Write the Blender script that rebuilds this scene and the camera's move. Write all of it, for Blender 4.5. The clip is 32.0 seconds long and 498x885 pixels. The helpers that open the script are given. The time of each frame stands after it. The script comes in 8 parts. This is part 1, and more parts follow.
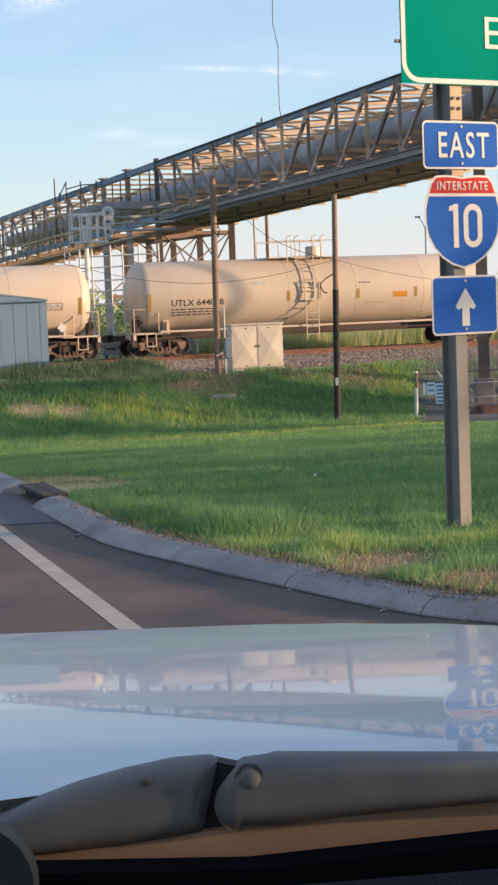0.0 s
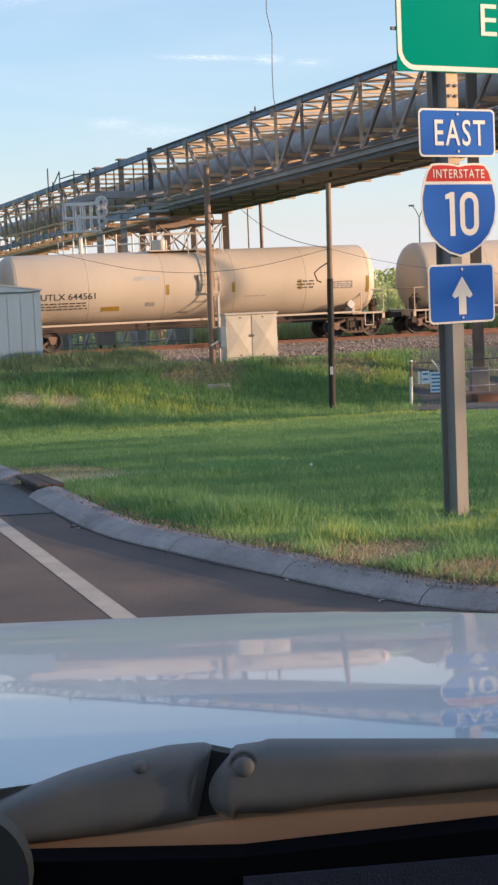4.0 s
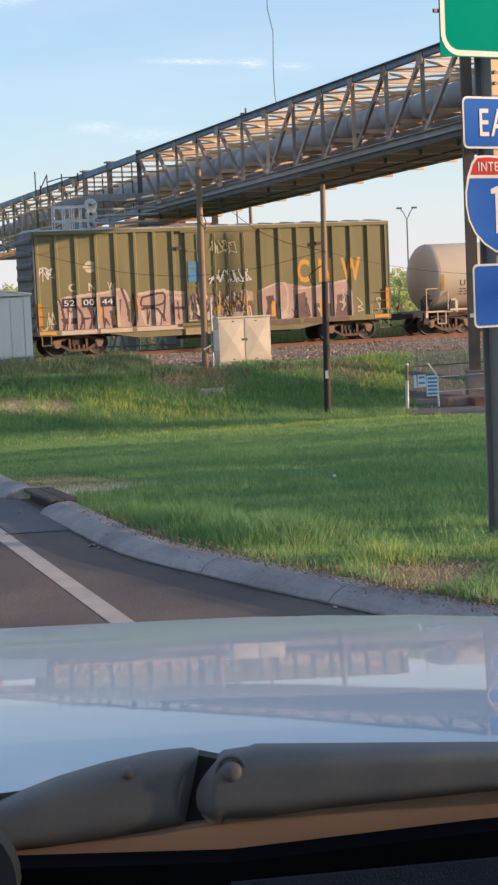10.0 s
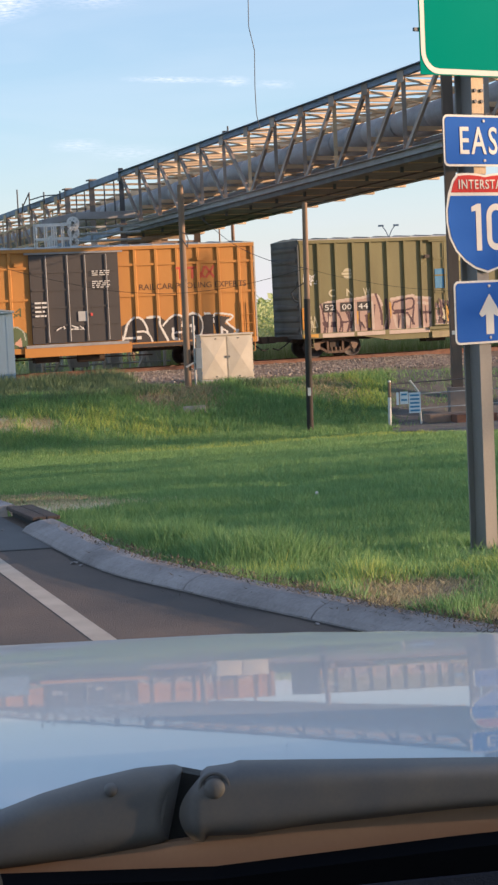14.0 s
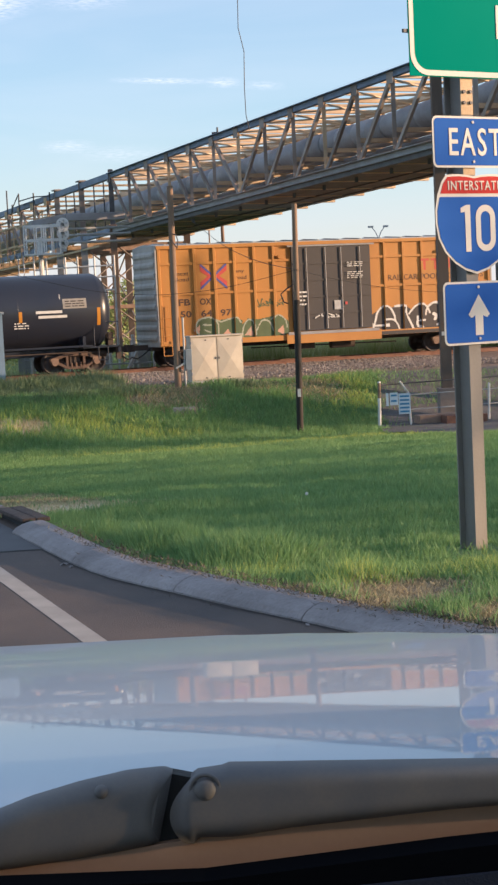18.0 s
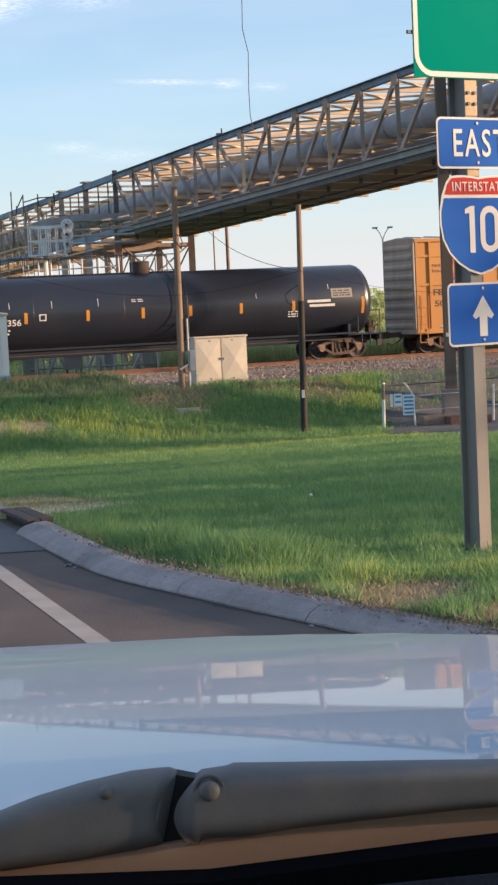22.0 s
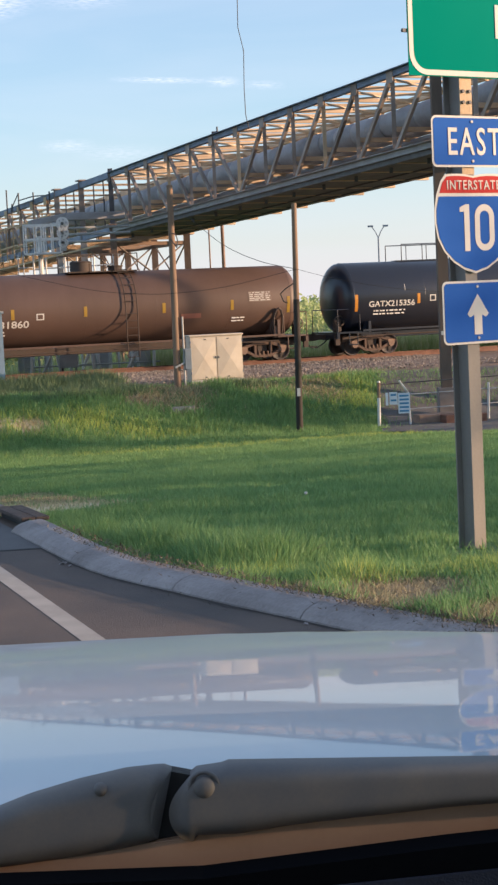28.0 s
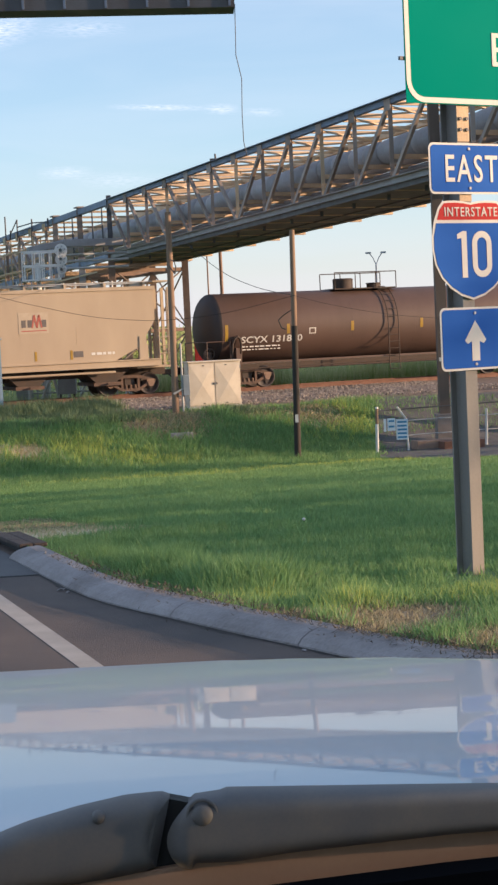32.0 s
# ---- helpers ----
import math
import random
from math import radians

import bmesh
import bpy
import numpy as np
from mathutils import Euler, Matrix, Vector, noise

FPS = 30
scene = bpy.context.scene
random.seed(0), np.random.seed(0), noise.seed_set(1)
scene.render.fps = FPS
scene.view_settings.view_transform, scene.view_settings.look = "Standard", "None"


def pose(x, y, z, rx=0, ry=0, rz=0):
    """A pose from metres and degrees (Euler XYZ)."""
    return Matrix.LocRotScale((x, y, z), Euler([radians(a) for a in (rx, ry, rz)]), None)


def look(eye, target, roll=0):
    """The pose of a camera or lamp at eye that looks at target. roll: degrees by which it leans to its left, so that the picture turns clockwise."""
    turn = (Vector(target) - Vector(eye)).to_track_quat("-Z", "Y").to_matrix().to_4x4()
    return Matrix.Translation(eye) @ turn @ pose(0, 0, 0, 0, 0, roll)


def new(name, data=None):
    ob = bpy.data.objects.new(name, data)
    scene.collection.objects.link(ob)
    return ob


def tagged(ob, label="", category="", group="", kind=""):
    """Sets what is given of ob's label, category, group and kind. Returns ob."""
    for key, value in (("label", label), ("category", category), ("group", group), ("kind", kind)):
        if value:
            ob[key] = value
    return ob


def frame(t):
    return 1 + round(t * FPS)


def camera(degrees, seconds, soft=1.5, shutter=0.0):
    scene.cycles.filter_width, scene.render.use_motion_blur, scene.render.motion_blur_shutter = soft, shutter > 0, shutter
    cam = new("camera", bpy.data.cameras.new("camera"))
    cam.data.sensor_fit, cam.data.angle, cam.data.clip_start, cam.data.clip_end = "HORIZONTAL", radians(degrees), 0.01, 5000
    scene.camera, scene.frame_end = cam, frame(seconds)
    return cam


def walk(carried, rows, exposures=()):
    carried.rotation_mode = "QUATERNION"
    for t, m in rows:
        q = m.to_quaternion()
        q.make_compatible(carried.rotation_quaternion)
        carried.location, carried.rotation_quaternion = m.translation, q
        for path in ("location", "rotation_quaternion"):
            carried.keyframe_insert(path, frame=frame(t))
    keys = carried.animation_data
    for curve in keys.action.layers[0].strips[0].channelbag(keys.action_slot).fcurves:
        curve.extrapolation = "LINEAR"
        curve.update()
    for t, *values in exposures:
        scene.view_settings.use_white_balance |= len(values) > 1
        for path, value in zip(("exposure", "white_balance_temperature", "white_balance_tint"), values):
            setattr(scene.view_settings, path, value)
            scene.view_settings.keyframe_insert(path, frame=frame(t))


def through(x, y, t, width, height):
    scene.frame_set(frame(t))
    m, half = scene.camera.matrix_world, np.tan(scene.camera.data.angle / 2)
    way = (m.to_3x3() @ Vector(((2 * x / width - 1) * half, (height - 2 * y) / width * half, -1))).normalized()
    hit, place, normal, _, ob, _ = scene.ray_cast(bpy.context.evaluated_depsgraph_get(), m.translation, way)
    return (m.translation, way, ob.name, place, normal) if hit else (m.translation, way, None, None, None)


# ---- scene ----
# ---- camera ----
EYE = 1.55
HEADING = -21.42
ALONG = Vector((math.sin(radians(HEADING)), math.cos(radians(HEADING)), 0))


def eye_pose(pan, tilt, roll, along, hx, hz):
    """Pan, tilt down and lean in degrees, metres that the car has rolled, small hand shift in mm."""
    p, a, r = radians(pan), radians(5.1035 + tilt), radians(2.1772 + roll)
    fw = Vector((math.sin(p) * math.cos(a), math.cos(p) * math.cos(a), -math.sin(a)))
    rt = Vector((math.cos(p), -math.sin(p), 0))
    up = rt.cross(fw)
    r2, u2 = rt * math.cos(r) - up * math.sin(r), rt * math.sin(r) + up * math.cos(r)
    m = Matrix((r2, u2, -fw)).transposed().to_4x4()
    m.translation = ALONG * along + Vector((0, 0, EYE)) + r2 * hx * 0.001 + u2 * hz * 0.001
    return m


# seconds, pan, tilt, lean, metres rolled, hand shift
PATH = [
    (0.0, 0.0, -0.0, 0.0, 0.0, 0.1, -0.1),
    (0.5, 0.038, 0.119, 0.07, 0.0, 0.4, -0.4),
    (1.0, 0.07, 0.156, 0.069, 0.0, 0.5, -0.5),
    (1.5, 0.1, 0.148, 0.065, -0.0, 0.5, -0.6),
    (2.0, 0.116, 0.122, 0.069, -0.002, 0.4, -1.0),
    (2.5, 0.133, 0.104, 0.079, -0.002, 0.5, -1.2),
    (3.0, 0.129, 0.212, 0.078, -0.002, 0.6, -0.9),
    (3.5, 0.153, 0.305, 0.125, 0.005, 0.8, -0.8),
    (5.5, 0.218, 0.506, 0.261, 0.223, 0.9, -1.3),
    (6.0, 0.234, 0.439, 0.26, 0.288, 0.9, -1.7),
    (6.5, 0.277, 0.435, 0.287, 0.356, 0.9, -1.8),
    (7.0, 0.287, 0.445, 0.301, 0.396, 1.0, -1.7),
    (7.5, 0.328, 0.412, 0.313, 0.434, 1.0, -1.7),
    (8.0, 0.374, 0.399, 0.35, 0.524, 0.9, -1.3),
    (8.5, 0.419, 0.369, 0.375, 0.647, 0.8, -0.6),
    (9.0, 0.481, 0.352, 0.383, 0.754, 0.8, -0.0),
    (9.5, 0.578, 0.313, 0.375, 0.796, 0.8, 0.1),
    (10.0, 0.697, 0.278, 0.405, 0.799, 0.8, 0.0),
    (10.5, 0.842, 0.225, 0.437, 0.796, 0.8, -0.1),
    (11.0, 0.989, 0.122, 0.425, 0.795, 0.9, -0.2),
    (11.5, 1.12, 0.099, 0.425, 0.794, 0.7, -0.2),
    (12.0, 1.181, 0.036, 0.427, 0.794, 0.5, -0.3),
    (12.5, 1.202, 0.018, 0.45, 0.792, 0.6, -0.3),
    (13.0, 1.247, -0.065, 0.495, 0.791, 0.7, -0.6),
    (13.5, 1.269, -0.181, 0.505, 0.789, 0.8, -0.7),
    (14.0, 1.327, -0.302, 0.493, 0.788, 1.0, -0.8),
    (14.5, 1.486, -0.406, 0.523, 0.787, 1.0, -0.8),
    (16.5, 1.666, -0.36, 0.492, 0.787, 0.9, -0.6),
    (17.0, 1.662, -0.297, 0.499, 0.786, 0.8, -0.6),
    (17.5, 1.667, -0.311, 0.494, 0.785, 0.9, -0.7),
    (18.0, 1.679, -0.324, 0.532, 0.785, 0.9, -0.6),
    (18.5, 1.691, -0.356, 0.514, 0.785, 0.9, -0.6),
    (19.0, 1.67, -0.36, 0.534, 0.784, 1.0, -0.6),
    (19.5, 1.645, -0.359, 0.553, 0.784, 1.1, -0.6),
    (20.0, 1.614, -0.331, 0.55, 0.784, 1.0, -0.7),
    (20.5, 1.57, -0.329, 0.507, 0.785, 0.8, -0.8),
    (21.0, 1.533, -0.337, 0.52, 0.784, 0.7, -0.8),
    (21.5, 1.528, -0.346, 0.507, 0.784, 0.8, -0.7),
    (22.0, 1.535, -0.367, 0.519, 0.784, 0.8, -0.7),
    (22.5, 1.539, -0.394, 0.533, 0.785, 0.8, -0.7),
    (23.0, 1.539, -0.421, 0.544, 0.785, 0.9, -0.9),
    (23.5, 1.528, -0.425, 0.556, 0.784, 1.0, -0.9),
    (24.0, 1.513, -0.389, 0.534, 0.784, 1.0, -1.0),
    (24.5, 1.506, -0.365, 0.518, 0.784, 0.9, -0.9),
    (25.0, 1.482, -0.3, 0.502, 0.783, 0.9, -0.7),
    (25.5, 1.439, -0.29, 0.523, 0.781, 0.9, -0.9),
    (27.5, 1.595, -0.154, 0.518, 0.778, 1.1, -1.4),
    (28.0, 1.69, -0.303, 0.495, 0.776, 1.1, -1.7),
    (28.5, 1.742, -0.456, 0.489, 0.775, 0.9, -1.8),
    (29.0, 1.756, -0.557, 0.498, 0.774, 0.7, -1.9),
    (29.5, 1.77, -0.73, 0.501, 0.773, 0.6, -2.0),
    (30.0, 1.771, -0.795, 0.48, 0.773, 0.6, -1.9),
    (30.5, 1.784, -0.914, 0.492, 0.773, 0.6, -1.8),
    (31.0, 1.79, -1.019, 0.489, 0.773, 0.8, -1.7),
    (31.5, 1.795, -1.132, 0.489, 0.774, 1.0, -1.6),
    (32.0, 1.799, -1.216, 0.495, 0.774, 1.0, -1.6)]
cam = camera(17.29, 32.0, soft=2.5)
walk(cam, [(row[0], eye_pose(*row[1:])) for row in PATH], exposures=[(0.0, 0.85, 5950, 12.5), (32.0, 0.85, 5950, 12.5)])

# ---- world and sun ----
SUN_AZ, SUN_EL = 96.0, 8.6
world = bpy.data.worlds.new("sky")
scene.world = world
world.use_nodes = True
wn = world.node_tree.nodes
sky = wn.new("ShaderNodeTexSky")
sky.sky_type = "NISHITA"
sky.sun_disc = False
sky.sun_elevation, sky.sun_rotation = radians(SUN_EL), radians(SUN_AZ)
sky.air_density, sky.dust_density, sky.ozone_density = 1.0, 0.4, 2.7
wn["Background"].inputs["Strength"].default_value = 0.148
wl = world.node_tree.links
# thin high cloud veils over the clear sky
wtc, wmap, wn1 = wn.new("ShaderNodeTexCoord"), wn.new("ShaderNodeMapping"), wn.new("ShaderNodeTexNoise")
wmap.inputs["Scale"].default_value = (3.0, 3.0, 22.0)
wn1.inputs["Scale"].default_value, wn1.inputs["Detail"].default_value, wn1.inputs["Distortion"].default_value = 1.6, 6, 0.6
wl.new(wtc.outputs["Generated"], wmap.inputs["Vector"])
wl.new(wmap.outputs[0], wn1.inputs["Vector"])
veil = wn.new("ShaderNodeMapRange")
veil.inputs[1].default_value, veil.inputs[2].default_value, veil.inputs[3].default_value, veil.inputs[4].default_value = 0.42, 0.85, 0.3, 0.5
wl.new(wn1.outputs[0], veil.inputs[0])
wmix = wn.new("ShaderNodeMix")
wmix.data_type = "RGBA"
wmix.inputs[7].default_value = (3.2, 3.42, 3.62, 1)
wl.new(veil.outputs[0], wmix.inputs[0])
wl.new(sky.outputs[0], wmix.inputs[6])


def wmath(op, a, b, c=0.0):
    """One step of arithmetic in the sky's nodes."""
    node = wn.new("ShaderNodeMath")
    node.operation = op
    for socket, value in zip(node.inputs, (a, b, c)):
        if isinstance(value, float):
            socket.default_value = value
        else:
            wl.new(value, socket)
    node.use_clamp = op == "SUBTRACT"
    return node.outputs[0]


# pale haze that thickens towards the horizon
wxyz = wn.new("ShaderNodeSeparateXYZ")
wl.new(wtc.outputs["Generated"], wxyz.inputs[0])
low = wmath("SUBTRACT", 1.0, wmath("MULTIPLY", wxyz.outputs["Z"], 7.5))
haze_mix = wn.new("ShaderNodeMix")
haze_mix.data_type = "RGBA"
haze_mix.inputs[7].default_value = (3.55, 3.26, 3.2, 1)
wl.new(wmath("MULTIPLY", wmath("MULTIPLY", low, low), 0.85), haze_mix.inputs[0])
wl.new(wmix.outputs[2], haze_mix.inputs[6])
# wisps of cirrus, broken along their length: side, height, slope, half length, half depth, weight
wmap2, wn2 = wn.new("ShaderNodeMapping"), wn.new("ShaderNodeTexNoise")
wmap2.inputs["Scale"].default_value = (45.0, 1.0, 260.0)
wn2.inputs["Detail"].default_value = 5
wl.new(wtc.outputs["Generated"], wmap2.inputs["Vector"])
wl.new(wmap2.outputs[0], wn2.inputs["Vector"])
cover = wmath("MULTIPLY_ADD", wn2.outputs[0], 2.0, -0.65)
ahead = wmath("GREATER_THAN", wxyz.outputs["Y"], 0.0)
veiled = haze_mix.outputs[2]
for side, height, slope, half_long, half_deep, weight in (
        (-0.012, 0.1355, 0.05, 0.034, 0.0021, 0.62), (0.024, 0.1331, 0.05, 0.011, 0.0036, 0.6), (0.048, 0.1302, 0.05, 0.014, 0.003, 0.4),
        (-0.071, 0.0995, 0.0, 0.018, 0.0045, 0.4), (-0.108, 0.181, -0.25, 0.03, 0.012, 0.75), (-0.055, 0.182, 0.0, 0.03, 0.006, 0.35), (-0.04, 0.094, 0.02, 0.03, 0.006, 0.25)):
    level = wmath("ABSOLUTE", wmath("MULTIPLY_ADD", wmath("ADD", wxyz.outputs["X"], -side), slope, wmath("ADD", wxyz.outputs["Z"], -height)), 0.0)
    along = wmath("ABSOLUTE", wmath("ADD", wxyz.outputs["X"], -side), 0.0)
    wisp = wmath("MULTIPLY", wmath("SUBTRACT", 1.0, wmath("MULTIPLY", level, 1 / half_deep)), wmath("SUBTRACT", 1.0, wmath("MULTIPLY", along, 1 / half_long)))
    wisp = wmath("MULTIPLY", wmath("MULTIPLY", wisp, wmath("MULTIPLY", cover, weight * 1.6)), ahead)
    wisp_mix = wn.new("ShaderNodeMix")
    wisp_mix.data_type, wisp_mix.clamp_factor = "RGBA", True
    wisp_mix.inputs[7].default_value = (5.0, 4.75, 4.9, 1)
    wl.new(wisp, wisp_mix.inputs[0])
    wl.new(veiled, wisp_mix.inputs[6])
    veiled = wisp_mix.outputs[2]
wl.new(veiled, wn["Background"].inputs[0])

sun_data = bpy.data.lights.new("sun", "SUN")
sun_data.energy, sun_data.angle, sun_data.color = 4.6, radians(0.6), (1.0, 0.66, 0.38)
sun = new("sun", sun_data)
sun_dir = Vector((math.sin(radians(SUN_AZ)) * math.cos(radians(SUN_EL)), math.cos(radians(SUN_AZ)) * math.cos(radians(SUN_EL)), math.sin(radians(SUN_EL))))
sun.matrix_world = look(sun_dir * 300, (0, 0, 0))


# ---- materials ----
def mat(name, a, b=None, rough=0.6, metal=0.0, scale=6.0, fine=60.0, bump=0.15, mix=0.5, spec=0.5, coat=0.0, streak=1.0, rand=0.0):
    """Two colours mixed by noise at two scales, with a fine relief. streak stretches the noise upright."""
    m = bpy.data.materials.new(name)
    m.use_nodes = True
    n, l = m.node_tree.nodes, m.node_tree.links
    p = n["Principled BSDF"]
    b = b or tuple(c * 0.7 for c in a)
    tc, mp = n.new("ShaderNodeTexCoord"), n.new("ShaderNodeMapping")
    mp.inputs["Scale"].default_value = (1, 1, 1.0 / streak)
    l.new(tc.outputs["Object"], mp.inputs["Vector"])
    n1, n2 = n.new("ShaderNodeTexNoise"), n.new("ShaderNodeTexNoise")
    n1.inputs["Scale"].default_value, n2.inputs["Scale"].default_value = scale, fine
    n1.inputs["Detail"].default_value, n2.inputs["Detail"].default_value = 5, 3
    l.new(mp.outputs[0], n1.inputs["Vector"])
    l.new(tc.outputs["Object"], n2.inputs["Vector"])
    add = n.new("ShaderNodeMath")
    add.operation = "MULTIPLY_ADD"
    add.inputs[1].default_value = 0.5
    l.new(n2.outputs[0], add.inputs[0])
    half = n.new("ShaderNodeMath")
    half.operation = "MULTIPLY_ADD"
    half.inputs[1].default_value, half.inputs[2].default_value = 1.6, -0.55 + 0.25 * (mix - 0.5) * 4
    l.new(n1.outputs[0], half.inputs[0])
    l.new(half.outputs[0], add.inputs[2])
    cr = n.new("ShaderNodeMix")
    cr.data_type = "RGBA"
    cr.clamp_factor = True
    cr.inputs[6].default_value, cr.inputs[7].default_value = (*a, 1), (*b, 1)
    l.new(add.outputs[0], cr.inputs[0])
    out = cr.outputs[2]
    if rand:
        oi, hs = n.new("ShaderNodeObjectInfo"), n.new("ShaderNodeHueSaturation")
        mr = n.new("ShaderNodeMapRange")
        mr.inputs[3].default_value, mr.inputs[4].default_value = 1 - rand, 1 + rand
        l.new(oi.outputs["Random"], mr.inputs[0])
        l.new(mr.outputs[0], hs.inputs["Value"])
        l.new(out, hs.inputs["Color"])
        out = hs.outputs[0]
    l.new(out, p.inputs["Base Color"])
    rr = n.new("ShaderNodeMapRange")
    rr.inputs[3].default_value, rr.inputs[4].default_value = max(0.02, rough - 0.1), min(1, rough + 0.1)
    l.new(n1.outputs[0], rr.inputs[0])
    l.new(rr.outputs[0], p.inputs["Roughness"])
    p.inputs["Metallic"].default_value = metal
    p.inputs["Specular IOR Level"].default_value = spec
    p.inputs["Coat Weight"].default_value = coat
    if bump:
        bp = n.new("ShaderNodeBump")
        bp.inputs["Strength"].default_value, bp.inputs["Distance"].default_value = bump, 0.02
        l.new(n2.outputs[0], bp.inputs["Height"])
        l.new(bp.outputs[0], p.inputs["Normal"])
    return m


def leafy(name, a, b, through=0.35):
    """A leaf or blade: colours vary from piece to piece, and light passes through."""
    m = bpy.data.materials.new(name)
    m.use_nodes = True
    n, l = m.node_tree.nodes, m.node_tree.links
    p = n["Principled BSDF"]
    g, cr = n.new("ShaderNodeNewGeometry"), n.new("ShaderNodeMix")
    cr.data_type = "RGBA"
    cr.inputs[6].default_value, cr.inputs[7].default_value = (*a, 1), (*b, 1)
    l.new(g.outputs["Random Per Island"], cr.inputs[0])
    l.new(cr.outputs[2], p.inputs["Base Color"])
    p.inputs["Roughness"].default_value = 0.6
    tr, ms = n.new("ShaderNodeBsdfTranslucent"), n.new("ShaderNodeMixShader")
    l.new(cr.outputs[2], tr.inputs[0])
    ms.inputs[0].default_value = through
    l.new(p.outputs[0], ms.inputs[1])
    l.new(tr.outputs[0], ms.inputs[2])
    l.new(ms.outputs[0], n["Material Output"].inputs[0])
    return m


M_SOIL = mat("grass_floor", (0.14, 0.24, 0.07), (0.11, 0.18, 0.055), 0.9, scale=0.8, fine=25, bump=0.4)


def worn_patches(m, spots, colour):
    """Bare straw-coloured spots (x, y, half width, half depth) with ragged edges in a ground material."""
    n, l = m.node_tree.nodes, m.node_tree.links
    p = n["Principled BSDF"]
    base = p.inputs["Base Color"].links[0].from_socket
    tc, nz = n.new("ShaderNodeTexCoord"), n.new("ShaderNodeTexNoise")
    nz.inputs["Scale"].default_value, nz.inputs["Detail"].default_value = 7.0, 6
    l.new(tc.outputs["Object"], nz.inputs["Vector"])
    for x, y, rx, ry in spots:
        mp, gr, ad, mr, mx = n.new("ShaderNodeMapping"), n.new("ShaderNodeTexGradient"), n.new("ShaderNodeMath"), n.new("ShaderNodeMapRange"), n.new("ShaderNodeMix")
        mp.inputs["Scale"].default_value, mp.inputs["Location"].default_value = (1 / rx, 1 / ry, 0), (-x / rx, -y / ry, 0)
        gr.gradient_type, mx.data_type = "SPHERICAL", "RGBA"
        l.new(tc.outputs["Object"], mp.inputs["Vector"])
        l.new(mp.outputs[0], gr.inputs[0])
        l.new(gr.outputs["Fac"], ad.inputs[0])
        l.new(nz.outputs[0], ad.inputs[1])
        mr.inputs[1].default_value, mr.inputs[2].default_value = 0.65, 1.1
        l.new(ad.outputs[0], mr.inputs[0])
        l.new(mr.outputs[0], mx.inputs[0])
        l.new(base, mx.inputs[6])
        mx.inputs[7].default_value = (*colour, 1)
        base = mx.outputs[2]
    l.new(base, p.inputs["Base Color"])


worn_patches(M_SOIL, ((0.8, 9.05, 0.42, 0.6), (-2.1, 55.3, 1.2, 1.0)), (0.24, 0.18, 0.115))
worn_patches(M_SOIL, ((-1.8, 16.7, 2.2, 1.5), (-2.7, 17.2, 1.8, 1.6), (-6.0, 52.4, 2.2, 0.9)), (0.60, 0.51, 0.33))
M_BLADE = leafy("grass_blade", (0.122, 0.24, 0.08), (0.275, 0.43, 0.165), 0.49)
M_BLADE_DRY = leafy("dry_blade", (0.58, 0.49, 0.30), (0.19, 0.16, 0.09))
M_STRAW = leafy("straw_blade", (0.64, 0.54, 0.33), (0.40, 0.33, 0.19))
# blade colour turned bright yellow for grass that catches the sun
M_BLADE_SUN = leafy("sunlit_blade", (0.47, 0.50, 0.14), (0.28, 0.42, 0.11), 0.5)
M_WEED = leafy("bank_weed", (0.095, 0.15, 0.075), (0.215, 0.285, 0.14), 0.4)
M_STALK = leafy("pale_reed", (0.38, 0.45, 0.17), (0.70, 0.67, 0.40), 0.5)
M_TAN = mat("weathered_tan_steel", (0.54, 0.40, 0.25), (0.38, 0.265, 0.155), 0.7, 0.1, scale=6, fine=60, streak=4)
M_LITTER = leafy("brown_litter", (0.17, 0.13, 0.085), (0.07, 0.055, 0.04), 0.1)
M_REED = leafy("reed", (0.28, 0.37, 0.12), (0.60, 0.62, 0.29), 0.5)
M_ASPHALT = mat("asphalt", (0.042, 0.039, 0.041), (0.16, 0.119, 0.097), 0.85, scale=1.1, fine=140, bump=0.4)
M_CONCRETE = mat("concrete", (0.52, 0.50, 0.47), (0.36, 0.35, 0.33), 0.85, scale=3, fine=90, bump=0.3)
M_LINE = mat("road_paint", (0.49, 0.425, 0.355), (0.33, 0.28, 0.235), 0.7, scale=5, fine=120, bump=0.1)
M_BALLAST = mat("ballast", (0.30, 0.215, 0.16), (0.13, 0.092, 0.07), 0.9, scale=5, fine=40, bump=0.6)
M_RAIL = mat("rusty_rail", (0.25, 0.125, 0.08), (0.14, 0.065, 0.045), 0.7, 0.2, scale=4, fine=60)
M_TIE = mat("timber_tie", (0.12, 0.085, 0.06), (0.07, 0.05, 0.04), 0.9, scale=6)
# blue of shaded, sky-lit faces is put into this steel colour
M_STEEL = mat("shaded_blue_steel", (0.17, 0.23, 0.34), (0.12, 0.14, 0.18), 0.55, 0.2, scale=2, fine=40, bump=0.1)
M_STEEL_D = mat("dark_steel", (0.11, 0.115, 0.125), (0.07, 0.06, 0.06), 0.6, 0.3, scale=2, fine=40, bump=0.1)
M_RUST = mat("rust_steel", (0.30, 0.195, 0.135), (0.18, 0.12, 0.09), 0.75, 0.1, scale=3, fine=40)
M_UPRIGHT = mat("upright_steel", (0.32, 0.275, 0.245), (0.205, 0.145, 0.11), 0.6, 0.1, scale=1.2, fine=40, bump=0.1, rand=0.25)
# steel with warm low sunlight put into its colour
M_PALE = mat("sunlit_steel", (0.60, 0.44, 0.28), (0.40, 0.27, 0.165), 0.6, 0.1, scale=1.2, fine=40, bump=0.1, rand=0.2)
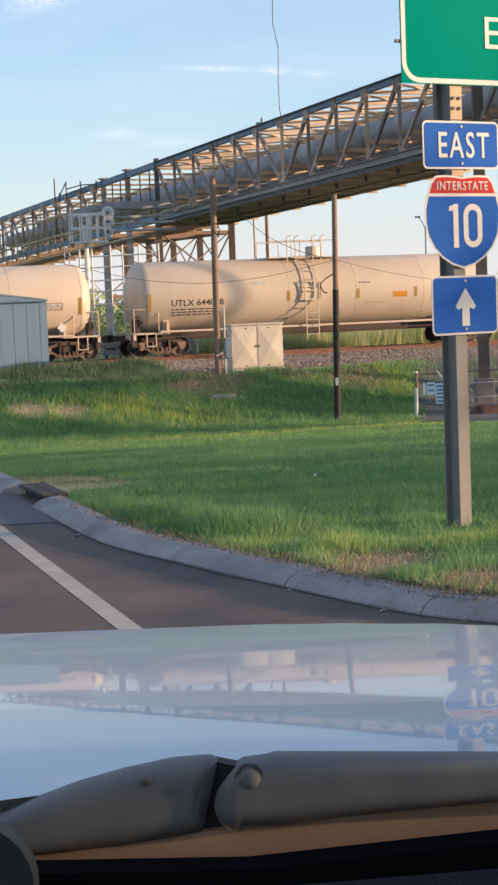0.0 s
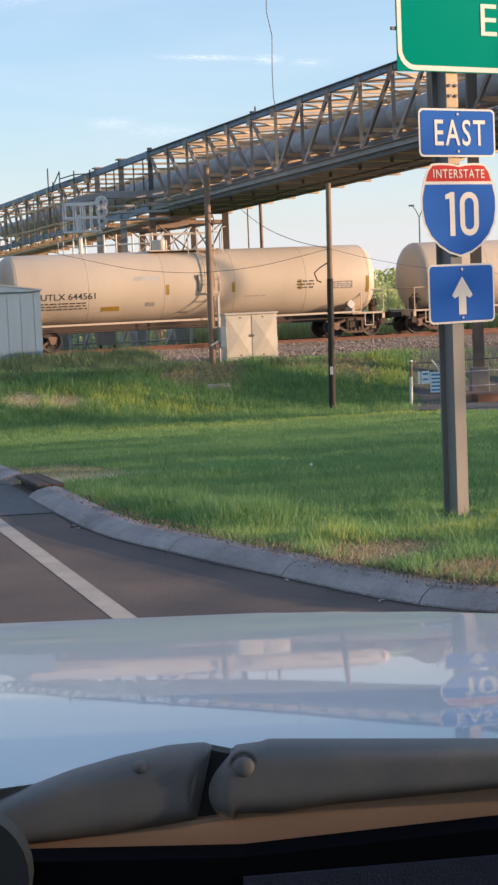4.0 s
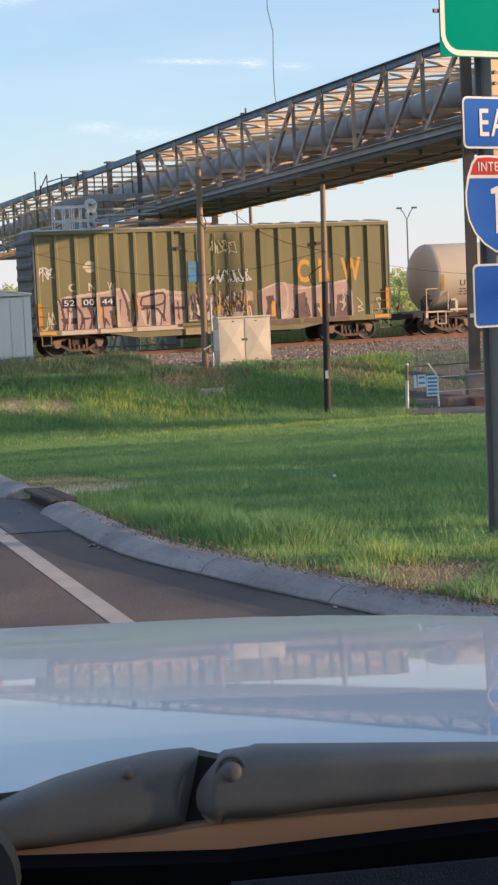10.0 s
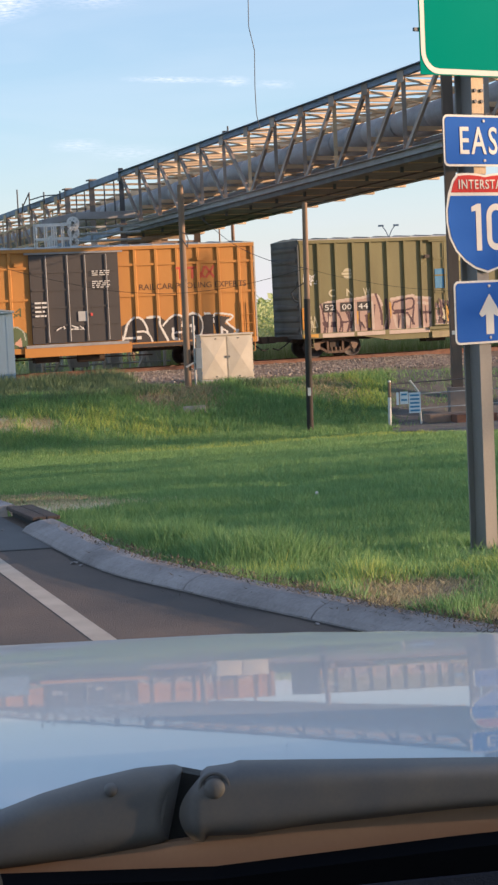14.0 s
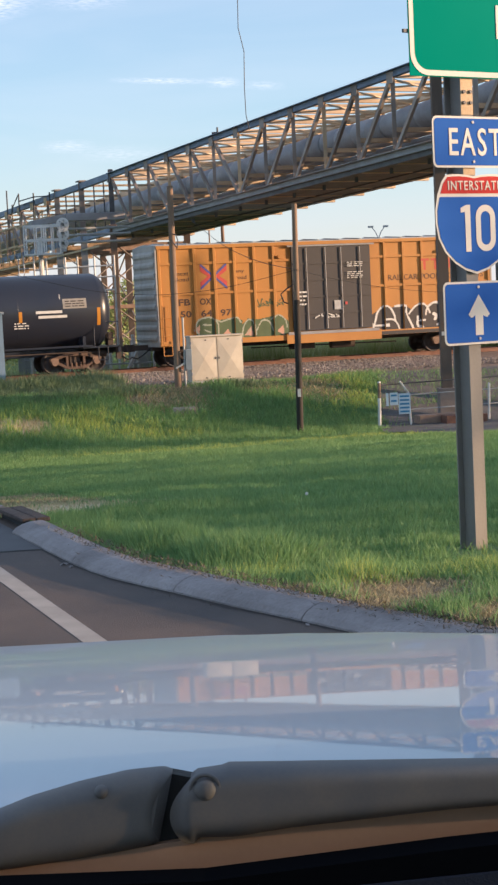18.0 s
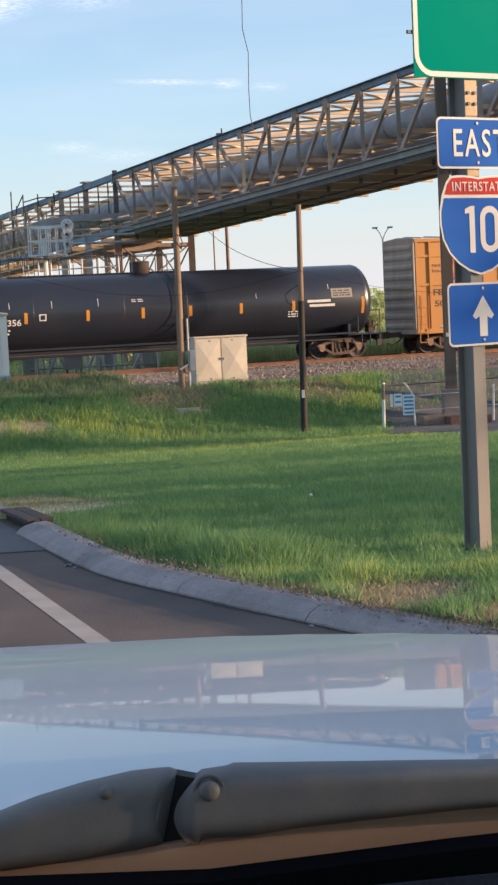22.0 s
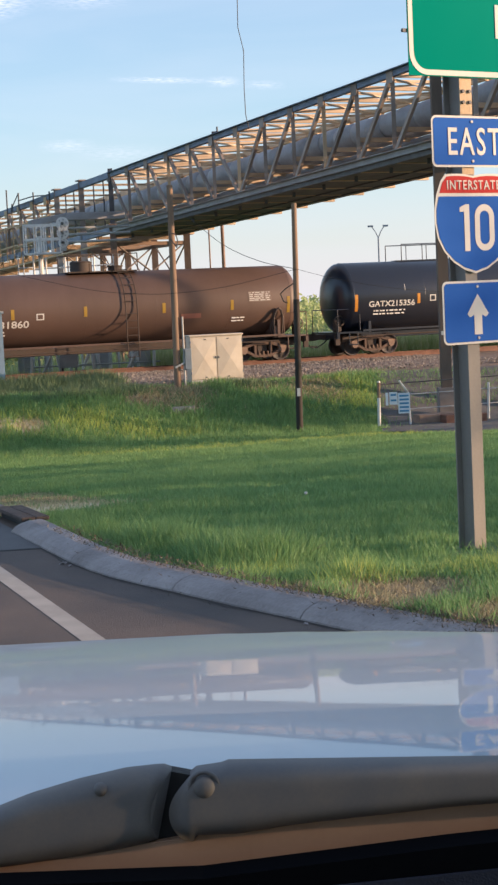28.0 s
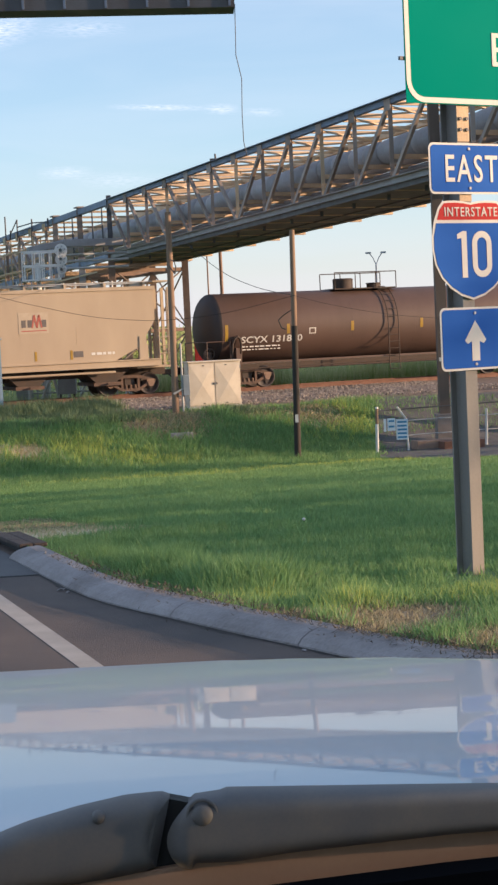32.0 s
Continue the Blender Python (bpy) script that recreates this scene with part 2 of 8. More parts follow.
M_GALV = mat("galvanised", (0.46, 0.46, 0.45), (0.34, 0.34, 0.34), 0.6, 0.1, scale=5, fine=60, bump=0.05)
M_PIPE = mat("pipe_jacket", (0.37, 0.39, 0.43), (0.215, 0.21, 0.215), 0.55, 0.15, scale=0.9, fine=12, bump=0.5, rand=0.15)
M_POLE = mat("weathered_pole", (0.30, 0.20, 0.13), (0.17, 0.11, 0.08), 0.85, scale=6, fine=50, streak=10)
M_WHITE = mat("white_paint", (0.75, 0.74, 0.70), (0.55, 0.53, 0.49), 0.55, scale=3, fine=50, bump=0.05)
M_CABINET = mat("cabinet_paint", (0.68, 0.60, 0.49), (0.52, 0.44, 0.35), 0.5, 0.1, scale=2, fine=50, bump=0.05)
M_SHED = mat("pale_blue_metal", (0.30, 0.395, 0.475), (0.255, 0.335, 0.405), 0.55, 0.1, scale=1.5, fine=40, bump=0.05, streak=4)
M_GREEN = mat("sign_green", (0.0, 0.215, 0.155), (0.0, 0.20, 0.145), 0.7, spec=0.03, scale=2, fine=80, bump=0.03)
M_BLUE = mat("sign_blue", (0.033, 0.122, 0.43), (0.029, 0.105, 0.39), 0.7, spec=0.04, scale=2, fine=80, bump=0.03)
M_RED = mat("sign_red", (0.50, 0.05, 0.045), (0.44, 0.05, 0.045), 0.7, spec=0.04, scale=2, fine=80, bump=0.03)
M_SIGNWHITE = mat("sign_white", (0.70, 0.66, 0.59), (0.63, 0.59, 0.53), 0.7, spec=0.1, scale=3, fine=80, bump=0.03)
M_BLACKPL = mat("black_plastic", (0.13, 0.132, 0.14), (0.21, 0.188, 0.165), 0.65, scale=30, fine=420, bump=0.0)
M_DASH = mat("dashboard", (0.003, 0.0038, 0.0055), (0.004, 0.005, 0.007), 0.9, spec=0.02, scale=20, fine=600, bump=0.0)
# plastic coloured tan to carry the low sun on the cowl
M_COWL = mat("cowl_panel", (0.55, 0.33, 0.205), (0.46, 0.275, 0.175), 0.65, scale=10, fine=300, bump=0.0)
M_HOOD = mat("car_paint", (0.44, 0.50, 0.57), (0.41, 0.47, 0.545), 0.35, 0.0, scale=2, fine=300, bump=0.0, coat=0.5, spec=0.15)
M_HOOD.node_tree.nodes["Principled BSDF"].inputs["Coat Roughness"].default_value = 0.025
M_RUBBER = mat("black_rubber", (0.02, 0.02, 0.02), (0.03, 0.03, 0.03), 0.8)
M_TANKW = mat("cream_tank_paint", (0.605, 0.505, 0.39), (0.49, 0.40, 0.305), 0.5, scale=0.7, fine=25, bump=0.04, streak=3)
M_SEAM = mat("tank_seam", (0.36, 0.30, 0.24), (0.28, 0.23, 0.18), 0.6)
M_TANKB = mat("black_tank_paint", (0.017, 0.022, 0.037), (0.023, 0.026, 0.037), 0.33, scale=0.8, fine=25, bump=0.03, streak=3, coat=0.15)
M_TANKR = mat("brown_tank_paint", (0.122, 0.073, 0.055), (0.08, 0.048, 0.037), 0.55, scale=0.8, fine=25, bump=0.05, streak=3)
M_BOXG = mat("olive_boxcar", (0.205, 0.185, 0.08), (0.145, 0.125, 0.058), 0.65, scale=0.9, fine=25, bump=0.08, streak=3)
M_BOXY = mat("yellow_boxcar", (0.50, 0.225, 0.042), (0.38, 0.163, 0.036), 0.6, scale=0.8, fine=25, bump=0.06, streak=3)
M_DOORG = mat("grey_door", (0.036, 0.034, 0.038), (0.06, 0.05, 0.046), 0.6, scale=1, fine=30, bump=0.06, streak=3)
M_ENDG = mat("grey_green_end", (0.125, 0.14, 0.145), (0.075, 0.08, 0.08), 0.65, scale=1, fine=25)
M_HOPPER = mat("tan_hopper", (0.47, 0.375, 0.265), (0.36, 0.28, 0.20), 0.6, scale=0.7, fine=25, bump=0.05, streak=3)
M_FRAME = mat("truck_rust", (0.165, 0.10, 0.068), (0.07, 0.05, 0.042), 0.8, 0.1, scale=4, fine=40)
M_WHEEL = mat("wheel_steel", (0.085, 0.065, 0.058), (0.045, 0.04, 0.04), 0.6, 0.2, scale=4, fine=40)
M_KERB = mat("kerb_concrete", (0.40, 0.36, 0.352), (0.17, 0.148, 0.14), 0.9, scale=3.2, fine=45, bump=0.6, mix=0.45)
M_POST = mat("sign_post_steel", (0.27, 0.25, 0.225), (0.19, 0.17, 0.15), 0.75, 0.15, scale=3, fine=60, bump=0.08, streak=8)
# pole wood darkened to stand for shade on the lower shaft
M_POLE_SHADE = mat("shaded_pole_wood", (0.022, 0.019, 0.017), (0.05, 0.038, 0.03), 0.85, scale=6, fine=50, streak=10)
M_UNDER = mat("underframe", (0.05, 0.042, 0.038), (0.09, 0.06, 0.045), 0.8, 0.1, scale=4, fine=40)
M_YELLOW = mat("reflective_yellow", (0.40, 0.25, 0.03), (0.28, 0.17, 0.03), 0.4)
M_ORANGE = mat("reflective_orange", (0.62, 0.27, 0.03), (0.5, 0.2, 0.02), 0.4)
M_INK = mat("stencil_dark", (0.03, 0.025, 0.025), (0.05, 0.04, 0.04), 0.6)
M_STENCIL = mat("stencil_white", (0.72, 0.70, 0.66), (0.55, 0.53, 0.5), 0.6)


# ---- mesh helpers ----
class Mesh:
    """Collects faces of one part; smooth sides keep their own corners."""

    def __init__(self):
        self.v, self.f, self.s = [], [], []

    def face(self, pts, smooth=False):
        k = len(self.v)
        self.v += [tuple(p) for p in pts]
        self.f.append(tuple(range(k, k + len(pts))))
        self.s.append(smooth)

    def box(self, x0, x1, y0, y1, z0, z1, m=None):
        k = len(self.v)
        pts = [Vector((x, y, z)) for x in (x0, x1) for y in (y0, y1) for z in (z0, z1)]
        self.v += [tuple(m @ p if m else p) for p in pts]
        self.f += [tuple(k + i for i in q) for q in ((0, 1, 3, 2), (4, 6, 7, 5), (0, 4, 5, 1), (2, 3, 7, 6), (0, 2, 6, 4), (1, 5, 7, 3))]
        self.s += [False] * 6
        return self

    def beam(self, p, q, w, h):
        """A bar from p to q, w wide across and h deep."""
        p, q = Vector(p), Vector(q)
        d = q - p
        side = d.cross(Vector((0, 0, 1)))
        side = side.normalized() if side.length > 1e-6 * d.length + 1e-9 else Vector((1, 0, 0))
        up = side.cross(d).normalized()
        k = len(self.v)
        for e in (p, q):
            for a, b in ((-1, -1), (1, -1), (1, 1), (-1, 1)):
                self.v.append(tuple(e + side * a * w / 2 + up * b * h / 2))
        self.f += [tuple(k + i for i in r) for r in ((0, 1, 2, 3), (7, 6, 5, 4), (0, 4, 5, 1), (1, 5, 6, 2), (2, 6, 7, 3), (3, 7, 4, 0))]
        self.s += [False] * 6
        return self

    def tube(self, p, q, r0, r1=None, seg=8, caps=True):
        p, q = Vector(p), Vector(q)
        r1 = r0 if r1 is None else r1
        d = (q - p).normalized()
        a = d.orthogonal().normalized()
        b = d.cross(a)
        k = len(self.v)
        for e, r in ((p, r0), (q, r1)):
            self.v += [tuple(e + (a * math.cos(2 * math.pi * i / seg) + b * math.sin(2 * math.pi * i / seg)) * r) for i in range(seg)]
        for i in range(seg):
            j = (i + 1) % seg
            self.f.append((k + i, k + j, k + seg + j, k + seg + i))
            self.s.append(True)
        if caps:
            self.face(self.v[k:k + seg][::-1])
            self.face(self.v[k + seg:k + 2 * seg])
        return self

    def path(self, pts, r, seg=6):
        for p, q in zip(pts, pts[1:]):
            self.tube(p, q, r, seg=seg)
        return self

    def lathe(self, prof, seg=32, m=None):
        """Turns (x, radius) pairs round the x axis."""
        k = len(self.v)
        for x, r in prof:
            for i in range(seg):
                a = 2 * math.pi * i / seg
                p = Vector((x, r * math.cos(a), r * math.sin(a)))
                self.v.append(tuple(m @ p if m else p))
        for j in range(len(prof) - 1):
            for i in range(seg):
                i2 = (i + 1) % seg
                self.f.append((k + j * seg + i, k + j * seg + i2, k + (j + 1) * seg + i2, k + (j + 1) * seg + i))
                self.s.append(True)
        return self

    def prism(self, outline, t0, t1, m):
        """An outline (u, v) given depth t0..t1; m maps (u, v, t) to the part's space."""
        n = len(outline)
        a = [m @ Vector((u, v, t0)) for u, v in outline]
        b = [m @ Vector((u, v, t1)) for u, v in outline]
        self.face(a[::-1])
        self.face(b)
        for i in range(n):
            j = (i + 1) % n
            self.face((a[i], a[j], b[j], b[i]))
        return self

    def data(self, name, material):
        me = bpy.data.meshes.new(name)
        me.from_pydata(self.v, [], self.f)
        me.polygons.foreach_set("use_smooth", self.s)
        me.materials.append(material)
        me.update()
        return me


def part(name, ms, material, parent=None, label="", bevel=0.0):
    """Links a mesh as one object under a thing or a part."""
    ob = new(name, ms.data(name, material) if isinstance(ms, Mesh) else ms)
    if parent:
        ob.parent = parent
    if label:
        tagged(ob, label)
    if bevel:
        mod = ob.modifiers.new("bevel", "BEVEL")
        mod.width, mod.segments, mod.limit_method = bevel, 2, "ANGLE"
    return ob


def thing(name, m, label, category, group="", kind=""):
    ob = new(name)
    ob.empty_display_size = 0.2
    ob.matrix_world = m
    return tagged(ob, label, category, group, kind)


def letters(text, width, height, m, thick=0.003, spacing=1.0, bold=0.0):
    """Letters as a mesh of that width and height, its lower left corner at m's origin, facing m's z axis."""
    cu = bpy.data.curves.new("letters", "FONT")
    cu.body, cu.extrude, cu.space_character, cu.resolution_u, cu.offset = text, thick, spacing, 3, bold
    ob = bpy.data.objects.new("letters", cu)
    scene.collection.objects.link(ob)
    bpy.context.view_layer.update()
    me = bpy.data.meshes.new_from_object(ob)
    bpy.data.objects.remove(ob)
    co = np.empty(len(me.vertices) * 3, np.float32)
    me.vertices.foreach_get("co", co)
    co = co.reshape(-1, 3)
    lo, hi = co.min(0), co.max(0)
    co[:, 0] = (co[:, 0] - lo[0]) * width / (hi[0] - lo[0])
    co[:, 1] = (co[:, 1] - lo[1]) * height / (hi[1] - lo[1])
    me.vertices.foreach_set("co", co.ravel())
    me.transform(m)
    me.update()
    return me


def lettering(name, text, width, height, m, material, parent, thick=0.003, spacing=1.0, bold=0.0):
    me = letters(text, width, height, m, thick, spacing, bold)
    me.materials.clear()
    me.materials.append(material)
    ob = new(name, me)
    ob.parent = parent
    return ob


def rounded(w, h, r, seg=5):
    """Outline of a rounded rectangle round its middle."""
    pts = []
    for cx, cy, a0 in ((w / 2 - r, h / 2 - r, 0), (-w / 2 + r, h / 2 - r, 90), (-w / 2 + r, -h / 2 + r, 180), (w / 2 - r, -h / 2 + r, 270)):
        for i in range(seg + 1):
            a = radians(a0 + 90 * i / seg)
            pts.append((cx + r * math.cos(a), cy + r * math.sin(a)))
    return pts


def smooth_step(x, a, b):
    x = min(1, max(0, (x - a) / (b - a)))
    return x * x * (3 - 2 * x)


# ---- the lie of the land ----
TRACK_AZ = radians(70.5)
TD = Vector((math.sin(TRACK_AZ), math.cos(TRACK_AZ), 0))
TN = Vector((-math.cos(TRACK_AZ), math.sin(TRACK_AZ), 0))
TRACK_N, RAIL_Z = 67.55, -0.90
TRACK_TURN = 90 - 70.5


def on_track(s, n=0.0, z=0.0):
    return TN * (TRACK_N + n) + TD * s + Vector((0, 0, RAIL_Z + z))


# kerb's road edge, from far to near, in plan
KERB = [(-60, 110), (-20, 48), (-5.2, 20.4), (-2.05, 13.4), (-1.67, 12.42), (-1.58, 12.18), (-1.13, 10.86), (-0.84, 10.2), (-0.48, 9.62), (-0.15, 9.08), (0.16, 8.62), (0.45, 8.17), (0.79, 7.72), (1.2, 7.42), (1.9, 7.15), (3.2, 6.9), (6, 6.75), (14, 6.7), (60, 6.7)]


def kerb_y(x):
    for (xa, ya), (xb, yb) in zip(KERB, KERB[1:]):
        if xa <= x <= xb:
            return ya + (yb - ya) * (x - xa) / (xb - xa)
    return KERB[0][1] if x < KERB[0][0] else KERB[-1][1]


def ground_z(x, y):
    """Height of the lawn, ditch, bank and track bed."""
    n = x * TN.x + y * TN.y
    z = 0.07 - 0.06 * smooth_step(n, 7.6, 10.0) - 2.58 * smooth_step(n, 8.5, 47.0) * 0.6 - 2.58 * 0.4 * min(1, max(0, (n - 8.5) / 38.5))
    z += 1.38 * smooth_step(n, 48.8, 54.2)
    z -= 0.15 * smooth_step(n, 62, 66) + 0.2 * smooth_step(n, 71, 76)
    z += 0.05 * noise.noise((x * 0.35, y * 0.35, 0)) * smooth_step(n, 10, 16)
    return z

# ---- ground, road, kerb, track ----
def build_ground():
    xs = sorted(set([-2500, -1200, -600, -300, -160, -100, -60] + [round(-40 + 0.8 * i, 2) for i in range(101)] + [round(-2.6 + 0.1 * i, 2) for i in range(56)] + [60, 100, 160, 300, 600, 1200, 2500]))
    rows = [0.0, 0.06, 0.2, 0.5, 1.0, 1.7, 2.6, 4, 5.5, 7, 9, 11, 13.5] + [15 + 0.75 * i for i in range(67)] + [68, 72, 78, 90, 110, 150, 250, 500, 1000, 3000]
    ms = Mesh()
    nx = len(xs)
    for r in rows:
        for x in xs:
            ky = kerb_y(x) + 0.16 * math.hypot(1, (kerb_y(x + 0.05) - kerb_y(x - 0.05)) / 0.1)
            y = ky + r
            z = ground_z(x, y) if r > 0.05 else 0.075
            a, b = (x + 1.57) * -0.342 + (y - 12.43) * 0.94, (x + 1.57) * -0.94 - (y - 12.43) * 0.342
            if 0.05 < a < 1.04 and -0.06 < b < 0.4:
                z = -0.06
            ms.v.append((x, y, z))
    for j in range(len(rows) - 1):
        for i in range(nx - 1):
            ms.f.append((j * nx + i, j * nx + i + 1, (j + 1) * nx + i + 1, (j + 1) * nx + i))
            ms.s.append(True)
    g = part("ground", ms, M_SOIL)
    tagged(g, "mown green lawn sloping to a ditch and track bank", "ground", kind="structure")
    road = Mesh()
    for x in xs:
        road.v += [(x, -400, 0.0), (x, 0, 0.0), (x, kerb_y(x) + 0.1, 0.0)]
    for i in range(nx - 1):
        a = i * 3
        road.f += [(a, a + 3, a + 4, a + 1), (a + 1, a + 4, a + 5, a + 2)]
        road.s += [False, False]
    tagged(part("road", road, M_ASPHALT), "dark worn asphalt road with patches", "road", kind="structure")


def build_kerb():
    kerb = thing("kerb", Matrix(), "low rolled concrete kerb beside the asphalt", "kerb", kind="structure")
    prof = [(0, -0.03), (0.0, 0.012), (0.025, 0.04), (0.07, 0.064), (0.13, 0.08), (0.215, 0.085), (0.23, 0.075), (0.23, -0.03)]
    pts = [Vector((x, y, 0)) for x, y in KERB]
    # a smooth line in slabs of about two metres
    fine = []
    for a, b, c, d in zip([pts[0]] + pts[:-2], pts[:-1], pts[1:], pts[2:] + [pts[-1]]):
        steps = max(2, int((c - b).length / 0.5)) if (c - b).length < 12 else 6
        for i in range(steps):
            u = i / steps
            fine.append(0.5 * ((2 * b) + (c - a) * u + (2 * a - 5 * b + 4 * c - d) * u * u + (3 * b - a - 3 * c + d) * u ** 3))
    fine.append(pts[-1])
    slab = []
    for i in range(len(fine) - 1):
        gap_inlet = 12.43 < (fine[i].y + fine[i + 1].y) / 2 < 13.45
        if not gap_inlet:
            slab.append(i)
        if len(slab) >= 4 or gap_inlet:
            if slab:
                ms = Mesh()
                rings = []
                for j in slab + [slab[-1] + 1]:
                    t = (fine[min(j + 1, len(fine) - 1)] - fine[max(j - 1, 0)]).normalized()
                    out = Vector((t.y, -t.x, 0)) * -1
                    base = fine[j] + (t * 0.004 if j == slab[0] else t * -0.004 if j == slab[-1] + 1 else Vector())
                    rings.append([base + out * u + Vector((0, 0, v)) for u, v in prof])
                for ra, rb in zip(rings, rings[1:]):
                    for q in range(len(prof) - 1):
                        ms.face((ra[q], ra[q + 1], rb[q + 1], rb[q]), smooth=False)
                ms.face(rings[0])
                ms.face(rings[-1][::-1])
                part("kerb_slab", ms, M_KERB, kerb)
            slab = []


def build_lines():
    ms = Mesh()
    a, b = Vector((-0.242, 6.55, 0.0016)), Vector((-4.01, 18.3, 0.0016))
    t = (b - a).normalized()
    w = Vector((t.y, -t.x, 0)) * 0.055
    ms.face((a - w, a + w, b + w, b - w))
    ms.face((a - w - t * 5, a + w - t * 5, a + w - t * 2, a - w - t * 2))
    part("lane_line", ms, M_LINE, None)
    tagged(bpy.data.objects["lane_line"], "worn white painted lane line on asphalt", "road marking", kind="structure")
    gut = Mesh()
    gut.prism([(-1.77, 11.52), (-1.38, 11.56), (-1.58, 12.18), (-1.62, 12.42), (-1.95, 13.4), (-2.5, 13.88)], -0.02, 0.005, Matrix())
    apron = part("gutter_apron", gut, mat("apron", (0.13, 0.125, 0.125), (0.085, 0.08, 0.08), 0.85, scale=2, fine=120))
    part("seam", Mesh().prism([(-1.80, 11.495), (-1.37, 11.53), (-1.37, 11.556), (-1.80, 11.516)], -0.01, 0.003, Matrix()), M_RUBBER, apron, "dark tarred seam")
    tagged(apron, "grey concrete apron before the drain inlet", "pavement", kind="structure")


def build_inlet():
    m = pose(-1.57, 12.43, 0.0, 0, 0, 110)
    inlet = thing("drain_inlet", m, "concrete kerb drain inlet with dark opening and rusty cover", "drain")
    cover = mat("rusty_cover", (0.095, 0.068, 0.056), (0.05, 0.038, 0.033), 0.85, scale=7, fine=60, bump=0.5)
    for b0, b1, z in ((-0.22, -0.118, 0.084), (-0.112, -0.01, 0.086)):
        part("cover_plank", Mesh().box(0.14, 0.97, b0, b1, z - 0.03, z), cover, inlet, "brown weathered cover plate", 0.007)
    # solid black block stands in for the shade inside the opening
    part("throat", Mesh().box(0.05, 0.99, -0.10, -0.06, -0.02, 0.058), M_RUBBER, inlet, "black block in place of the shaded drain opening")
    part("throat_floor", Mesh().box(0.03, 1.0, -0.06, 0.06, -0.04, 0.003), M_TIE, inlet, "dirty floor of the drain")


def build_track():
    bed = Mesh()
    prof = [(-12.4, -0.34), (-11.4, -0.19), (-8.5, -0.16), (-5.5, -0.19), (-3.2, -0.22), (-2.1, -0.18), (-1.4, -0.17), (1.4, -0.17), (2.3, -0.22), (3.4, -0.5)]
    ss = [-400, -120] + [-60 + 2 * i for i in range(71)] + [160, 400]
    for s in ss:
        for n, z in prof:
            p = on_track(s, n, z + 0.04 * noise.noise((s * 0.7, n, 3)))
            bed.v.append(tuple(p))
    q = len(prof)
    for i in range(len(ss) - 1):
        for j in range(q - 1):
            bed.f.append((i * q + j, (i + 1) * q + j, (i + 1) * q + j + 1, i * q + j + 1))
            bed.s.append(True)
    tagged(part("track_bed", bed, M_BALLAST), "grey-brown ballast bed of the railway", "track bed", kind="structure")
    for n in (-0.75, 0.75):
        rail = Mesh()
        for z0, z1, w in ((-0.17, -0.15, 0.07), (-0.15, -0.04, 0.012), (-0.04, 0.0, 0.036)):
            m = pose(0, 0, 0, 0, 0, TRACK_TURN)
            m.translation = on_track(0, n)
            rail.box(-300, 300, -w, w, z0, z1, m)
        tagged(part("rail", rail, M_RAIL), "rust-brown steel rail on timber ties", "rail", "railway rails", kind="structure")
    rng = random.Random(5)
    tie_me = Mesh().box(-0.115, 0.115, -1.3, 1.3, -0.17, -0.0).data("tie", M_TIE)
    for i in range(150):
        t = new("timber_tie", tie_me)
        m = pose(0, 0, 0, 0, 0, TRACK_TURN + rng.uniform(-0.8, 0.8))
        m.translation = on_track(-40 + 0.55 * i, rng.uniform(-0.05, 0.05), -0.165)
        t.matrix_world = m
        tagged(t, "dark weathered timber railway tie in ballast", "railway tie", "railway ties")
    # loose stones
    st = Mesh()
    for i in range(27000):
        s, n = rng.uniform(-16, 34), rng.choice((rng.uniform(-12, -0.8), rng.uniform(-5.4, -0.8)))
        z = -0.17 if n > -1.4 else -0.17 - 0.05 * smooth_step(-n, 1.4, 3.2) + 0.05 * smooth_step(-n, 5, 8.5)
        c = on_track(s, n, z + rng.uniform(0.0, 0.03))
        r = rng.uniform(0.022, 0.06)
        k = len(st.v)
        for dx, dy, dz in ((1, 0, 0), (-1, 0, 0), (0, 1, 0), (0, -1, 0), (0, 0, 1), (0, 0, -1)):
            st.v.append((c.x + dx * r * rng.uniform(0.6, 1.3), c.y + dy * r * rng.uniform(0.6, 1.3), c.z + dz * r * rng.uniform(0.5, 1)))
        st.f += [tuple(k + j for j in f) for f in ((0, 2, 4), (2, 1, 4), (1, 3, 4), (3, 0, 4), (2, 0, 5), (1, 2, 5), (3, 1, 5), (0, 3, 5))]
        st.s += [False] * 8
    tagged(part("ballast_stones", st, M_STONE), "loose grey and brown ballast stones", "ballast", kind="stuff")


M_STONE = leafy("stone", (0.38, 0.315, 0.26), (0.10, 0.08, 0.065), 0.0)

build_ground()
build_kerb()
build_lines()
build_inlet()
build_track()


# ---- pipe gallery over the track ----
G0 = Vector((5.997, 60.0, 0))
GD = Vector((-0.38801, 0.92166, 0))
GN = Vector((0.92166, 0.38801, 0))
PANEL = 2.6


def gz(l, top):
    """Height of the bottom or top chord, l metres along from the near end."""
    return (9.17 if top else 6.42) - (0.0305 if top else 0.0302) * l


def gp(l, w, z):
    p = G0 + GD * l + GN * w
    return Vector((p.x, p.y, z))


M_CHORD = mat("chord_steel", (0.34, 0.34, 0.35), (0.22, 0.20, 0.19), 0.6, 0.1, scale=1.5, fine=40, bump=0.1)


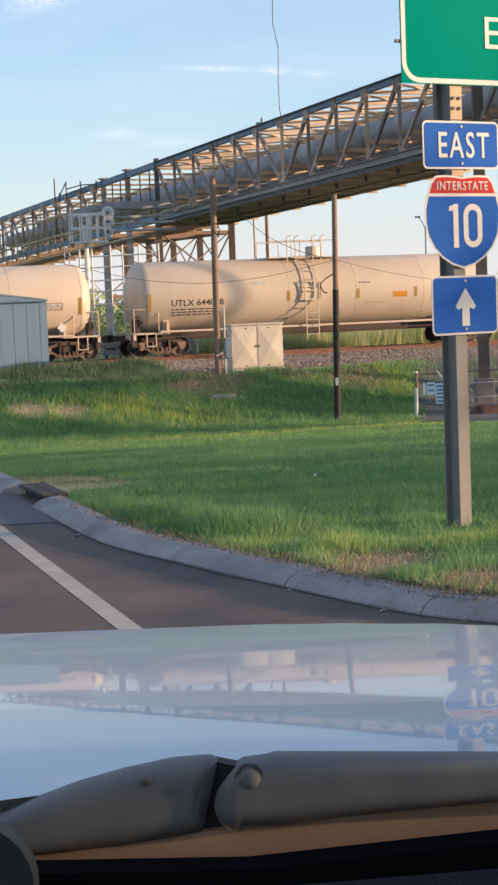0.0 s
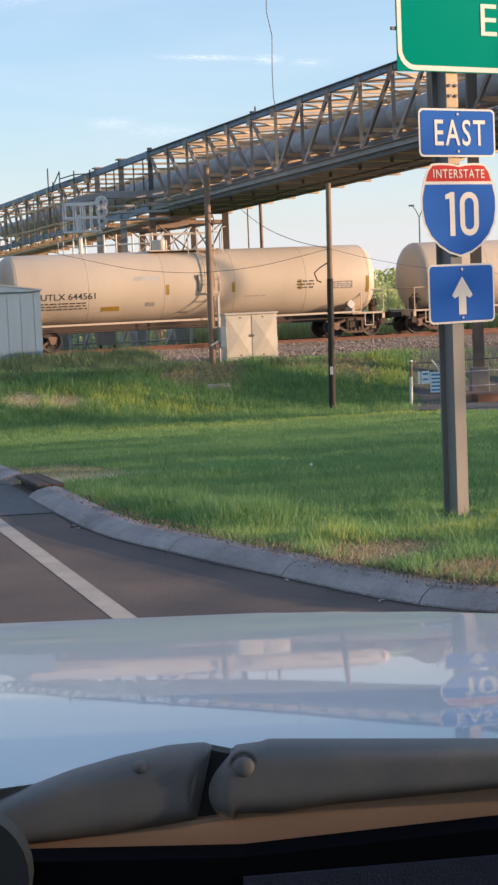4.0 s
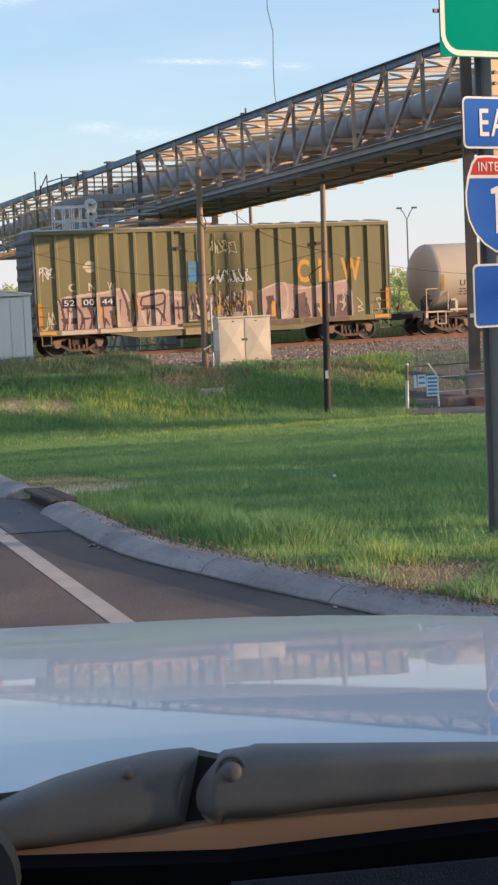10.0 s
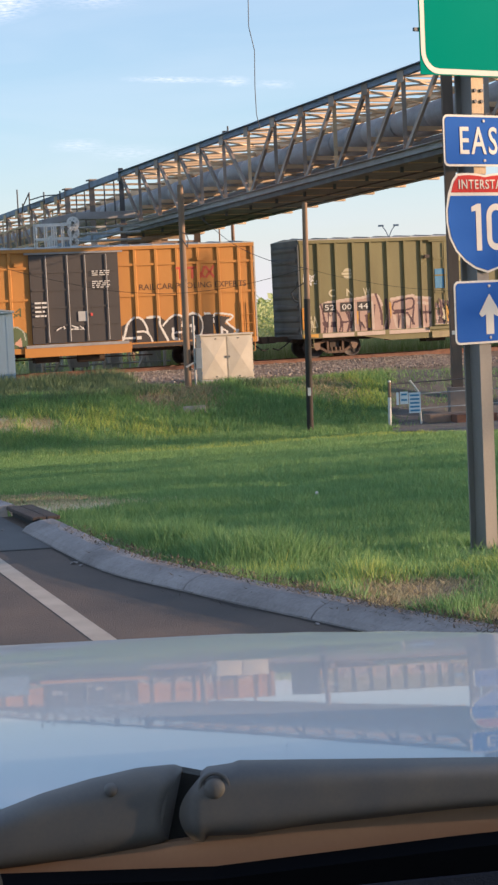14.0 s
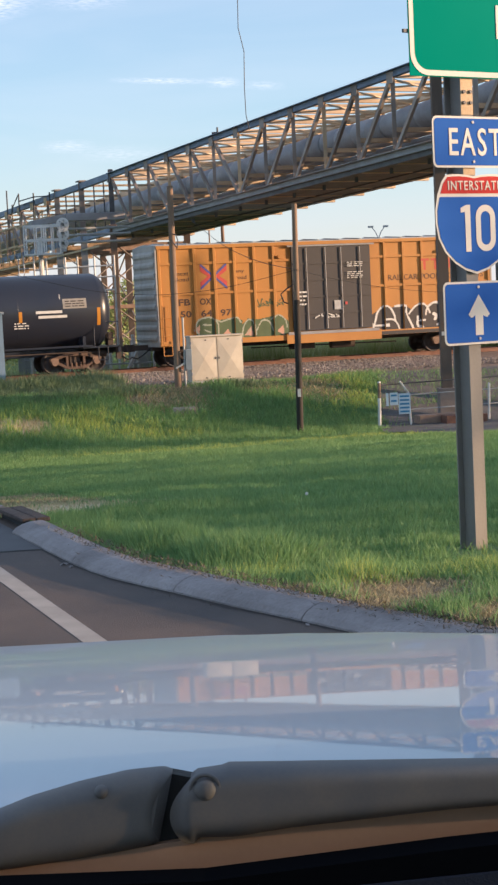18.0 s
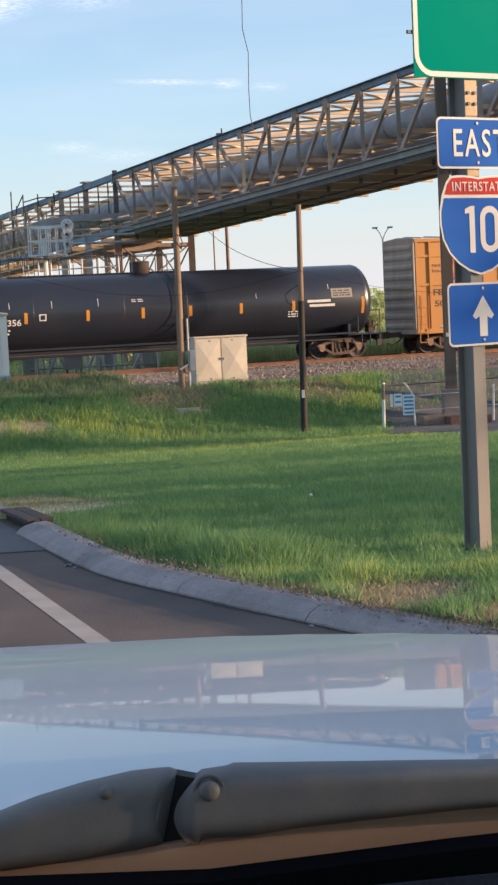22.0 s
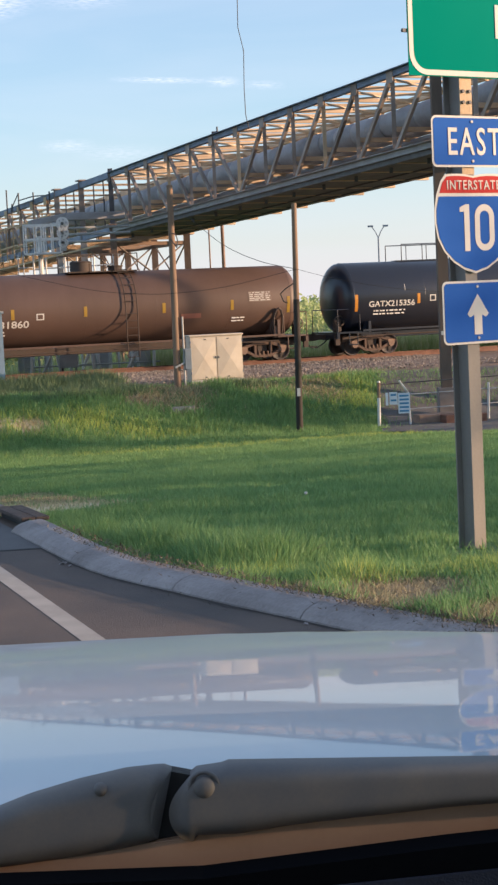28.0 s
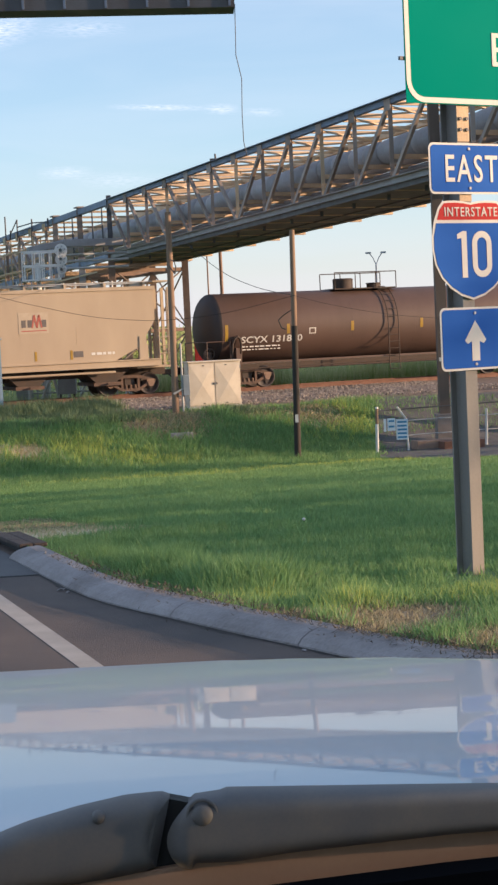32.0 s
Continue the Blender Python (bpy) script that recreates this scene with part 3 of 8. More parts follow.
M_PIER = mat("stained_pier", (0.30, 0.25, 0.22), (0.20, 0.165, 0.14), 0.9, scale=3, fine=50, bump=0.4)
M_DECK = mat("deck_plate", (0.15, 0.148, 0.15), (0.09, 0.085, 0.082), 0.7, 0.1, scale=2, fine=40, bump=0.1)
M_COLUMN = mat("dark_column", (0.15, 0.112, 0.088), (0.10, 0.075, 0.06), 0.8, scale=4, fine=50, streak=6)


def build_gallery():
    gal = thing("pipe_gallery", Matrix(), "grey steel truss gallery carrying pipes over the railway", "pipe bridge")
    l1, W = 26.22, 4.0
    mid = 10.88
    for w in (0, W):
        # near side takes the shaded blue, far side the sunlit tone
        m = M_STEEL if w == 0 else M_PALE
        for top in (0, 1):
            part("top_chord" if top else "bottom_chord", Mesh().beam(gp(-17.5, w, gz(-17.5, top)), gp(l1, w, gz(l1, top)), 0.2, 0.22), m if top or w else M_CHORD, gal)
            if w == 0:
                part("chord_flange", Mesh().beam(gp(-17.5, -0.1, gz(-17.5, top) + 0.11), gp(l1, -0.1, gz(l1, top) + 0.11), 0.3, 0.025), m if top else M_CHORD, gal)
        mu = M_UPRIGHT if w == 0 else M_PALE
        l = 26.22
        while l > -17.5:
            # every third near upright is coloured as if the sun struck it
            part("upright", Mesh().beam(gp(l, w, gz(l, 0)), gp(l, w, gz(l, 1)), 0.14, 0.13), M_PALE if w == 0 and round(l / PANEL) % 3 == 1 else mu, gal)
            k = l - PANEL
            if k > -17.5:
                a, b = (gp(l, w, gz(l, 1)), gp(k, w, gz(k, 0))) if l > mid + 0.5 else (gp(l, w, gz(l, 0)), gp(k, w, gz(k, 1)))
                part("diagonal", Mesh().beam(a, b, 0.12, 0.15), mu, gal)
            l -= PANEL
    # floor and roof beams, deck
    part("deck", Mesh().beam(gp(-17.5, W / 2, gz(-17.5, 0) - 0.2), gp(26.2, W / 2, gz(26.2, 0) - 0.2), W - 0.04, 0.19), M_DECK, gal, "dark steel floor deck")
    l = 26.22
    while l > -17.5:
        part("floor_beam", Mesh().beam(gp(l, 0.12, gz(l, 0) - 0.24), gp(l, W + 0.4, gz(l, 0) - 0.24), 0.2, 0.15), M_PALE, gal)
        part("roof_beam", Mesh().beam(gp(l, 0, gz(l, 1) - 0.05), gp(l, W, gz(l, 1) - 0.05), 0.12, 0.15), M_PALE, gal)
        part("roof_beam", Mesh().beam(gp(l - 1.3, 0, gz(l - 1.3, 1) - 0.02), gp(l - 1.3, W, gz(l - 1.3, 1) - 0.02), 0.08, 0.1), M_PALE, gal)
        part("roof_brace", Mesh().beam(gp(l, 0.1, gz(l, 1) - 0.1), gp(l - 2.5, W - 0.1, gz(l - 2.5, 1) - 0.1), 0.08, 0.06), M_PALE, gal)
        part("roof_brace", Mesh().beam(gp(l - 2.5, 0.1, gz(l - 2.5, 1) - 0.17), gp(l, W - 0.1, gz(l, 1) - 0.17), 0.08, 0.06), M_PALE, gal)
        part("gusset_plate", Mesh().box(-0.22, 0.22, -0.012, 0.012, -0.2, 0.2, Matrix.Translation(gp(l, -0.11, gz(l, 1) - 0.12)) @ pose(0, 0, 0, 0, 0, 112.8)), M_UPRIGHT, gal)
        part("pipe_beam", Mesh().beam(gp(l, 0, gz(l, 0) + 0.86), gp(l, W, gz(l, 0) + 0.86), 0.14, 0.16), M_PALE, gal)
        l -= PANEL
    for w in (2.2, 3.4):
        part("stringer", Mesh().beam(gp(-17.5, w, gz(-17.5, 0) - 0.31), gp(26.2, w, gz(26.2, 0) - 0.31), 0.1, 0.06), M_STEEL_D, gal)
    l = 24.9
    while l > -17.5:
        part("hanger_stub", Mesh().box(-0.06, 0.06, -0.05, 0.05, -0.2, 0, Matrix.Translation(gp(l, 0.55, gz(l, 0) - 0.29))), M_STEEL_D, gal)
        l -= PANEL
    rng = random.Random(19)
    for w, dz, r in ((1.7, 1.5, 0.41), (2.9, 1.3, 0.25), (2.2, 0.78, 0.09)):
        part("pipe", Mesh().tube(gp(-17.5, w, gz(-17.5, 0) + dz), gp(62, w, gz(62, 0) + dz), r, seg=16), M_PIPE, gal, "grey jacketed pipe")
        if r > 0.3:
            # padded jackets strapped round the pipe, each one sagging a little
            l = -17.5
            while l < 60:
                n = rng.uniform(1.0, 1.5)
                d = (gp(l + 1, w, gz(l + 1, 0)) - gp(l, w, gz(l, 0))).normalized()
                u = d.cross(Vector((0, 0, 1))).normalized()
                m = Matrix((d, u, u.cross(d))).transposed().to_4x4()
                m.translation = gp(l, w + rng.uniform(-0.03, 0.03), gz(l, 0) + dz - rng.uniform(0, 0.05))
                fat = rng.uniform(0.05, 0.1)
                part("pipe_jacket", Mesh().lathe([(0, r), (0.04, r + 0.4 * fat), (0.3 * n, r + fat), (0.7 * n, r + fat), (n - 0.06, r + 0.5 * fat), (n - 0.01, r)], 18, m), M_PIPE, gal, "padded grey pipe jacket")
                l += n
    # beyond the tall post the truss goes on with closer panels
    for w in (0, W):
        # shaded blue near chords and sunlit far ones go on here
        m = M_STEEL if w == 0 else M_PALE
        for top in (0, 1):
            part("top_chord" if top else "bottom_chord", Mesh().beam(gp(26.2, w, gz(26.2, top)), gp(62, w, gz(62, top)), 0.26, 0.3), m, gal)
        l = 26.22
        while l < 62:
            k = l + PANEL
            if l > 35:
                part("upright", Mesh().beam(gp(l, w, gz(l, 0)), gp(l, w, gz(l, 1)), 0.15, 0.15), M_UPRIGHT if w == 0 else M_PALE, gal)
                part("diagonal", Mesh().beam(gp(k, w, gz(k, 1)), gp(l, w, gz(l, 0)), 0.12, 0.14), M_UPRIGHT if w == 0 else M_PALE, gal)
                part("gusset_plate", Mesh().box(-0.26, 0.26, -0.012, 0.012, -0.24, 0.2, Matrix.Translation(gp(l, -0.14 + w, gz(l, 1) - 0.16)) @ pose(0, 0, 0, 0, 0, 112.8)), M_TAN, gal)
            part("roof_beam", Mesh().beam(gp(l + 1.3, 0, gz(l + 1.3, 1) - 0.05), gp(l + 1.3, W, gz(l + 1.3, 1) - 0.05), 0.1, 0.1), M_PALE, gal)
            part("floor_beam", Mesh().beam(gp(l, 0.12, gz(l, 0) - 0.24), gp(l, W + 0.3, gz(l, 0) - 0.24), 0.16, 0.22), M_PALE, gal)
            l = k
    # girts, light posts and pipe rails crowd the sides of the far part
    for f, w in ((0.2, -0.2), (0.42, 0.3), (0.62, -0.2), (0.82, 0.3)):
        for a in range(36, 60, 6):
            part("girt", Mesh().beam(gp(a, w, gz(a, 0) + f * (gz(a, 1) - gz(a, 0))), gp(a + 6, w, gz(a + 6, 0) + (f + 0.04 * ((a // 6) % 3 - 1)) * (gz(a + 6, 1) - gz(a + 6, 0))), 0.08, 0.1), M_TAN if w < 0 else M_PALE, gal)
    for i in range(16):
        l = 35.6 + 1.45 * i
        part("light_post", Mesh().beam(gp(l, -0.22, gz(l, 0) - 0.3), gp(l, -0.22, gz(l, 0) + (0.65 + 0.12 * (i % 3)) * (gz(l, 1) - gz(l, 0))), 0.07, 0.09), M_TAN if i % 2 else M_PALE, gal)
    for a in range(28, 58, 6):
        part("under_rail", Mesh().beam(gp(a, -0.15, gz(a, 0) - 0.62), gp(a + 6, -0.15, gz(a + 6, 0) - 0.62), 0.07, 0.09), M_TAN, gal)
    for i in range(18):
        l = 36.4 + 1.3 * i
        part("under_hanger", Mesh().beam(gp(l, -0.15, gz(l, 0) - 0.66), gp(l, -0.15, gz(l, 0)), 0.05, 0.06), M_TAN, gal)
    for l in (27.6, 29.1, 32.3, 33.7):
        part("hanger_rod", Mesh().tube(gp(l, 0.1, gz(l, 0)), gp(l, 0.1, gz(l, 1)), 0.04, seg=6), M_STEEL_D, gal)
    for l in (30.79, 34.94):
        part("capped_post", Mesh().beam(gp(l, 0, gz(l, 0) - 0.4), gp(l, 0, gz(l, 1) + 0.24), 0.28, 0.28).beam(gp(l - 0.3, 0, gz(l, 1) + 0.26), gp(l + 0.3, 0, gz(l, 1) + 0.26), 0.4, 0.07), M_UPRIGHT, gal)
    # supports
    for l, w, top in ((26.22, 0, 0), (26.22, W, 0), (30.79, 0, 0), (30.79, W, 0), (34.94, 0, 0), (34.94, W, 0), (39.1, W, 0), (43.3, W, 0), (-5.2, 0, 1), (-5.2, W, 1)):
        p = gp(l, w, 0)
        part("column", Mesh().beam((p.x, p.y, ground_z(p.x, p.y) - 0.1), (p.x, p.y, gz(l, top) + (0.3 if l > 0 else 0)), 0.34, 0.34), M_COLUMN if l < 0 else M_CHORD if w == 0 and l > 27 else M_RUST, gal)
        if l == 26.22 and w == 0:
            part("upper_post", Mesh().beam((p.x, p.y, gz(l, 0) + 0.3), (p.x, p.y, gz(l, 1) + 0.32), 0.24, 0.24), M_STEEL_D, gal, "dark upper post")
        if l < 0:
            part("pier", Mesh().box(p.x - 0.3, p.x + 0.3, p.y - 0.3, p.y + 0.3, -3.0, -1.5), M_PIER, gal, "concrete pier", 0.02)
            part("tag", Mesh().box(p.x - 0.14, p.x + 0.14, p.y - 0.19, p.y - 0.175, 0.25, 0.38), M_WHITE, gal)
    # cross bracing between the far columns and across each bent
    for a, b in (((26.22, 4), (30.79, 4)), ((30.79, 4), (34.94, 4)), ((26.22, 0), (26.22, 4)), ((30.79, 0), (30.79, 4)), ((34.94, 0), (34.94, 4)), ((34.94, 4), (39.1, 4))):
        for za, zb in ((5.0, 1.9), (1.9, 5.0), (1.7, -1.2), (-1.2, 1.7)):
            part("brace", Mesh().tube(gp(a[0], a[1], za), gp(b[0], b[1], zb), 0.045, seg=6), M_UPRIGHT, gal)
        for z in (1.8, 4.9):
            part("tie_beam", Mesh().beam(gp(a[0], a[1], z), gp(b[0], b[1], z), 0.14, 0.18), M_RUST, gal)
    # duct and service pipes beside the far end
    q = Vector((-4.6, 79.7, 6.1))
    part("duct", Mesh().beam(q + TD * -1.75, q + TD * 1.2, 0.6, 0.36), M_CHORD, gal, "grey sheet metal duct", 0.03)
    part("duct_hood", Mesh().beam(q + TD * -3.4 + Vector((0, 0, -0.28)), q + TD * -1.75, 0.6, 0.3), M_CHORD, gal, "sloping duct end", 0.03)
    for dz in (-0.55, -0.85, -1.2):
        part("service_pipe", Mesh().tube(q + TD * -2.0 + Vector((0, 0, dz)), q + TD * 1.5 + Vector((0, 0, dz + 0.05)), 0.06, seg=8), M_GALV, gal)
    # railing on top of the far part
    rl = Mesh()
    for l, z in ((43.5, 9.05), (41.1, 8.69), (38.25, 8.49), (35.3, 8.3)):
        rl.path([gp(l, -0.3, gz(l, 1) - 0.5), gp(l, -0.3, z)], 0.045)
    rl.path([gp(41.1, -0.3, 8.24), gp(38.25, -0.3, 8.27), gp(35.3, -0.3, 8.1)], 0.035)
    rl.path([gp(41.1, -0.3, 7.98), gp(38.25, -0.3, 8.0)], 0.03)
    rl.path([gp(42.5, -0.3, 7.95), gp(41.1, -0.3, 8.66)], 0.035)
    rl.path([gp(42.6, -0.3, 7.6), gp(42.5, -0.3, 8.15)], 0.04)
    part("top_railing", rl, M_STEEL_D, gal, "thin pipe railing")
    part("top_fitting", Mesh().box(-0.16, 0.16, -0.12, 0.12, 0, 0.14, Matrix.Translation(gp(12.9, 0, gz(12.9, 1) + 0.1))).tube(gp(12.7, 0, gz(12.7, 1)), gp(12.7, 0, gz(12.7, 1) + 0.42), 0.04, seg=6), M_STEEL_D, gal)
    return gal


build_gallery()


# ---- road sign ----
SIGN_TURN = 30.0


def build_sign():
    m = pose(1.375, 10.764, 0.0, 0, 0, SIGN_TURN)
    sg = thing("road_sign", m, "green and blue highway signs on one steel post in grass", "road sign")
    face = pose(0, 0, 0, 90, 0, 0)   # u right, v up, t towards the viewer

    def at(z, y=-0.13):
        return Matrix.Translation((0, y, z)) @ face

    def i_beam(x, z1):
        o = [(-0.045, -0.1), (0.045, -0.1), (0.045, -0.09), (0.005, -0.09), (0.005, 0.045), (0.045, 0.045), (0.045, 0.055), (-0.045, 0.055), (-0.045, 0.045), (-0.005, 0.045), (-0.005, -0.09), (-0.045, -0.09)]
        return Mesh().prism([(x + u, v) for u, v in o], -0.2, z1, Matrix())

    part("post", i_beam(-0.02, 3.15), M_POST, sg, "weathered steel I-beam post")
    for z in (1.36, 1.55, 1.85, 2.15, 2.38, 2.57, 2.95):
        part("bracket", Mesh().box(-0.075, 0.035, -0.118, -0.1, z - 0.02, z + 0.02), M_POST, sg)

    for dx in (-0.045, 0.005):
        for z in (2.70, 2.765):
            part("bolt", Mesh().tube((dx, -0.102, z), (dx, -0.118, z), 0.011, seg=8), M_STEEL_D, sg)

    part("splice_plate", Mesh().box(-0.066, 0.026, -0.106, -0.1005, 2.63, 2.86), M_TAN, sg, "tan weathered splice plate")
    part("splice_plate", Mesh().box(-0.066, 0.026, -0.106, -0.1005, 2.27, 2.33), M_TAN, sg)

    def plate(name, outline, z, material, y, label=""):
        return part(name, Mesh().prism(outline, 0, 0.003, at(z, y)), material, sg, label)

    # direction plate, arrow plate
    for name, w, h, z in (("east_plate", 0.61, 0.305, 2.465), ("arrow_plate", 0.533, 0.381, 1.440)):
        b = plate(name, rounded(w, h, 0.035), z, M_SIGNWHITE, -0.120)
        part("blue_field", Mesh().prism(rounded(w - 0.026, h - 0.026, 0.026), 0, 0.002, at(z, -0.1235)), M_BLUE, b)
        for dz in (-h / 2 + 0.035, h / 2 - 0.035):
            part("bolt", Mesh().tube((0, -0.1255, z + dz), (0, -0.132, z + dz), 0.009, seg=8), M_GALV, b)
    lettering("lettering", "EAST", 0.405, 0.165, at(2.383, -0.127) @ pose(-0.185, 0, 0), M_SIGNWHITE, bpy.data.objects["east_plate"], spacing=1.18, bold=0.008)
    aw = [(-0.03, -0.12), (0.03, -0.12), (0.03, 0.0), (0.062, -0.015), (0.083, 0.005), (0.0, 0.125), (-0.083, 0.005), (-0.062, -0.015), (-0.03, 0.0)]
    part("arrow", Mesh().prism(aw, 0, 0.002, at(1.425, -0.1262)), M_SIGNWHITE, bpy.data.objects["arrow_plate"])
    # shield
    def shield(k):
        half = [(0.0, 0.281), (0.06, 0.29), (0.12, 0.294), (0.17, 0.293), (0.215, 0.289)]
        half += [(0.25, 0.25), (0.285, 0.17), (0.303, 0.08), (0.303, 0.0), (0.285, -0.09), (0.24, -0.17), (0.17, -0.235), (0.09, -0.28), (0.0, -0.305)]
        pts = half + [(-x, y) for x, y in half[-2:0:-1]]
        return [(x * k, y * k) for x, y in pts]
    sh = plate("interstate_shield", shield(1.0), 1.98, M_SIGNWHITE, -0.120)
    sk = shield(0.955)
    lower = [(0.268, 0.158)] + [p for p in sk[5:] if p[1] < 0.157 and p[0] >= 0]
    lower = lower + [(-x, y) for x, y in lower[::-1] if x > 0]
    crown = [p for p in sk[:6]] + [(0.262, 0.178)]
    crown = crown + [(-x, y) for x, y in crown[::-1] if x > 0]
    part("blue_field", Mesh().prism(lower[::-1], 0, 0.002, at(1.98, -0.1235)), M_BLUE, sh)
    part("red_crown", Mesh().prism(crown[::-1], 0, 0.002, at(1.98, -0.1235)), M_RED, sh)
    lettering("lettering", "INTERSTATE", 0.41, 0.056, at(2.178, -0.1262) @ pose(-0.205, 0, 0), M_SIGNWHITE, sh, spacing=1.15, bold=0.004)
    one = [(-0.082, 0.0), (-0.042, 0.0), (-0.042, 0.28), (-0.07, 0.28), (-0.115, 0.262), (-0.115, 0.234), (-0.082, 0.238)]
    part("numeral", Mesh().prism(one, 0, 0.002, at(1.81, -0.1262)), M_SIGNWHITE, sh)
    ring = Mesh()
    oo, ii = rounded(0.152, 0.28, 0.075, 6), rounded(0.074, 0.202, 0.036, 6)
    mo = at(1.95, -0.1282) @ pose(0.075, 0, 0)
    for i in range(len(oo)):
        j = (i + 1) % len(oo)
        ring.face([mo @ Vector((*q, 0)) for q in (oo[i], oo[j], ii[j], ii[i])])
    part("numeral", ring, M_SIGNWHITE, sh)
    # green guide sign, wider than the frame of view
    W2, H2, X0, Z0 = 2.6, 1.3, -0.455, 2.845
    g = part("guide_panel", Mesh().prism([(X0 + W2 / 2 + u, Z0 + H2 / 2 + v) for u, v in ((-W2 / 2, -H2 / 2), (W2 / 2, -H2 / 2), (W2 / 2, H2 / 2), (-W2 / 2, H2 / 2))], 0, 0.004, at(0, -0.120)), M_GREEN, sg, "green guide panel")
    outer, inner = rounded(W2 - 0.012, H2 - 0.012, 0.13, 8), rounded(W2 - 0.075, H2 - 0.075, 0.10, 8)
    rim = Mesh()
    mm = at(Z0 + H2 / 2, -0.1245) @ pose(X0 + W2 / 2, 0, 0)
    n = len(outer)
    for i in range(n):
        j = (i + 1) % n
        q = [Vector((*outer[i], 0.002)), Vector((*outer[j], 0.002)), Vector((*inner[j], 0.002)), Vector((*inner[i], 0.002))]
        rim.face([mm @ v for v in q])
    part("white_border", rim, M_SIGNWHITE, g)
    lettering("lettering", "E", 0.13, 0.20, at(Z0 + 0.24, -0.1262) @ pose(0.21, 0, 0), M_SIGNWHITE, g)
    for x in (X0 + 0.35, X0 + W2 - 0.35):
        part("stiffener", Mesh().box(x - 0.03, x + 0.03, -0.118, -0.07, Z0 + 0.05, Z0 + H2 - 0.05), M_GALV, g)
    for dz in (0.25, 0.62, 0.95):
        part("edge_clip", Mesh().box(X0 - 0.03, X0 + 0.02, -0.118, -0.1, Z0 + dz, Z0 + dz + 0.02), M_STEEL_D, g)
    # second post under the far half of the guide panel
    part("post", i_beam(1.75, 4.1), M_POST, sg)


build_sign()


# ---- cabinet, shed, poles, fence ----
def build_cabinet():
    m = pose(0.43, 58.95, -1.13, 0, 0, 16)
    c = thing("signal_cabinet", m, "pale grey-white double-door trackside equipment cabinet", "cabinet")
    part("body", Mesh().box(-0.97, 0.97, 0.0, 0.55, 0.1, 1.64), M_CABINET, c, bevel=0.02)
    part("plinth", Mesh().box(-1.0, 1.0, -0.04, 0.6, -0.25, 0.1), M_CONCRETE, c, bevel=0.02)
    part("roof", Mesh().box(-1.0, 1.0, -0.06, 0.6, 1.64, 1.7), M_CABINET, c, bevel=0.015)
    for s in (-1, 1):
        d = Mesh()
        x0, x1 = (s * 0.02, s * 0.95) if s > 0 else (-0.95, -0.02)
        d.box(x0, x1, -0.035, -0.003, 0.13, 1.61)
        cx = (x0 + x1) / 2
        d.v += [(x0 + 0.03, -0.037, 0.17), (x1 - 0.03, -0.037, 0.17), (x1 - 0.03, -0.037, 1.57), (x0 + 0.03, -0.037, 1.57), (cx, -0.075, 0.87)]
        k = len(d.v) - 5
        d.f += [(k, k + 1, k + 4), (k + 1, k + 2, k + 4), (k + 2, k + 3, k + 4), (k + 3, k, k + 4)]
        d.s += [False] * 4
        door = part("door", d, M_CABINET, c, "cross-broken sheet metal door")
        part("handle", Mesh().tube((s * 0.06, -0.06, 0.84), (s * 0.06, -0.06, 0.93), 0.014, seg=8).box(s * 0.06 - 0.02, s * 0.06 + 0.03, -0.05, -0.03, 0.86, 0.9), M_STEEL_D, door)
        for z in (0.19, 1.53):
            part("latch", Mesh().box(s * 0.42 - 0.035, s * 0.42 + 0.035, -0.05, -0.034, z - 0.018, z + 0.018), M_STEEL_D, door)
        for z in (0.3, 1.4):
            part("hinge", Mesh().tube((s * 0.955, -0.03, z), (s * 0.955, -0.03, z + 0.1), 0.015, seg=6), M_STEEL, door)


def build_shed():
    m = pose(-8.887, 59.99, -1.05, 0, 0, 7.2)
    s = thing("signal_bungalow", m, "pale blue-grey sheet metal equipment hut beside the track", "hut")
    w, d, h = 1.68, 1.6, 2.70
    body = Mesh().box(-w, w, 0, d, -0.2, h)
    part("wall_box", body, M_SHED, s)
    roof = Mesh()
    prof = [(-w - 0.06, h), (-w - 0.06, h + 0.04), (0, h + 0.30), (w + 0.06, h + 0.04), (w + 0.06, h)]
    roof.prism(prof, -0.1, d + 0.1, Matrix(((1, 0, 0, 0), (0, 0, 1, 0), (0, 1, 0, 0), (0, 0, 0, 1))))
    part("roof", roof, M_SHED, s)
    for k in range(7):
        x = -w + 0.24 + 0.48 * k
        part("panel_seam", Mesh().box(x - 0.012, x + 0.012, -0.006, 0.0, -0.15, h - 0.02), M_SHED, s)
    part("gable_flashing", Mesh().beam((0, -0.11, h + 0.31), (w + 0.06, -0.11, h + 0.05), 0.02, 0.05).beam((-w - 0.06, -0.11, h + 0.05), (0, -0.11, h + 0.31), 0.02, 0.05), M_GALV, s)


def pole(name, base, top, r, label, mtl=None):
    b, t = Vector(base), Vector(top)
    p = thing(name, Matrix.Translation(b), label, "pole")
    part("shaft", Mesh().tube((0, 0, -0.3), t - b, r, r * 0.8, seg=12), mtl or M_POLE, p)
    return p


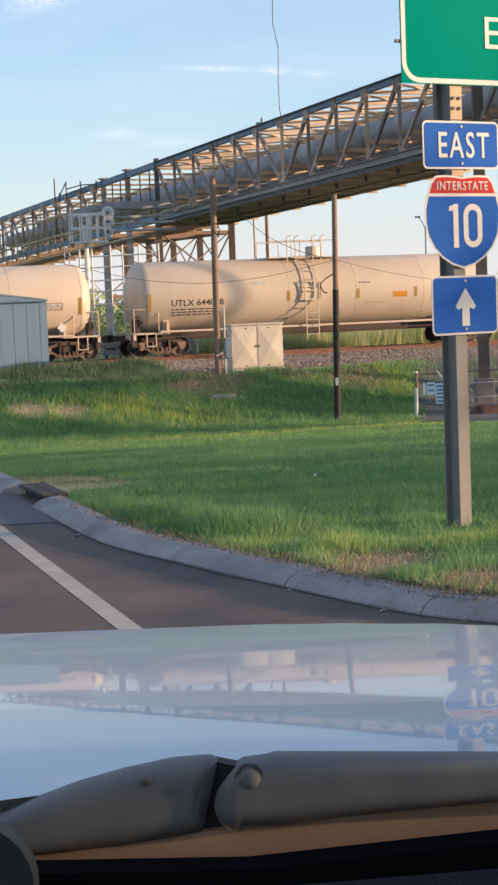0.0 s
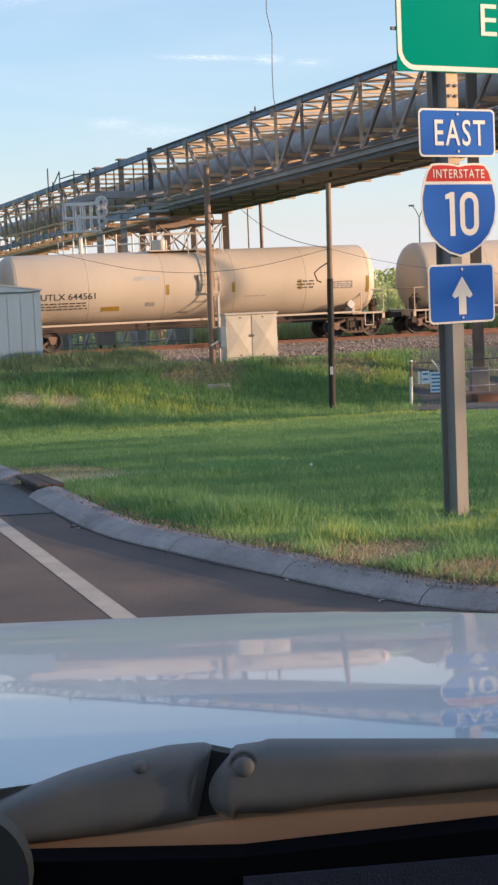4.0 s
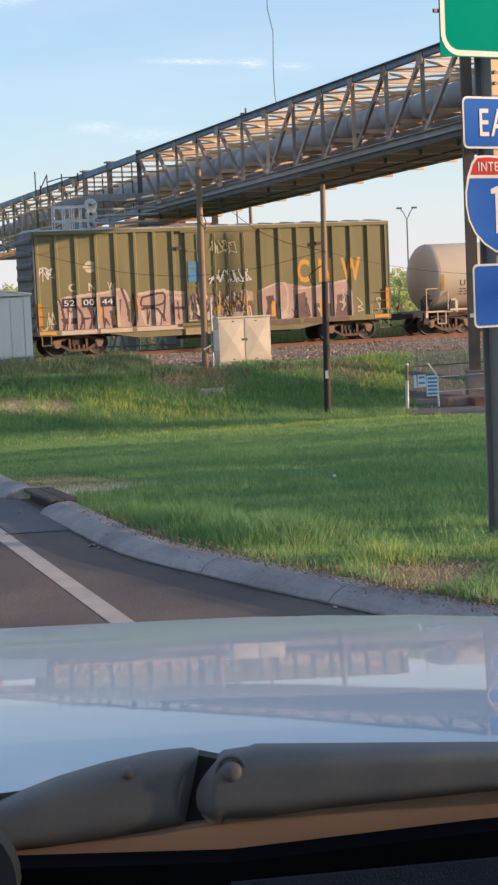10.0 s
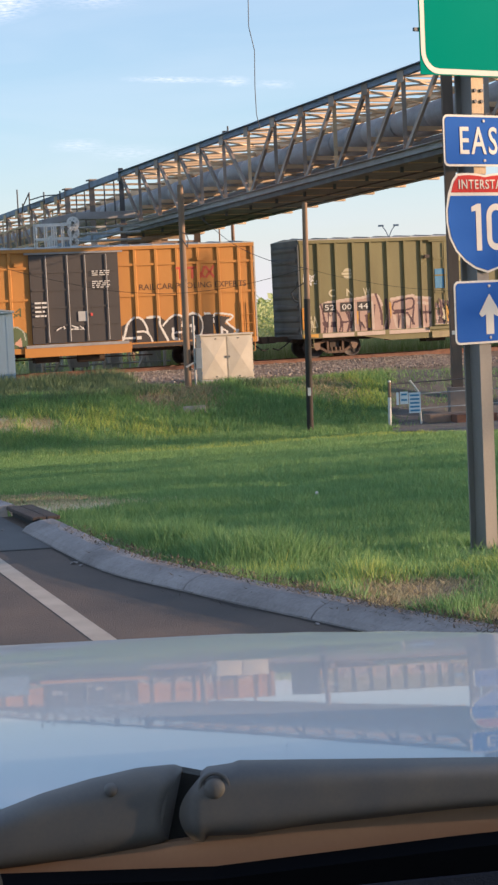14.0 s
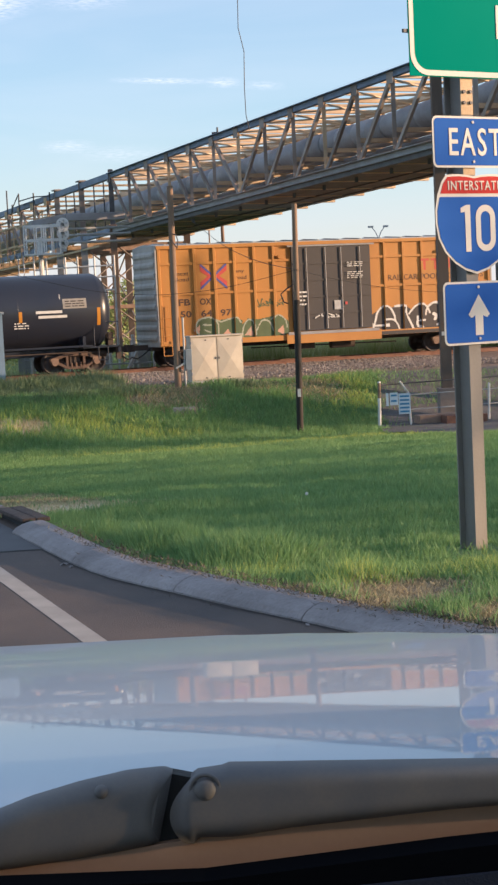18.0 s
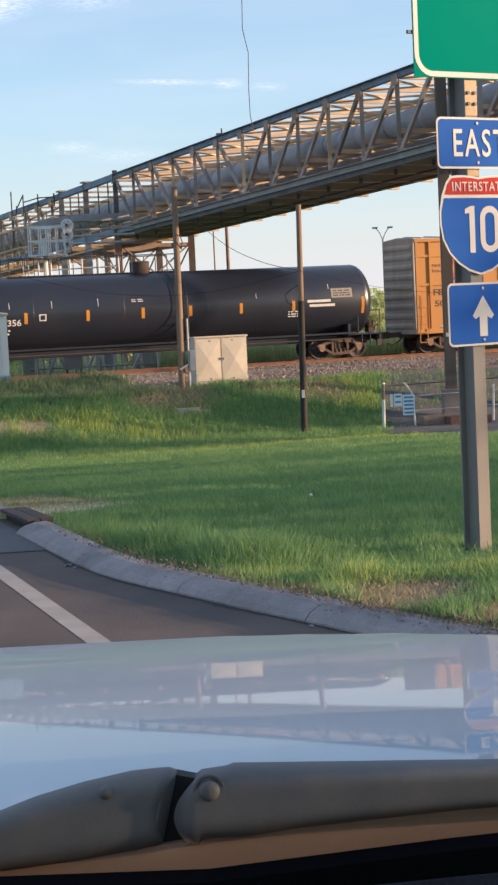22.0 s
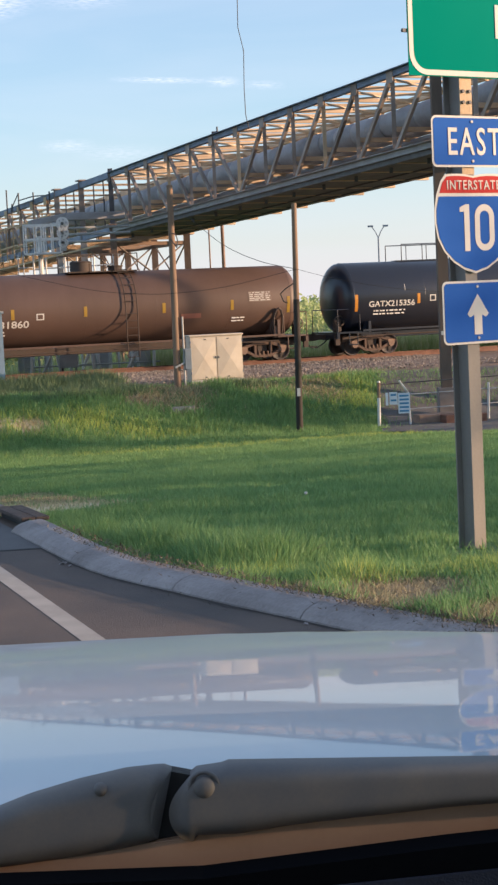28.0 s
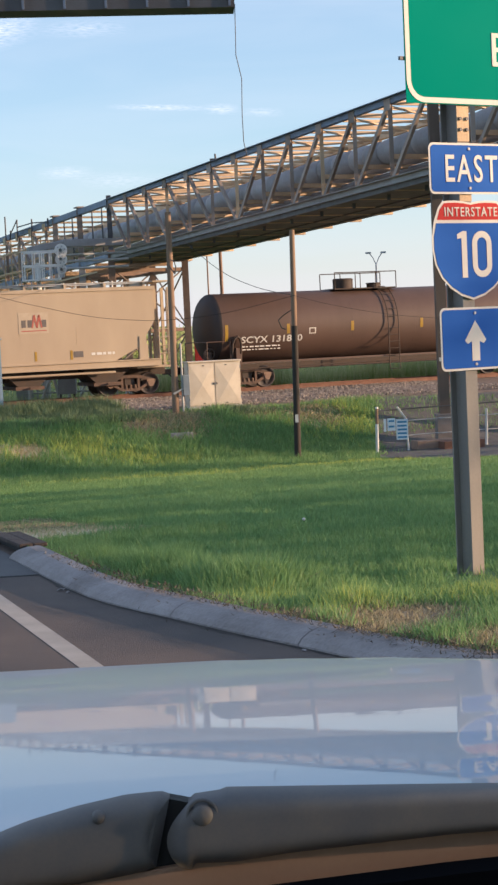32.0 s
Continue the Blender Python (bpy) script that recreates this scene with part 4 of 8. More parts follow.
def build_poles():
    p = pole("utility_pole", (-0.97, 57.0, -1.1), (-0.92, 57.0, 5.72), 0.13, "tall weathered wooden utility pole with conduit")
    part("conduit", Mesh().tube((0.26, -0.05, 0), (0.26, -0.05, 2.35), 0.035, seg=8), M_GALV, p, "grey conduit")
    part("strap", Mesh().beam((-0.05, -0.15, 0.62), (0.3, -0.1, 0.8), 0.05, 0.06), M_GALV, p)
    part("meter_box", Mesh().box(0.3, 0.52, -0.15, 0.05, 0.55, 1.25), M_GALV, p, "small grey meter box", 0.01)
    part("bracket", Mesh().tube((0, -0.12, 5.0), (0.2, -0.15, 4.7), 0.02, seg=6).path([(0.2, -0.15, 4.7), (0.24, -0.15, 4.95), (0.18, -0.15, 5.15), (0.05, -0.12, 5.2)], 0.02), M_STEEL_D, p)
    q = pole("utility_pole", (2.87, 52.5, -2.75), (3.0, 52.5, 4.66), 0.105, "dark weathered wooden utility pole in the ditch grass", M_POLE)
    # black sleeve paints the shade over the foot of the pole
    part("shaded_foot", Mesh().tube((0, 0, -0.3), (0.078, 0, 4.4), 0.112, 0.102, seg=12), M_POLE_SHADE, q, "lower shaft coloured black for shade")
    for x, y, z1, r in ((0.71, 90.0, 6.2, 0.05), (1.34, 85.0, 6.0, 0.11)):
        pole("utility_pole", (x, y, ground_z(x, y)), (x, y, z1), r, "thin brown pole behind the railway", M_RUST)
    part("tag", Mesh().box(-0.03, 0.07, -0.135, -0.115, 1.35, 1.6), M_WHITE, q, "small white tag")
    part("cable_loop", Mesh().path([(0, -0.1, 4.9), (-0.25, -0.1, 4.75), (-0.42, -0.1, 4.6), (-0.33, -0.1, 4.35), (-0.2, -0.1, 4.3)], 0.02), M_RUBBER, q)


def wire(name, pts, r, label):
    """A sagging cable through the given points."""
    out = []
    pts = [Vector(p) for p in pts]
    for a, b, c, d in zip([pts[0]] + pts[:-2], pts[:-1], pts[1:], pts[2:] + [pts[-1]]):
        for i in range(6):
            u = i / 6
            out.append(0.5 * ((2 * b) + (c - a) * u + (2 * a - 5 * b + 4 * c - d) * u * u + (3 * b - a - 3 * c + d) * u ** 3))
    out.append(pts[-1])
    ob = part(name, Mesh().path(out, r, 5), M_RUBBER)
    return tagged(ob, label, "cable")


build_cabinet()
build_shed()
build_poles()


def build_wires():
    top = Vector((2.98, 52.4, 2.6))
    wire("overhead_cable", [(-16.0, 53.2, 6.6), (-9.0, 53.0, 3.85), (-6.3, 53.0, 2.98), (-5.07, 53.0, 2.63), (-3.47, 53.0, 2.24), (-2.15, 53.0, 2.07), (-0.99, 53.0, 2.02), (0.8, 52.8, 2.16), top], 0.0075, "thin black cable sagging before the train")
    wire("overhead_cable", [top, (4.2, 52.6, 2.25), (6.2, 53.0, 1.85), (9.0, 53.6, 1.55)], 0.006, "thin black cable running down from the pole")
    wire("overhead_cable", [(-0.35, 71.0, 5.4), (0.9, 63.5, 3.9), (2.0, 57.5, 3.05), top], 0.011, "thin black cable from the gallery to the pole")
    # gantry beam over the road with a loose cable hanging from it
    g = thing("overhead_gantry", Matrix(), "dark steel gantry beam crossing high over the road", "gantry")
    part("beam", Mesh().beam((-18, 28.72, 7.9), (14, 28.72, 7.42), 0.5, 0.9), M_STEEL_D, g, bevel=0.02)
    part("walkway", Mesh().beam((-18, 28.5, 7.45), (0.68, 28.5, 7.05), 0.6, 0.3), M_STEEL_D, g)
    for i in range(12):
        x = 0.6 - 0.68 * i
        part("walkway_rib", Mesh().box(x - 0.02, x + 0.02, 28.17, 28.2, 6.92 - 0.0215 * (x - 0.68), 7.12 - 0.0215 * (x - 0.68)), M_STEEL, g)
    for x in (-17.5, 13.5):
        part("gantry_leg", Mesh().beam((x, 28.72, ground_z(x, 28.7) - 0.3 if kerb_y(x) < 28 else -0.1), (x, 28.72, 8.0), 0.5, 0.5), M_STEEL_D, g)
    cable = [(0.70, 28.7, 7.05), (0.69, 28.7, 6.55), (0.68, 28.7, 6.2), (0.76, 28.7, 5.8), (0.74, 28.7, 5.2), (0.745, 28.7, 4.75), (0.79, 28.7, 4.5)]
    part("hanging_cable", Mesh().path(cable, 0.007, 6), M_STEEL_D, g, "thin loose cable hanging down")


def build_fence():
    f = thing("wire_fence", Matrix(), "low wire fence with white posts and small notice boards", "fence")
    g = -2.85
    part("post", Mesh().tube((5.47, 53.1, g - 0.2), (5.5, 53.1, -1.62), 0.055, seg=10), M_WHITE, f, "white post")
    part("post_top", Mesh().tube((5.5, 53.1, -1.62), (5.51, 53.1, -1.13), 0.05, seg=10), M_POLE, f)
    part("post_cap", Mesh().tube((5.51, 53.1, -1.13), (5.51, 53.1, -1.08), 0.055, 0.045, seg=10), M_WHITE, f)
    part("post", Mesh().tube((6.56, 53.4, g - 0.2), (6.47, 53.4, -1.5), 0.035, seg=8), M_WHITE, f)
    part("post_arm", Mesh().tube((6.47, 53.4, -1.5), (6.2, 53.3, -1.12), 0.035, seg=8), M_WHITE, f)
    part("post", Mesh().tube((10.0, 54.5, g - 0.2), (10.0, 54.5, -1.4), 0.05, seg=8), M_WHITE, f)
    part("post", Mesh().tube((9.2, 54.2, g - 0.2), (9.25, 54.2, -1.35), 0.04, seg=8), M_WHITE, f)
    for z in (-1.57, -2.05):
        part("rail", Mesh().tube((6.5, 53.4, z), (10.0, 54.5, z + 0.02), 0.02, seg=6), M_GALV, f)
    part("rail", Mesh().tube((5.5, 53.1, -1.2), (10.0, 54.5, -1.15), 0.02, seg=6), M_STEEL_D, f)
    mesh_panel = Mesh()
    for i in range(5):
        mesh_panel.tube((5.5, 53.1, g + 0.2 + 0.22 * i), (6.5, 53.4, g + 0.2 + 0.22 * i), 0.008, seg=4)
    part("wire_strand", mesh_panel, M_STEEL_D, f)
    paper = mat("notice_white", (0.62, 0.72, 0.78), (0.55, 0.66, 0.72), 0.6)
    blue = mat("notice_blue", (0.04, 0.22, 0.42), (0.04, 0.2, 0.38), 0.6)
    for x0, x1, z0, z1, n in ((5.72, 5.80, -1.88, -1.47, 0), (5.84, 6.10, -1.86, -1.46, 2), (6.12, 6.5, -2.16, -1.5, 5)):
        b = part("notice_board", Mesh().box(x0, x1, 53.12, 53.14, z0, z1), paper, f, "pale blue-white notice board")
        for i in range(n):
            z = z1 - 0.06 - (z1 - z0 - 0.05) * i / n
            part("text_bar", Mesh().box(x0 + 0.04, x1 - 0.04, 53.112, 53.118, z - 0.06, z), blue, b)
    st = thing("brick_block", pose(7.75, 54.0, -2.55, 0, 0, 12), "reddish brown brick block on gravel beside the pier", "timber")
    part("block", Mesh().box(-1.0, 0.4, -0.3, 0.3, -0.2, 0.28), mat("old_brick", (0.36, 0.24, 0.17), (0.25, 0.16, 0.12), 0.85), st, bevel=0.015)
    part("block", Mesh().box(-0.3, 1.1, -0.9, -0.35, -0.02, 0.26), M_RAIL, st, bevel=0.015)
    gr = Mesh()
    nx, ny = 20, 40
    for j in range(ny + 1):
        for i in range(nx + 1):
            y = 45.2 + 16.5 * j / ny
            x = max(5.55 + 0.103 * (y - 53.1), 5.5 + (49.6 - y) / 1.5) + 8.0 * i / nx
            gr.v.append((x, y, ground_z(x, y) + 0.05 + 0.05 * noise.noise((x * 2, y * 2, 1))))
    for j in range(ny):
        for i in range(nx):
            a = j * (nx + 1) + i
            gr.f.append((a, a + 1, a + nx + 2, a + nx + 1))
            gr.s.append(True)
    tagged(part("gravel_patch", gr, mat("dark_gravel", (0.17, 0.155, 0.145), (0.065, 0.06, 0.055), 0.95, scale=2, fine=30, bump=0.6)), "dark gravel and soil beside the pier", "gravel", kind="structure")
    pl = thing("concrete_marker", pose(-0.78, 54.4, -1.83, -12, 0, 4), "small pale concrete box in the bank grass", "marker")
    part("lid", Mesh().box(-0.37, 0.37, 0, 0.3, -0.1, 0.17), M_KERB, pl, bevel=0.02)
    part("base", Mesh().box(-0.34, 0.34, 0.03, 0.27, -0.6, -0.1), M_KERB, pl)


def build_signal():
    gx, gy = -6.96, 74.0
    z0 = ground_z(gx, gy) - 0.1
    s = thing("railway_signal", pose(gx, gy, 0), "galvanised railway signal mast with railed cage platform", "railway signal")
    part("mast", Mesh().tube((0, 0, z0), (0, 0, 5.0), 0.105, seg=12), M_WHITE, s)
    lad = Mesh()
    for x in (-0.32, -0.02):
        lad.tube((x, -0.3, z0), (x, -0.3, 4.2), 0.025, seg=6)
    for i in range(17):
        lad.tube((-0.32, -0.3, z0 + 0.3 * i + 0.2), (-0.02, -0.3, z0 + 0.3 * i + 0.2), 0.018, seg=5)
    part("ladder", lad, M_GALV, s)
    part("platform_floor", Mesh().box(-0.68, 0.95, -0.5, 0.5, 4.18, 4.26), M_WHITE, s)
    for y in (-0.5, 0.5):
        for x in (-0.66, -0.2, 0.12, 0.22, 0.55, 0.93):
            part("rail_post", Mesh().box(x - 0.028, x + 0.028, y - 0.025, y + 0.025, 4.2, 5.5), M_WHITE, s)
        for z in (4.85, 5.47):
            part("rail_bar", Mesh().box(-0.68, 0.95, y - 0.028, y + 0.028, z - 0.04, z + 0.04), M_WHITE, s)
    for z, r, q in ((5.50, 0.29, -0.02), (5.09, 0.27, 0.0), (4.66, 0.22, 0.02)):
        h = part("lamp_target", Mesh().tube((1.05, -0.22 + q, z), (1.05, -0.19 + q, z), r, seg=24), M_WHITE, s, "round pale signal target")
        for i in range(6):
            a = radians(60 * i + 15)
            part("target_bolt", Mesh().tube((1.05 + r * 0.6 * math.cos(a), -0.25 + q, z + r * 0.6 * math.sin(a)), (1.05 + r * 0.6 * math.cos(a), -0.22 + q, z + r * 0.6 * math.sin(a)), r * 0.13, seg=8), M_GALV, h)
    for z in (5.50, 5.11, 4.66):
        part("lamp_hood", Mesh().tube((1.05, -0.45, z), (1.05, -0.2, z), 0.065, seg=14, caps=False), M_GALV, s, "grey lamp hood")
    hoops = Mesh()
    for x in (-0.95, -0.72, -0.28):
        hoops.tube((x, -0.55, z0), (x, -0.55, 4.2), 0.028, seg=6)
    for i in range(11):
        z = z0 + 0.6 + 0.45 * i
        hoops.path([(-0.28, -0.3, z), (-0.28, -0.55, z), (-0.5, -0.7, z), (-0.95, -0.55, z), (-0.95, -0.2, z)], 0.022)
    part("ladder_cage", hoops, M_GALV, s, "hooped ladder cage")
    part("lamp_case", Mesh().box(0.95, 1.15, -0.17, 0.05, 4.3, 5.5), M_GALV, s, "grey lamp case", 0.03)
    # working frames and relay boxes beside the mast
    sc = thing("steel_frame", pose(-6.3, 75.2, 0), "white painted tubular service frame behind the train", "frame")
    zg = ground_z(-6.3, 75.2)
    for x in (-1.1, -0.55, 0.3, 0.85, 1.6, 2.5):
        part("frame_post", Mesh().tube((x, 0, zg - 0.1), (x, 0, 4.1), 0.045, seg=6), M_WHITE, sc)
    for z in (1.4, 2.0, 2.5, 3.1, 3.6):
        part("frame_bar", Mesh().tube((-1.1, 0, z), (2.5 if z > 2.2 else 0.85, 0, z + 0.05), 0.035, seg=6), M_WHITE, sc)
    part("frame_brace", Mesh().tube((-0.55, 0.03, 0.3), (0.3, 0.03, 1.4), 0.03, seg=6), M_WHITE, sc)
    part("frame_brace", Mesh().tube((0.3, 0.03, 1.4), (-0.55, 0.03, 2.5), 0.03, seg=6), M_WHITE, sc)
    for x, y, w in ((-4.6, 75.6, 0.45), (-2.9, 76.4, 0.5), (-7.9, 74.4, 0.35)):
        rb = thing("relay_box", pose(x, y, ground_z(x, y)), "grey trackside relay box on legs", "relay box", "relay boxes")
        part("box", Mesh().box(-w, w, -0.3, 0.3, 0.35, 1.35), M_GALV, rb, bevel=0.02)
        for lx in (-w + 0.08, w - 0.08):
            part("leg", Mesh().box(lx - 0.04, lx + 0.04, -0.05, 0.05, -0.1, 0.36), M_STEEL_D, rb)
    st = thing("strut_row", Matrix(), "row of leaning white pipe struts behind the track", "struts")
    for i in range(13):
        p = on_track(17.2 + 0.47 * i, 3.6 + 0.3 * (i % 3), -0.45)
        part("strut", Mesh().tube(p, p + Vector((0.75 if i % 4 == 1 else -0.3 if i % 2 else 0.05, 0, 1.35 + 0.25 * (i % 3))), 0.07, seg=6), M_WHITE, st)
    part("strut_rail", Mesh().tube(on_track(17.0, 3.8, 0.15), on_track(23.2, 3.8, 0.1), 0.04, seg=6), M_GALV, st)
    v = thing("freight_container", pose(0.55, 90.0, ground_z(0.55, 90)), "red box container far behind the railway", "container")
    part("shell", Mesh().box(-0.75, 0.75, 0, 2.4, 0.2, 2.6), M_RED, v, bevel=0.04)
    part("base_rail", Mesh().box(-0.7, 0.7, 0.1, 2.3, 0, 0.2), M_STEEL_D, v)
    b = thing("relay_box", pose(-5.9, 73.2, ground_z(-5.9, 73.2)), "grey trackside relay box on legs", "relay box")
    part("box", Mesh().box(-0.4, 0.4, -0.3, 0.3, 0.5, 1.3), M_GALV, b, bevel=0.02)
    for x in (-0.3, 0.3):
        part("leg", Mesh().box(x - 0.04, x + 0.04, -0.05, 0.05, -0.1, 0.5), M_STEEL_D, b)


def lamp_post(x, y, h):
    p = thing("street_lamp", pose(x, y, ground_z(x, y), 0, 0, 0), "tall slim grey street lamp with two arms", "street lamp", "far street lamps")
    part("pole", Mesh().tube((0, 0, 0), (0, 0, h - 1.3), 0.11, 0.08, seg=8), M_STEEL, p)
    for d in (-1, 1):
        part("arm", Mesh().path([(0, 0, h - 1.3), (d * 0.3, 0, h - 0.6), (d * 0.62, 0, h - 0.15)], 0.05), M_STEEL, p)
        part("lamp_head", Mesh().box(min(d * 0.5, d * 1.05), max(d * 0.5, d * 1.05), -0.12, 0.12, h - 0.16, h + 0.02), M_STEEL, p)


def tree(x, y, h, seed, label="small green tree behind the railway", spread=0.36, leaves_each=55):
    """A tapered trunk, limbs and a crown of many leaf clumps."""
    rng = random.Random(seed)
    t = thing("tree", pose(x, y, ground_z(x, y) - 0.1), label, "tree", "background trees")
    tips = []
    wood = Mesh().tube((0, 0, 0), (0.05 * h * 0.3, 0, h * 0.45), h * 0.03, h * 0.018, seg=8)
    for i in range(9):
        a, z0 = rng.uniform(0, 6.28), h * rng.uniform(0.25, 0.5)
        r = h * spread * rng.uniform(0.5, 1.0)
        tip = Vector((math.cos(a) * r, math.sin(a) * r, h * rng.uniform(0.5, 0.95)))
        wood.tube((0, 0, z0), tip, h * 0.012, h * 0.004, seg=6)
        tips.append(tip)
    part("trunk", wood, M_POLE, t)
    leaves = Mesh()
    for tip in tips:
        for c in range(5):
            cc = tip + Vector((rng.gauss(0, 1), rng.gauss(0, 1), rng.gauss(0, 0.7))) * h * 0.085
            for k in range(leaves_each):
                p = cc + Vector((rng.gauss(0, 1), rng.gauss(0, 1), rng.gauss(0, 0.8))) * h * 0.05
                u = Vector((rng.uniform(-1, 1), rng.uniform(-1, 1), rng.uniform(-1, 1))).normalized() * h * 0.022
                w = u.orthogonal().normalized() * h * 0.012
                leaves.face((p - u, p + w, p + u, p - w))
    part("crown", leaves, M_REED, t, "uneven leafy crown")
    return t


def build_far():
    lamp_post(19.0, 170.0, 10.6)
    tree(12.6, 92.0, 3.5, 3)
    tree(9.8, 96.0, 3.6, 4)
    tree(-13.0, 100.0, 3.9, 6)
    tree(-0.6, 105.0, 3.4, 9)
    tree(-4.6, 96.0, 4.9, 12, "pale flowering tree behind the pipe supports", 0.28)
    tree(-6.3, 97.0, 3.6, 14)
    tree(-8.9, 73.0, 2.0, 51, "low bright leafy bush behind the track", 0.55, 60)
    # unseen tall trees added across the road to shade the lawn towards evening
    for i in range(10):
        tree(34 + 2.0 * (i % 2), 8.6 + 3.05 * i, 7.0 if i < 2 else 8.2 + 0.4 * (i % 3), 20 + i, "unseen tall tree added to shade the lawn", 0.33, 13 if i < 8 else 9)
    tree(34, 51.0, 8.2, 40, "unseen tree added to shade the lawn", 0.22, 14)
    tree(35, 46.6, 8.2, 41, "unseen tree added to shade the lawn", 0.22, 14)
    # unseen mast, added for the shadow band across passing tank cars
    pole("mast", (47.2, 65.0, ground_z(47.2, 65.0)), (47.2, 65.0, 11.0), 0.17, "unseen tall mast added to cast a shadow on the train", M_RUST)
    # belt of shrubs beyond the reeds
    sh = Mesh()
    r2 = random.Random(77)
    for i in range(420):
        s, d = r2.uniform(10, 66), r2.uniform(90, 128)
        p = TN * d + TD * s
        hh = 3.1 + 1.3 * noise.noise((s * 0.16, d * 0.1, 3)) + r2.uniform(-0.3, 0.5)
        z = ground_z(p.x, p.y)
        for k in range(110):
            c = Vector((p.x + r2.gauss(0, 0.9), p.y + r2.gauss(0, 0.7), z + hh * math.sqrt(r2.uniform(0, 1)) * r2.uniform(0.5, 1.0)))
            u = Vector((r2.uniform(-1, 1), r2.uniform(-1, 1), r2.uniform(-1, 1))).normalized() * 0.17
            w = u.orthogonal().normalized() * 0.09
            sh.face((c - u, c + w, c + u, c - w))
    tagged(part("shrub_belt", sh, M_REED), "belt of green shrubs behind the railway", "shrubs", kind="stuff")
    # reeds behind the track
    rng = np.random.default_rng(7)
    n = 42000
    s, d = rng.uniform(-8, 50, n), 71.3 + rng.gamma(1.7, 1.3, n)
    x, y = TN.x * d + TD.x * s, TN.y * d + TD.y * s
    clump = np.array([noise.noise((a * 0.5, b * 0.5, 2.0)) for a, b in zip(x, y)])
    h = np.clip(1.15 + 0.7 * clump + rng.normal(0, 0.3, n), 0.3, 2.1)
    lean = rng.normal(0, 0.24, (n, 2))
    a = rng.uniform(0, 6.28, n)
    w = rng.uniform(0.02, 0.05, n)
    h = h * np.where(s < 23.2, np.where(d < 74.5, 0.35, 0.8), 1.0)
    z = np.array([ground_z(p, q) for p, q in zip(x, y)]) - 0.05
    pale = rng.uniform(0, 1, n) < 0.62
    blades("reeds", x[~pale], y[~pale], z[~pale], h[~pale], lean[~pale], a[~pale], w[~pale], M_REED, "tall green reeds and weeds behind the railway", "reeds")
    blades("pale_reeds", x[pale], y[pale], z[pale], h[pale] * 1.1, lean[pale] * 0.7, a[pale], w[pale] * 1.2, M_STALK, "pale sunlit reed stalks behind the railway", "reeds")
    # low distant tree line
    far = Mesh()
    for i in range(140):
        px = -260 + 4.0 * i
        py = 620 + 30 * math.sin(i * 0.7)
        hh = 6.0 + 2.5 * noise.noise((i * 0.35, 0, 5)) + rng.uniform(-1, 1)
        for k in range(26):
            c = Vector((px + rng.normal(0, 2.4), py + rng.normal(0, 2), -1.2 + rng.uniform(0, hh)))
            u = Vector((rng.uniform(-1, 1), rng.uniform(-1, 1), rng.uniform(-1, 1))) * 1.3
            v = Vector((rng.uniform(-1, 1), rng.uniform(-1, 1), rng.uniform(-1, 1))) * 1.3
            far.face((c - u, c + v, c + u, c - v))
    tagged(part("distant_trees", far, M_REED), "low distant tree line on the horizon", "trees", kind="stuff")


def blades(name, x, y, z, h, lean, a, w, material, label, category):
    """Many upright blades as one mesh: a triangle each, bent by its lean."""
    n = len(x)
    v = np.empty((n, 3, 3), np.float32)
    cx, cy = np.cos(a) * w * 0.5, np.sin(a) * w * 0.5
    v[:, 0] = np.stack([x - cx, y - cy, z], 1)
    v[:, 1] = np.stack([x + cx, y + cy, z], 1)
    v[:, 2] = np.stack([x + lean[:, 0] * h, y + lean[:, 1] * h, z + h], 1)
    me = bpy.data.meshes.new(name)
    me.vertices.add(n * 3)
    me.vertices.foreach_set("co", v.ravel())
    me.loops.add(n * 3)
    me.loops.foreach_set("vertex_index", np.arange(n * 3, dtype=np.int32))
    me.polygons.add(n)
    me.polygons.foreach_set("loop_start", np.arange(0, n * 3, 3, dtype=np.int32))
    me.materials.append(material)
    me.update(calc_edges=True)
    return tagged(new(name, me), label, category, kind="stuff")


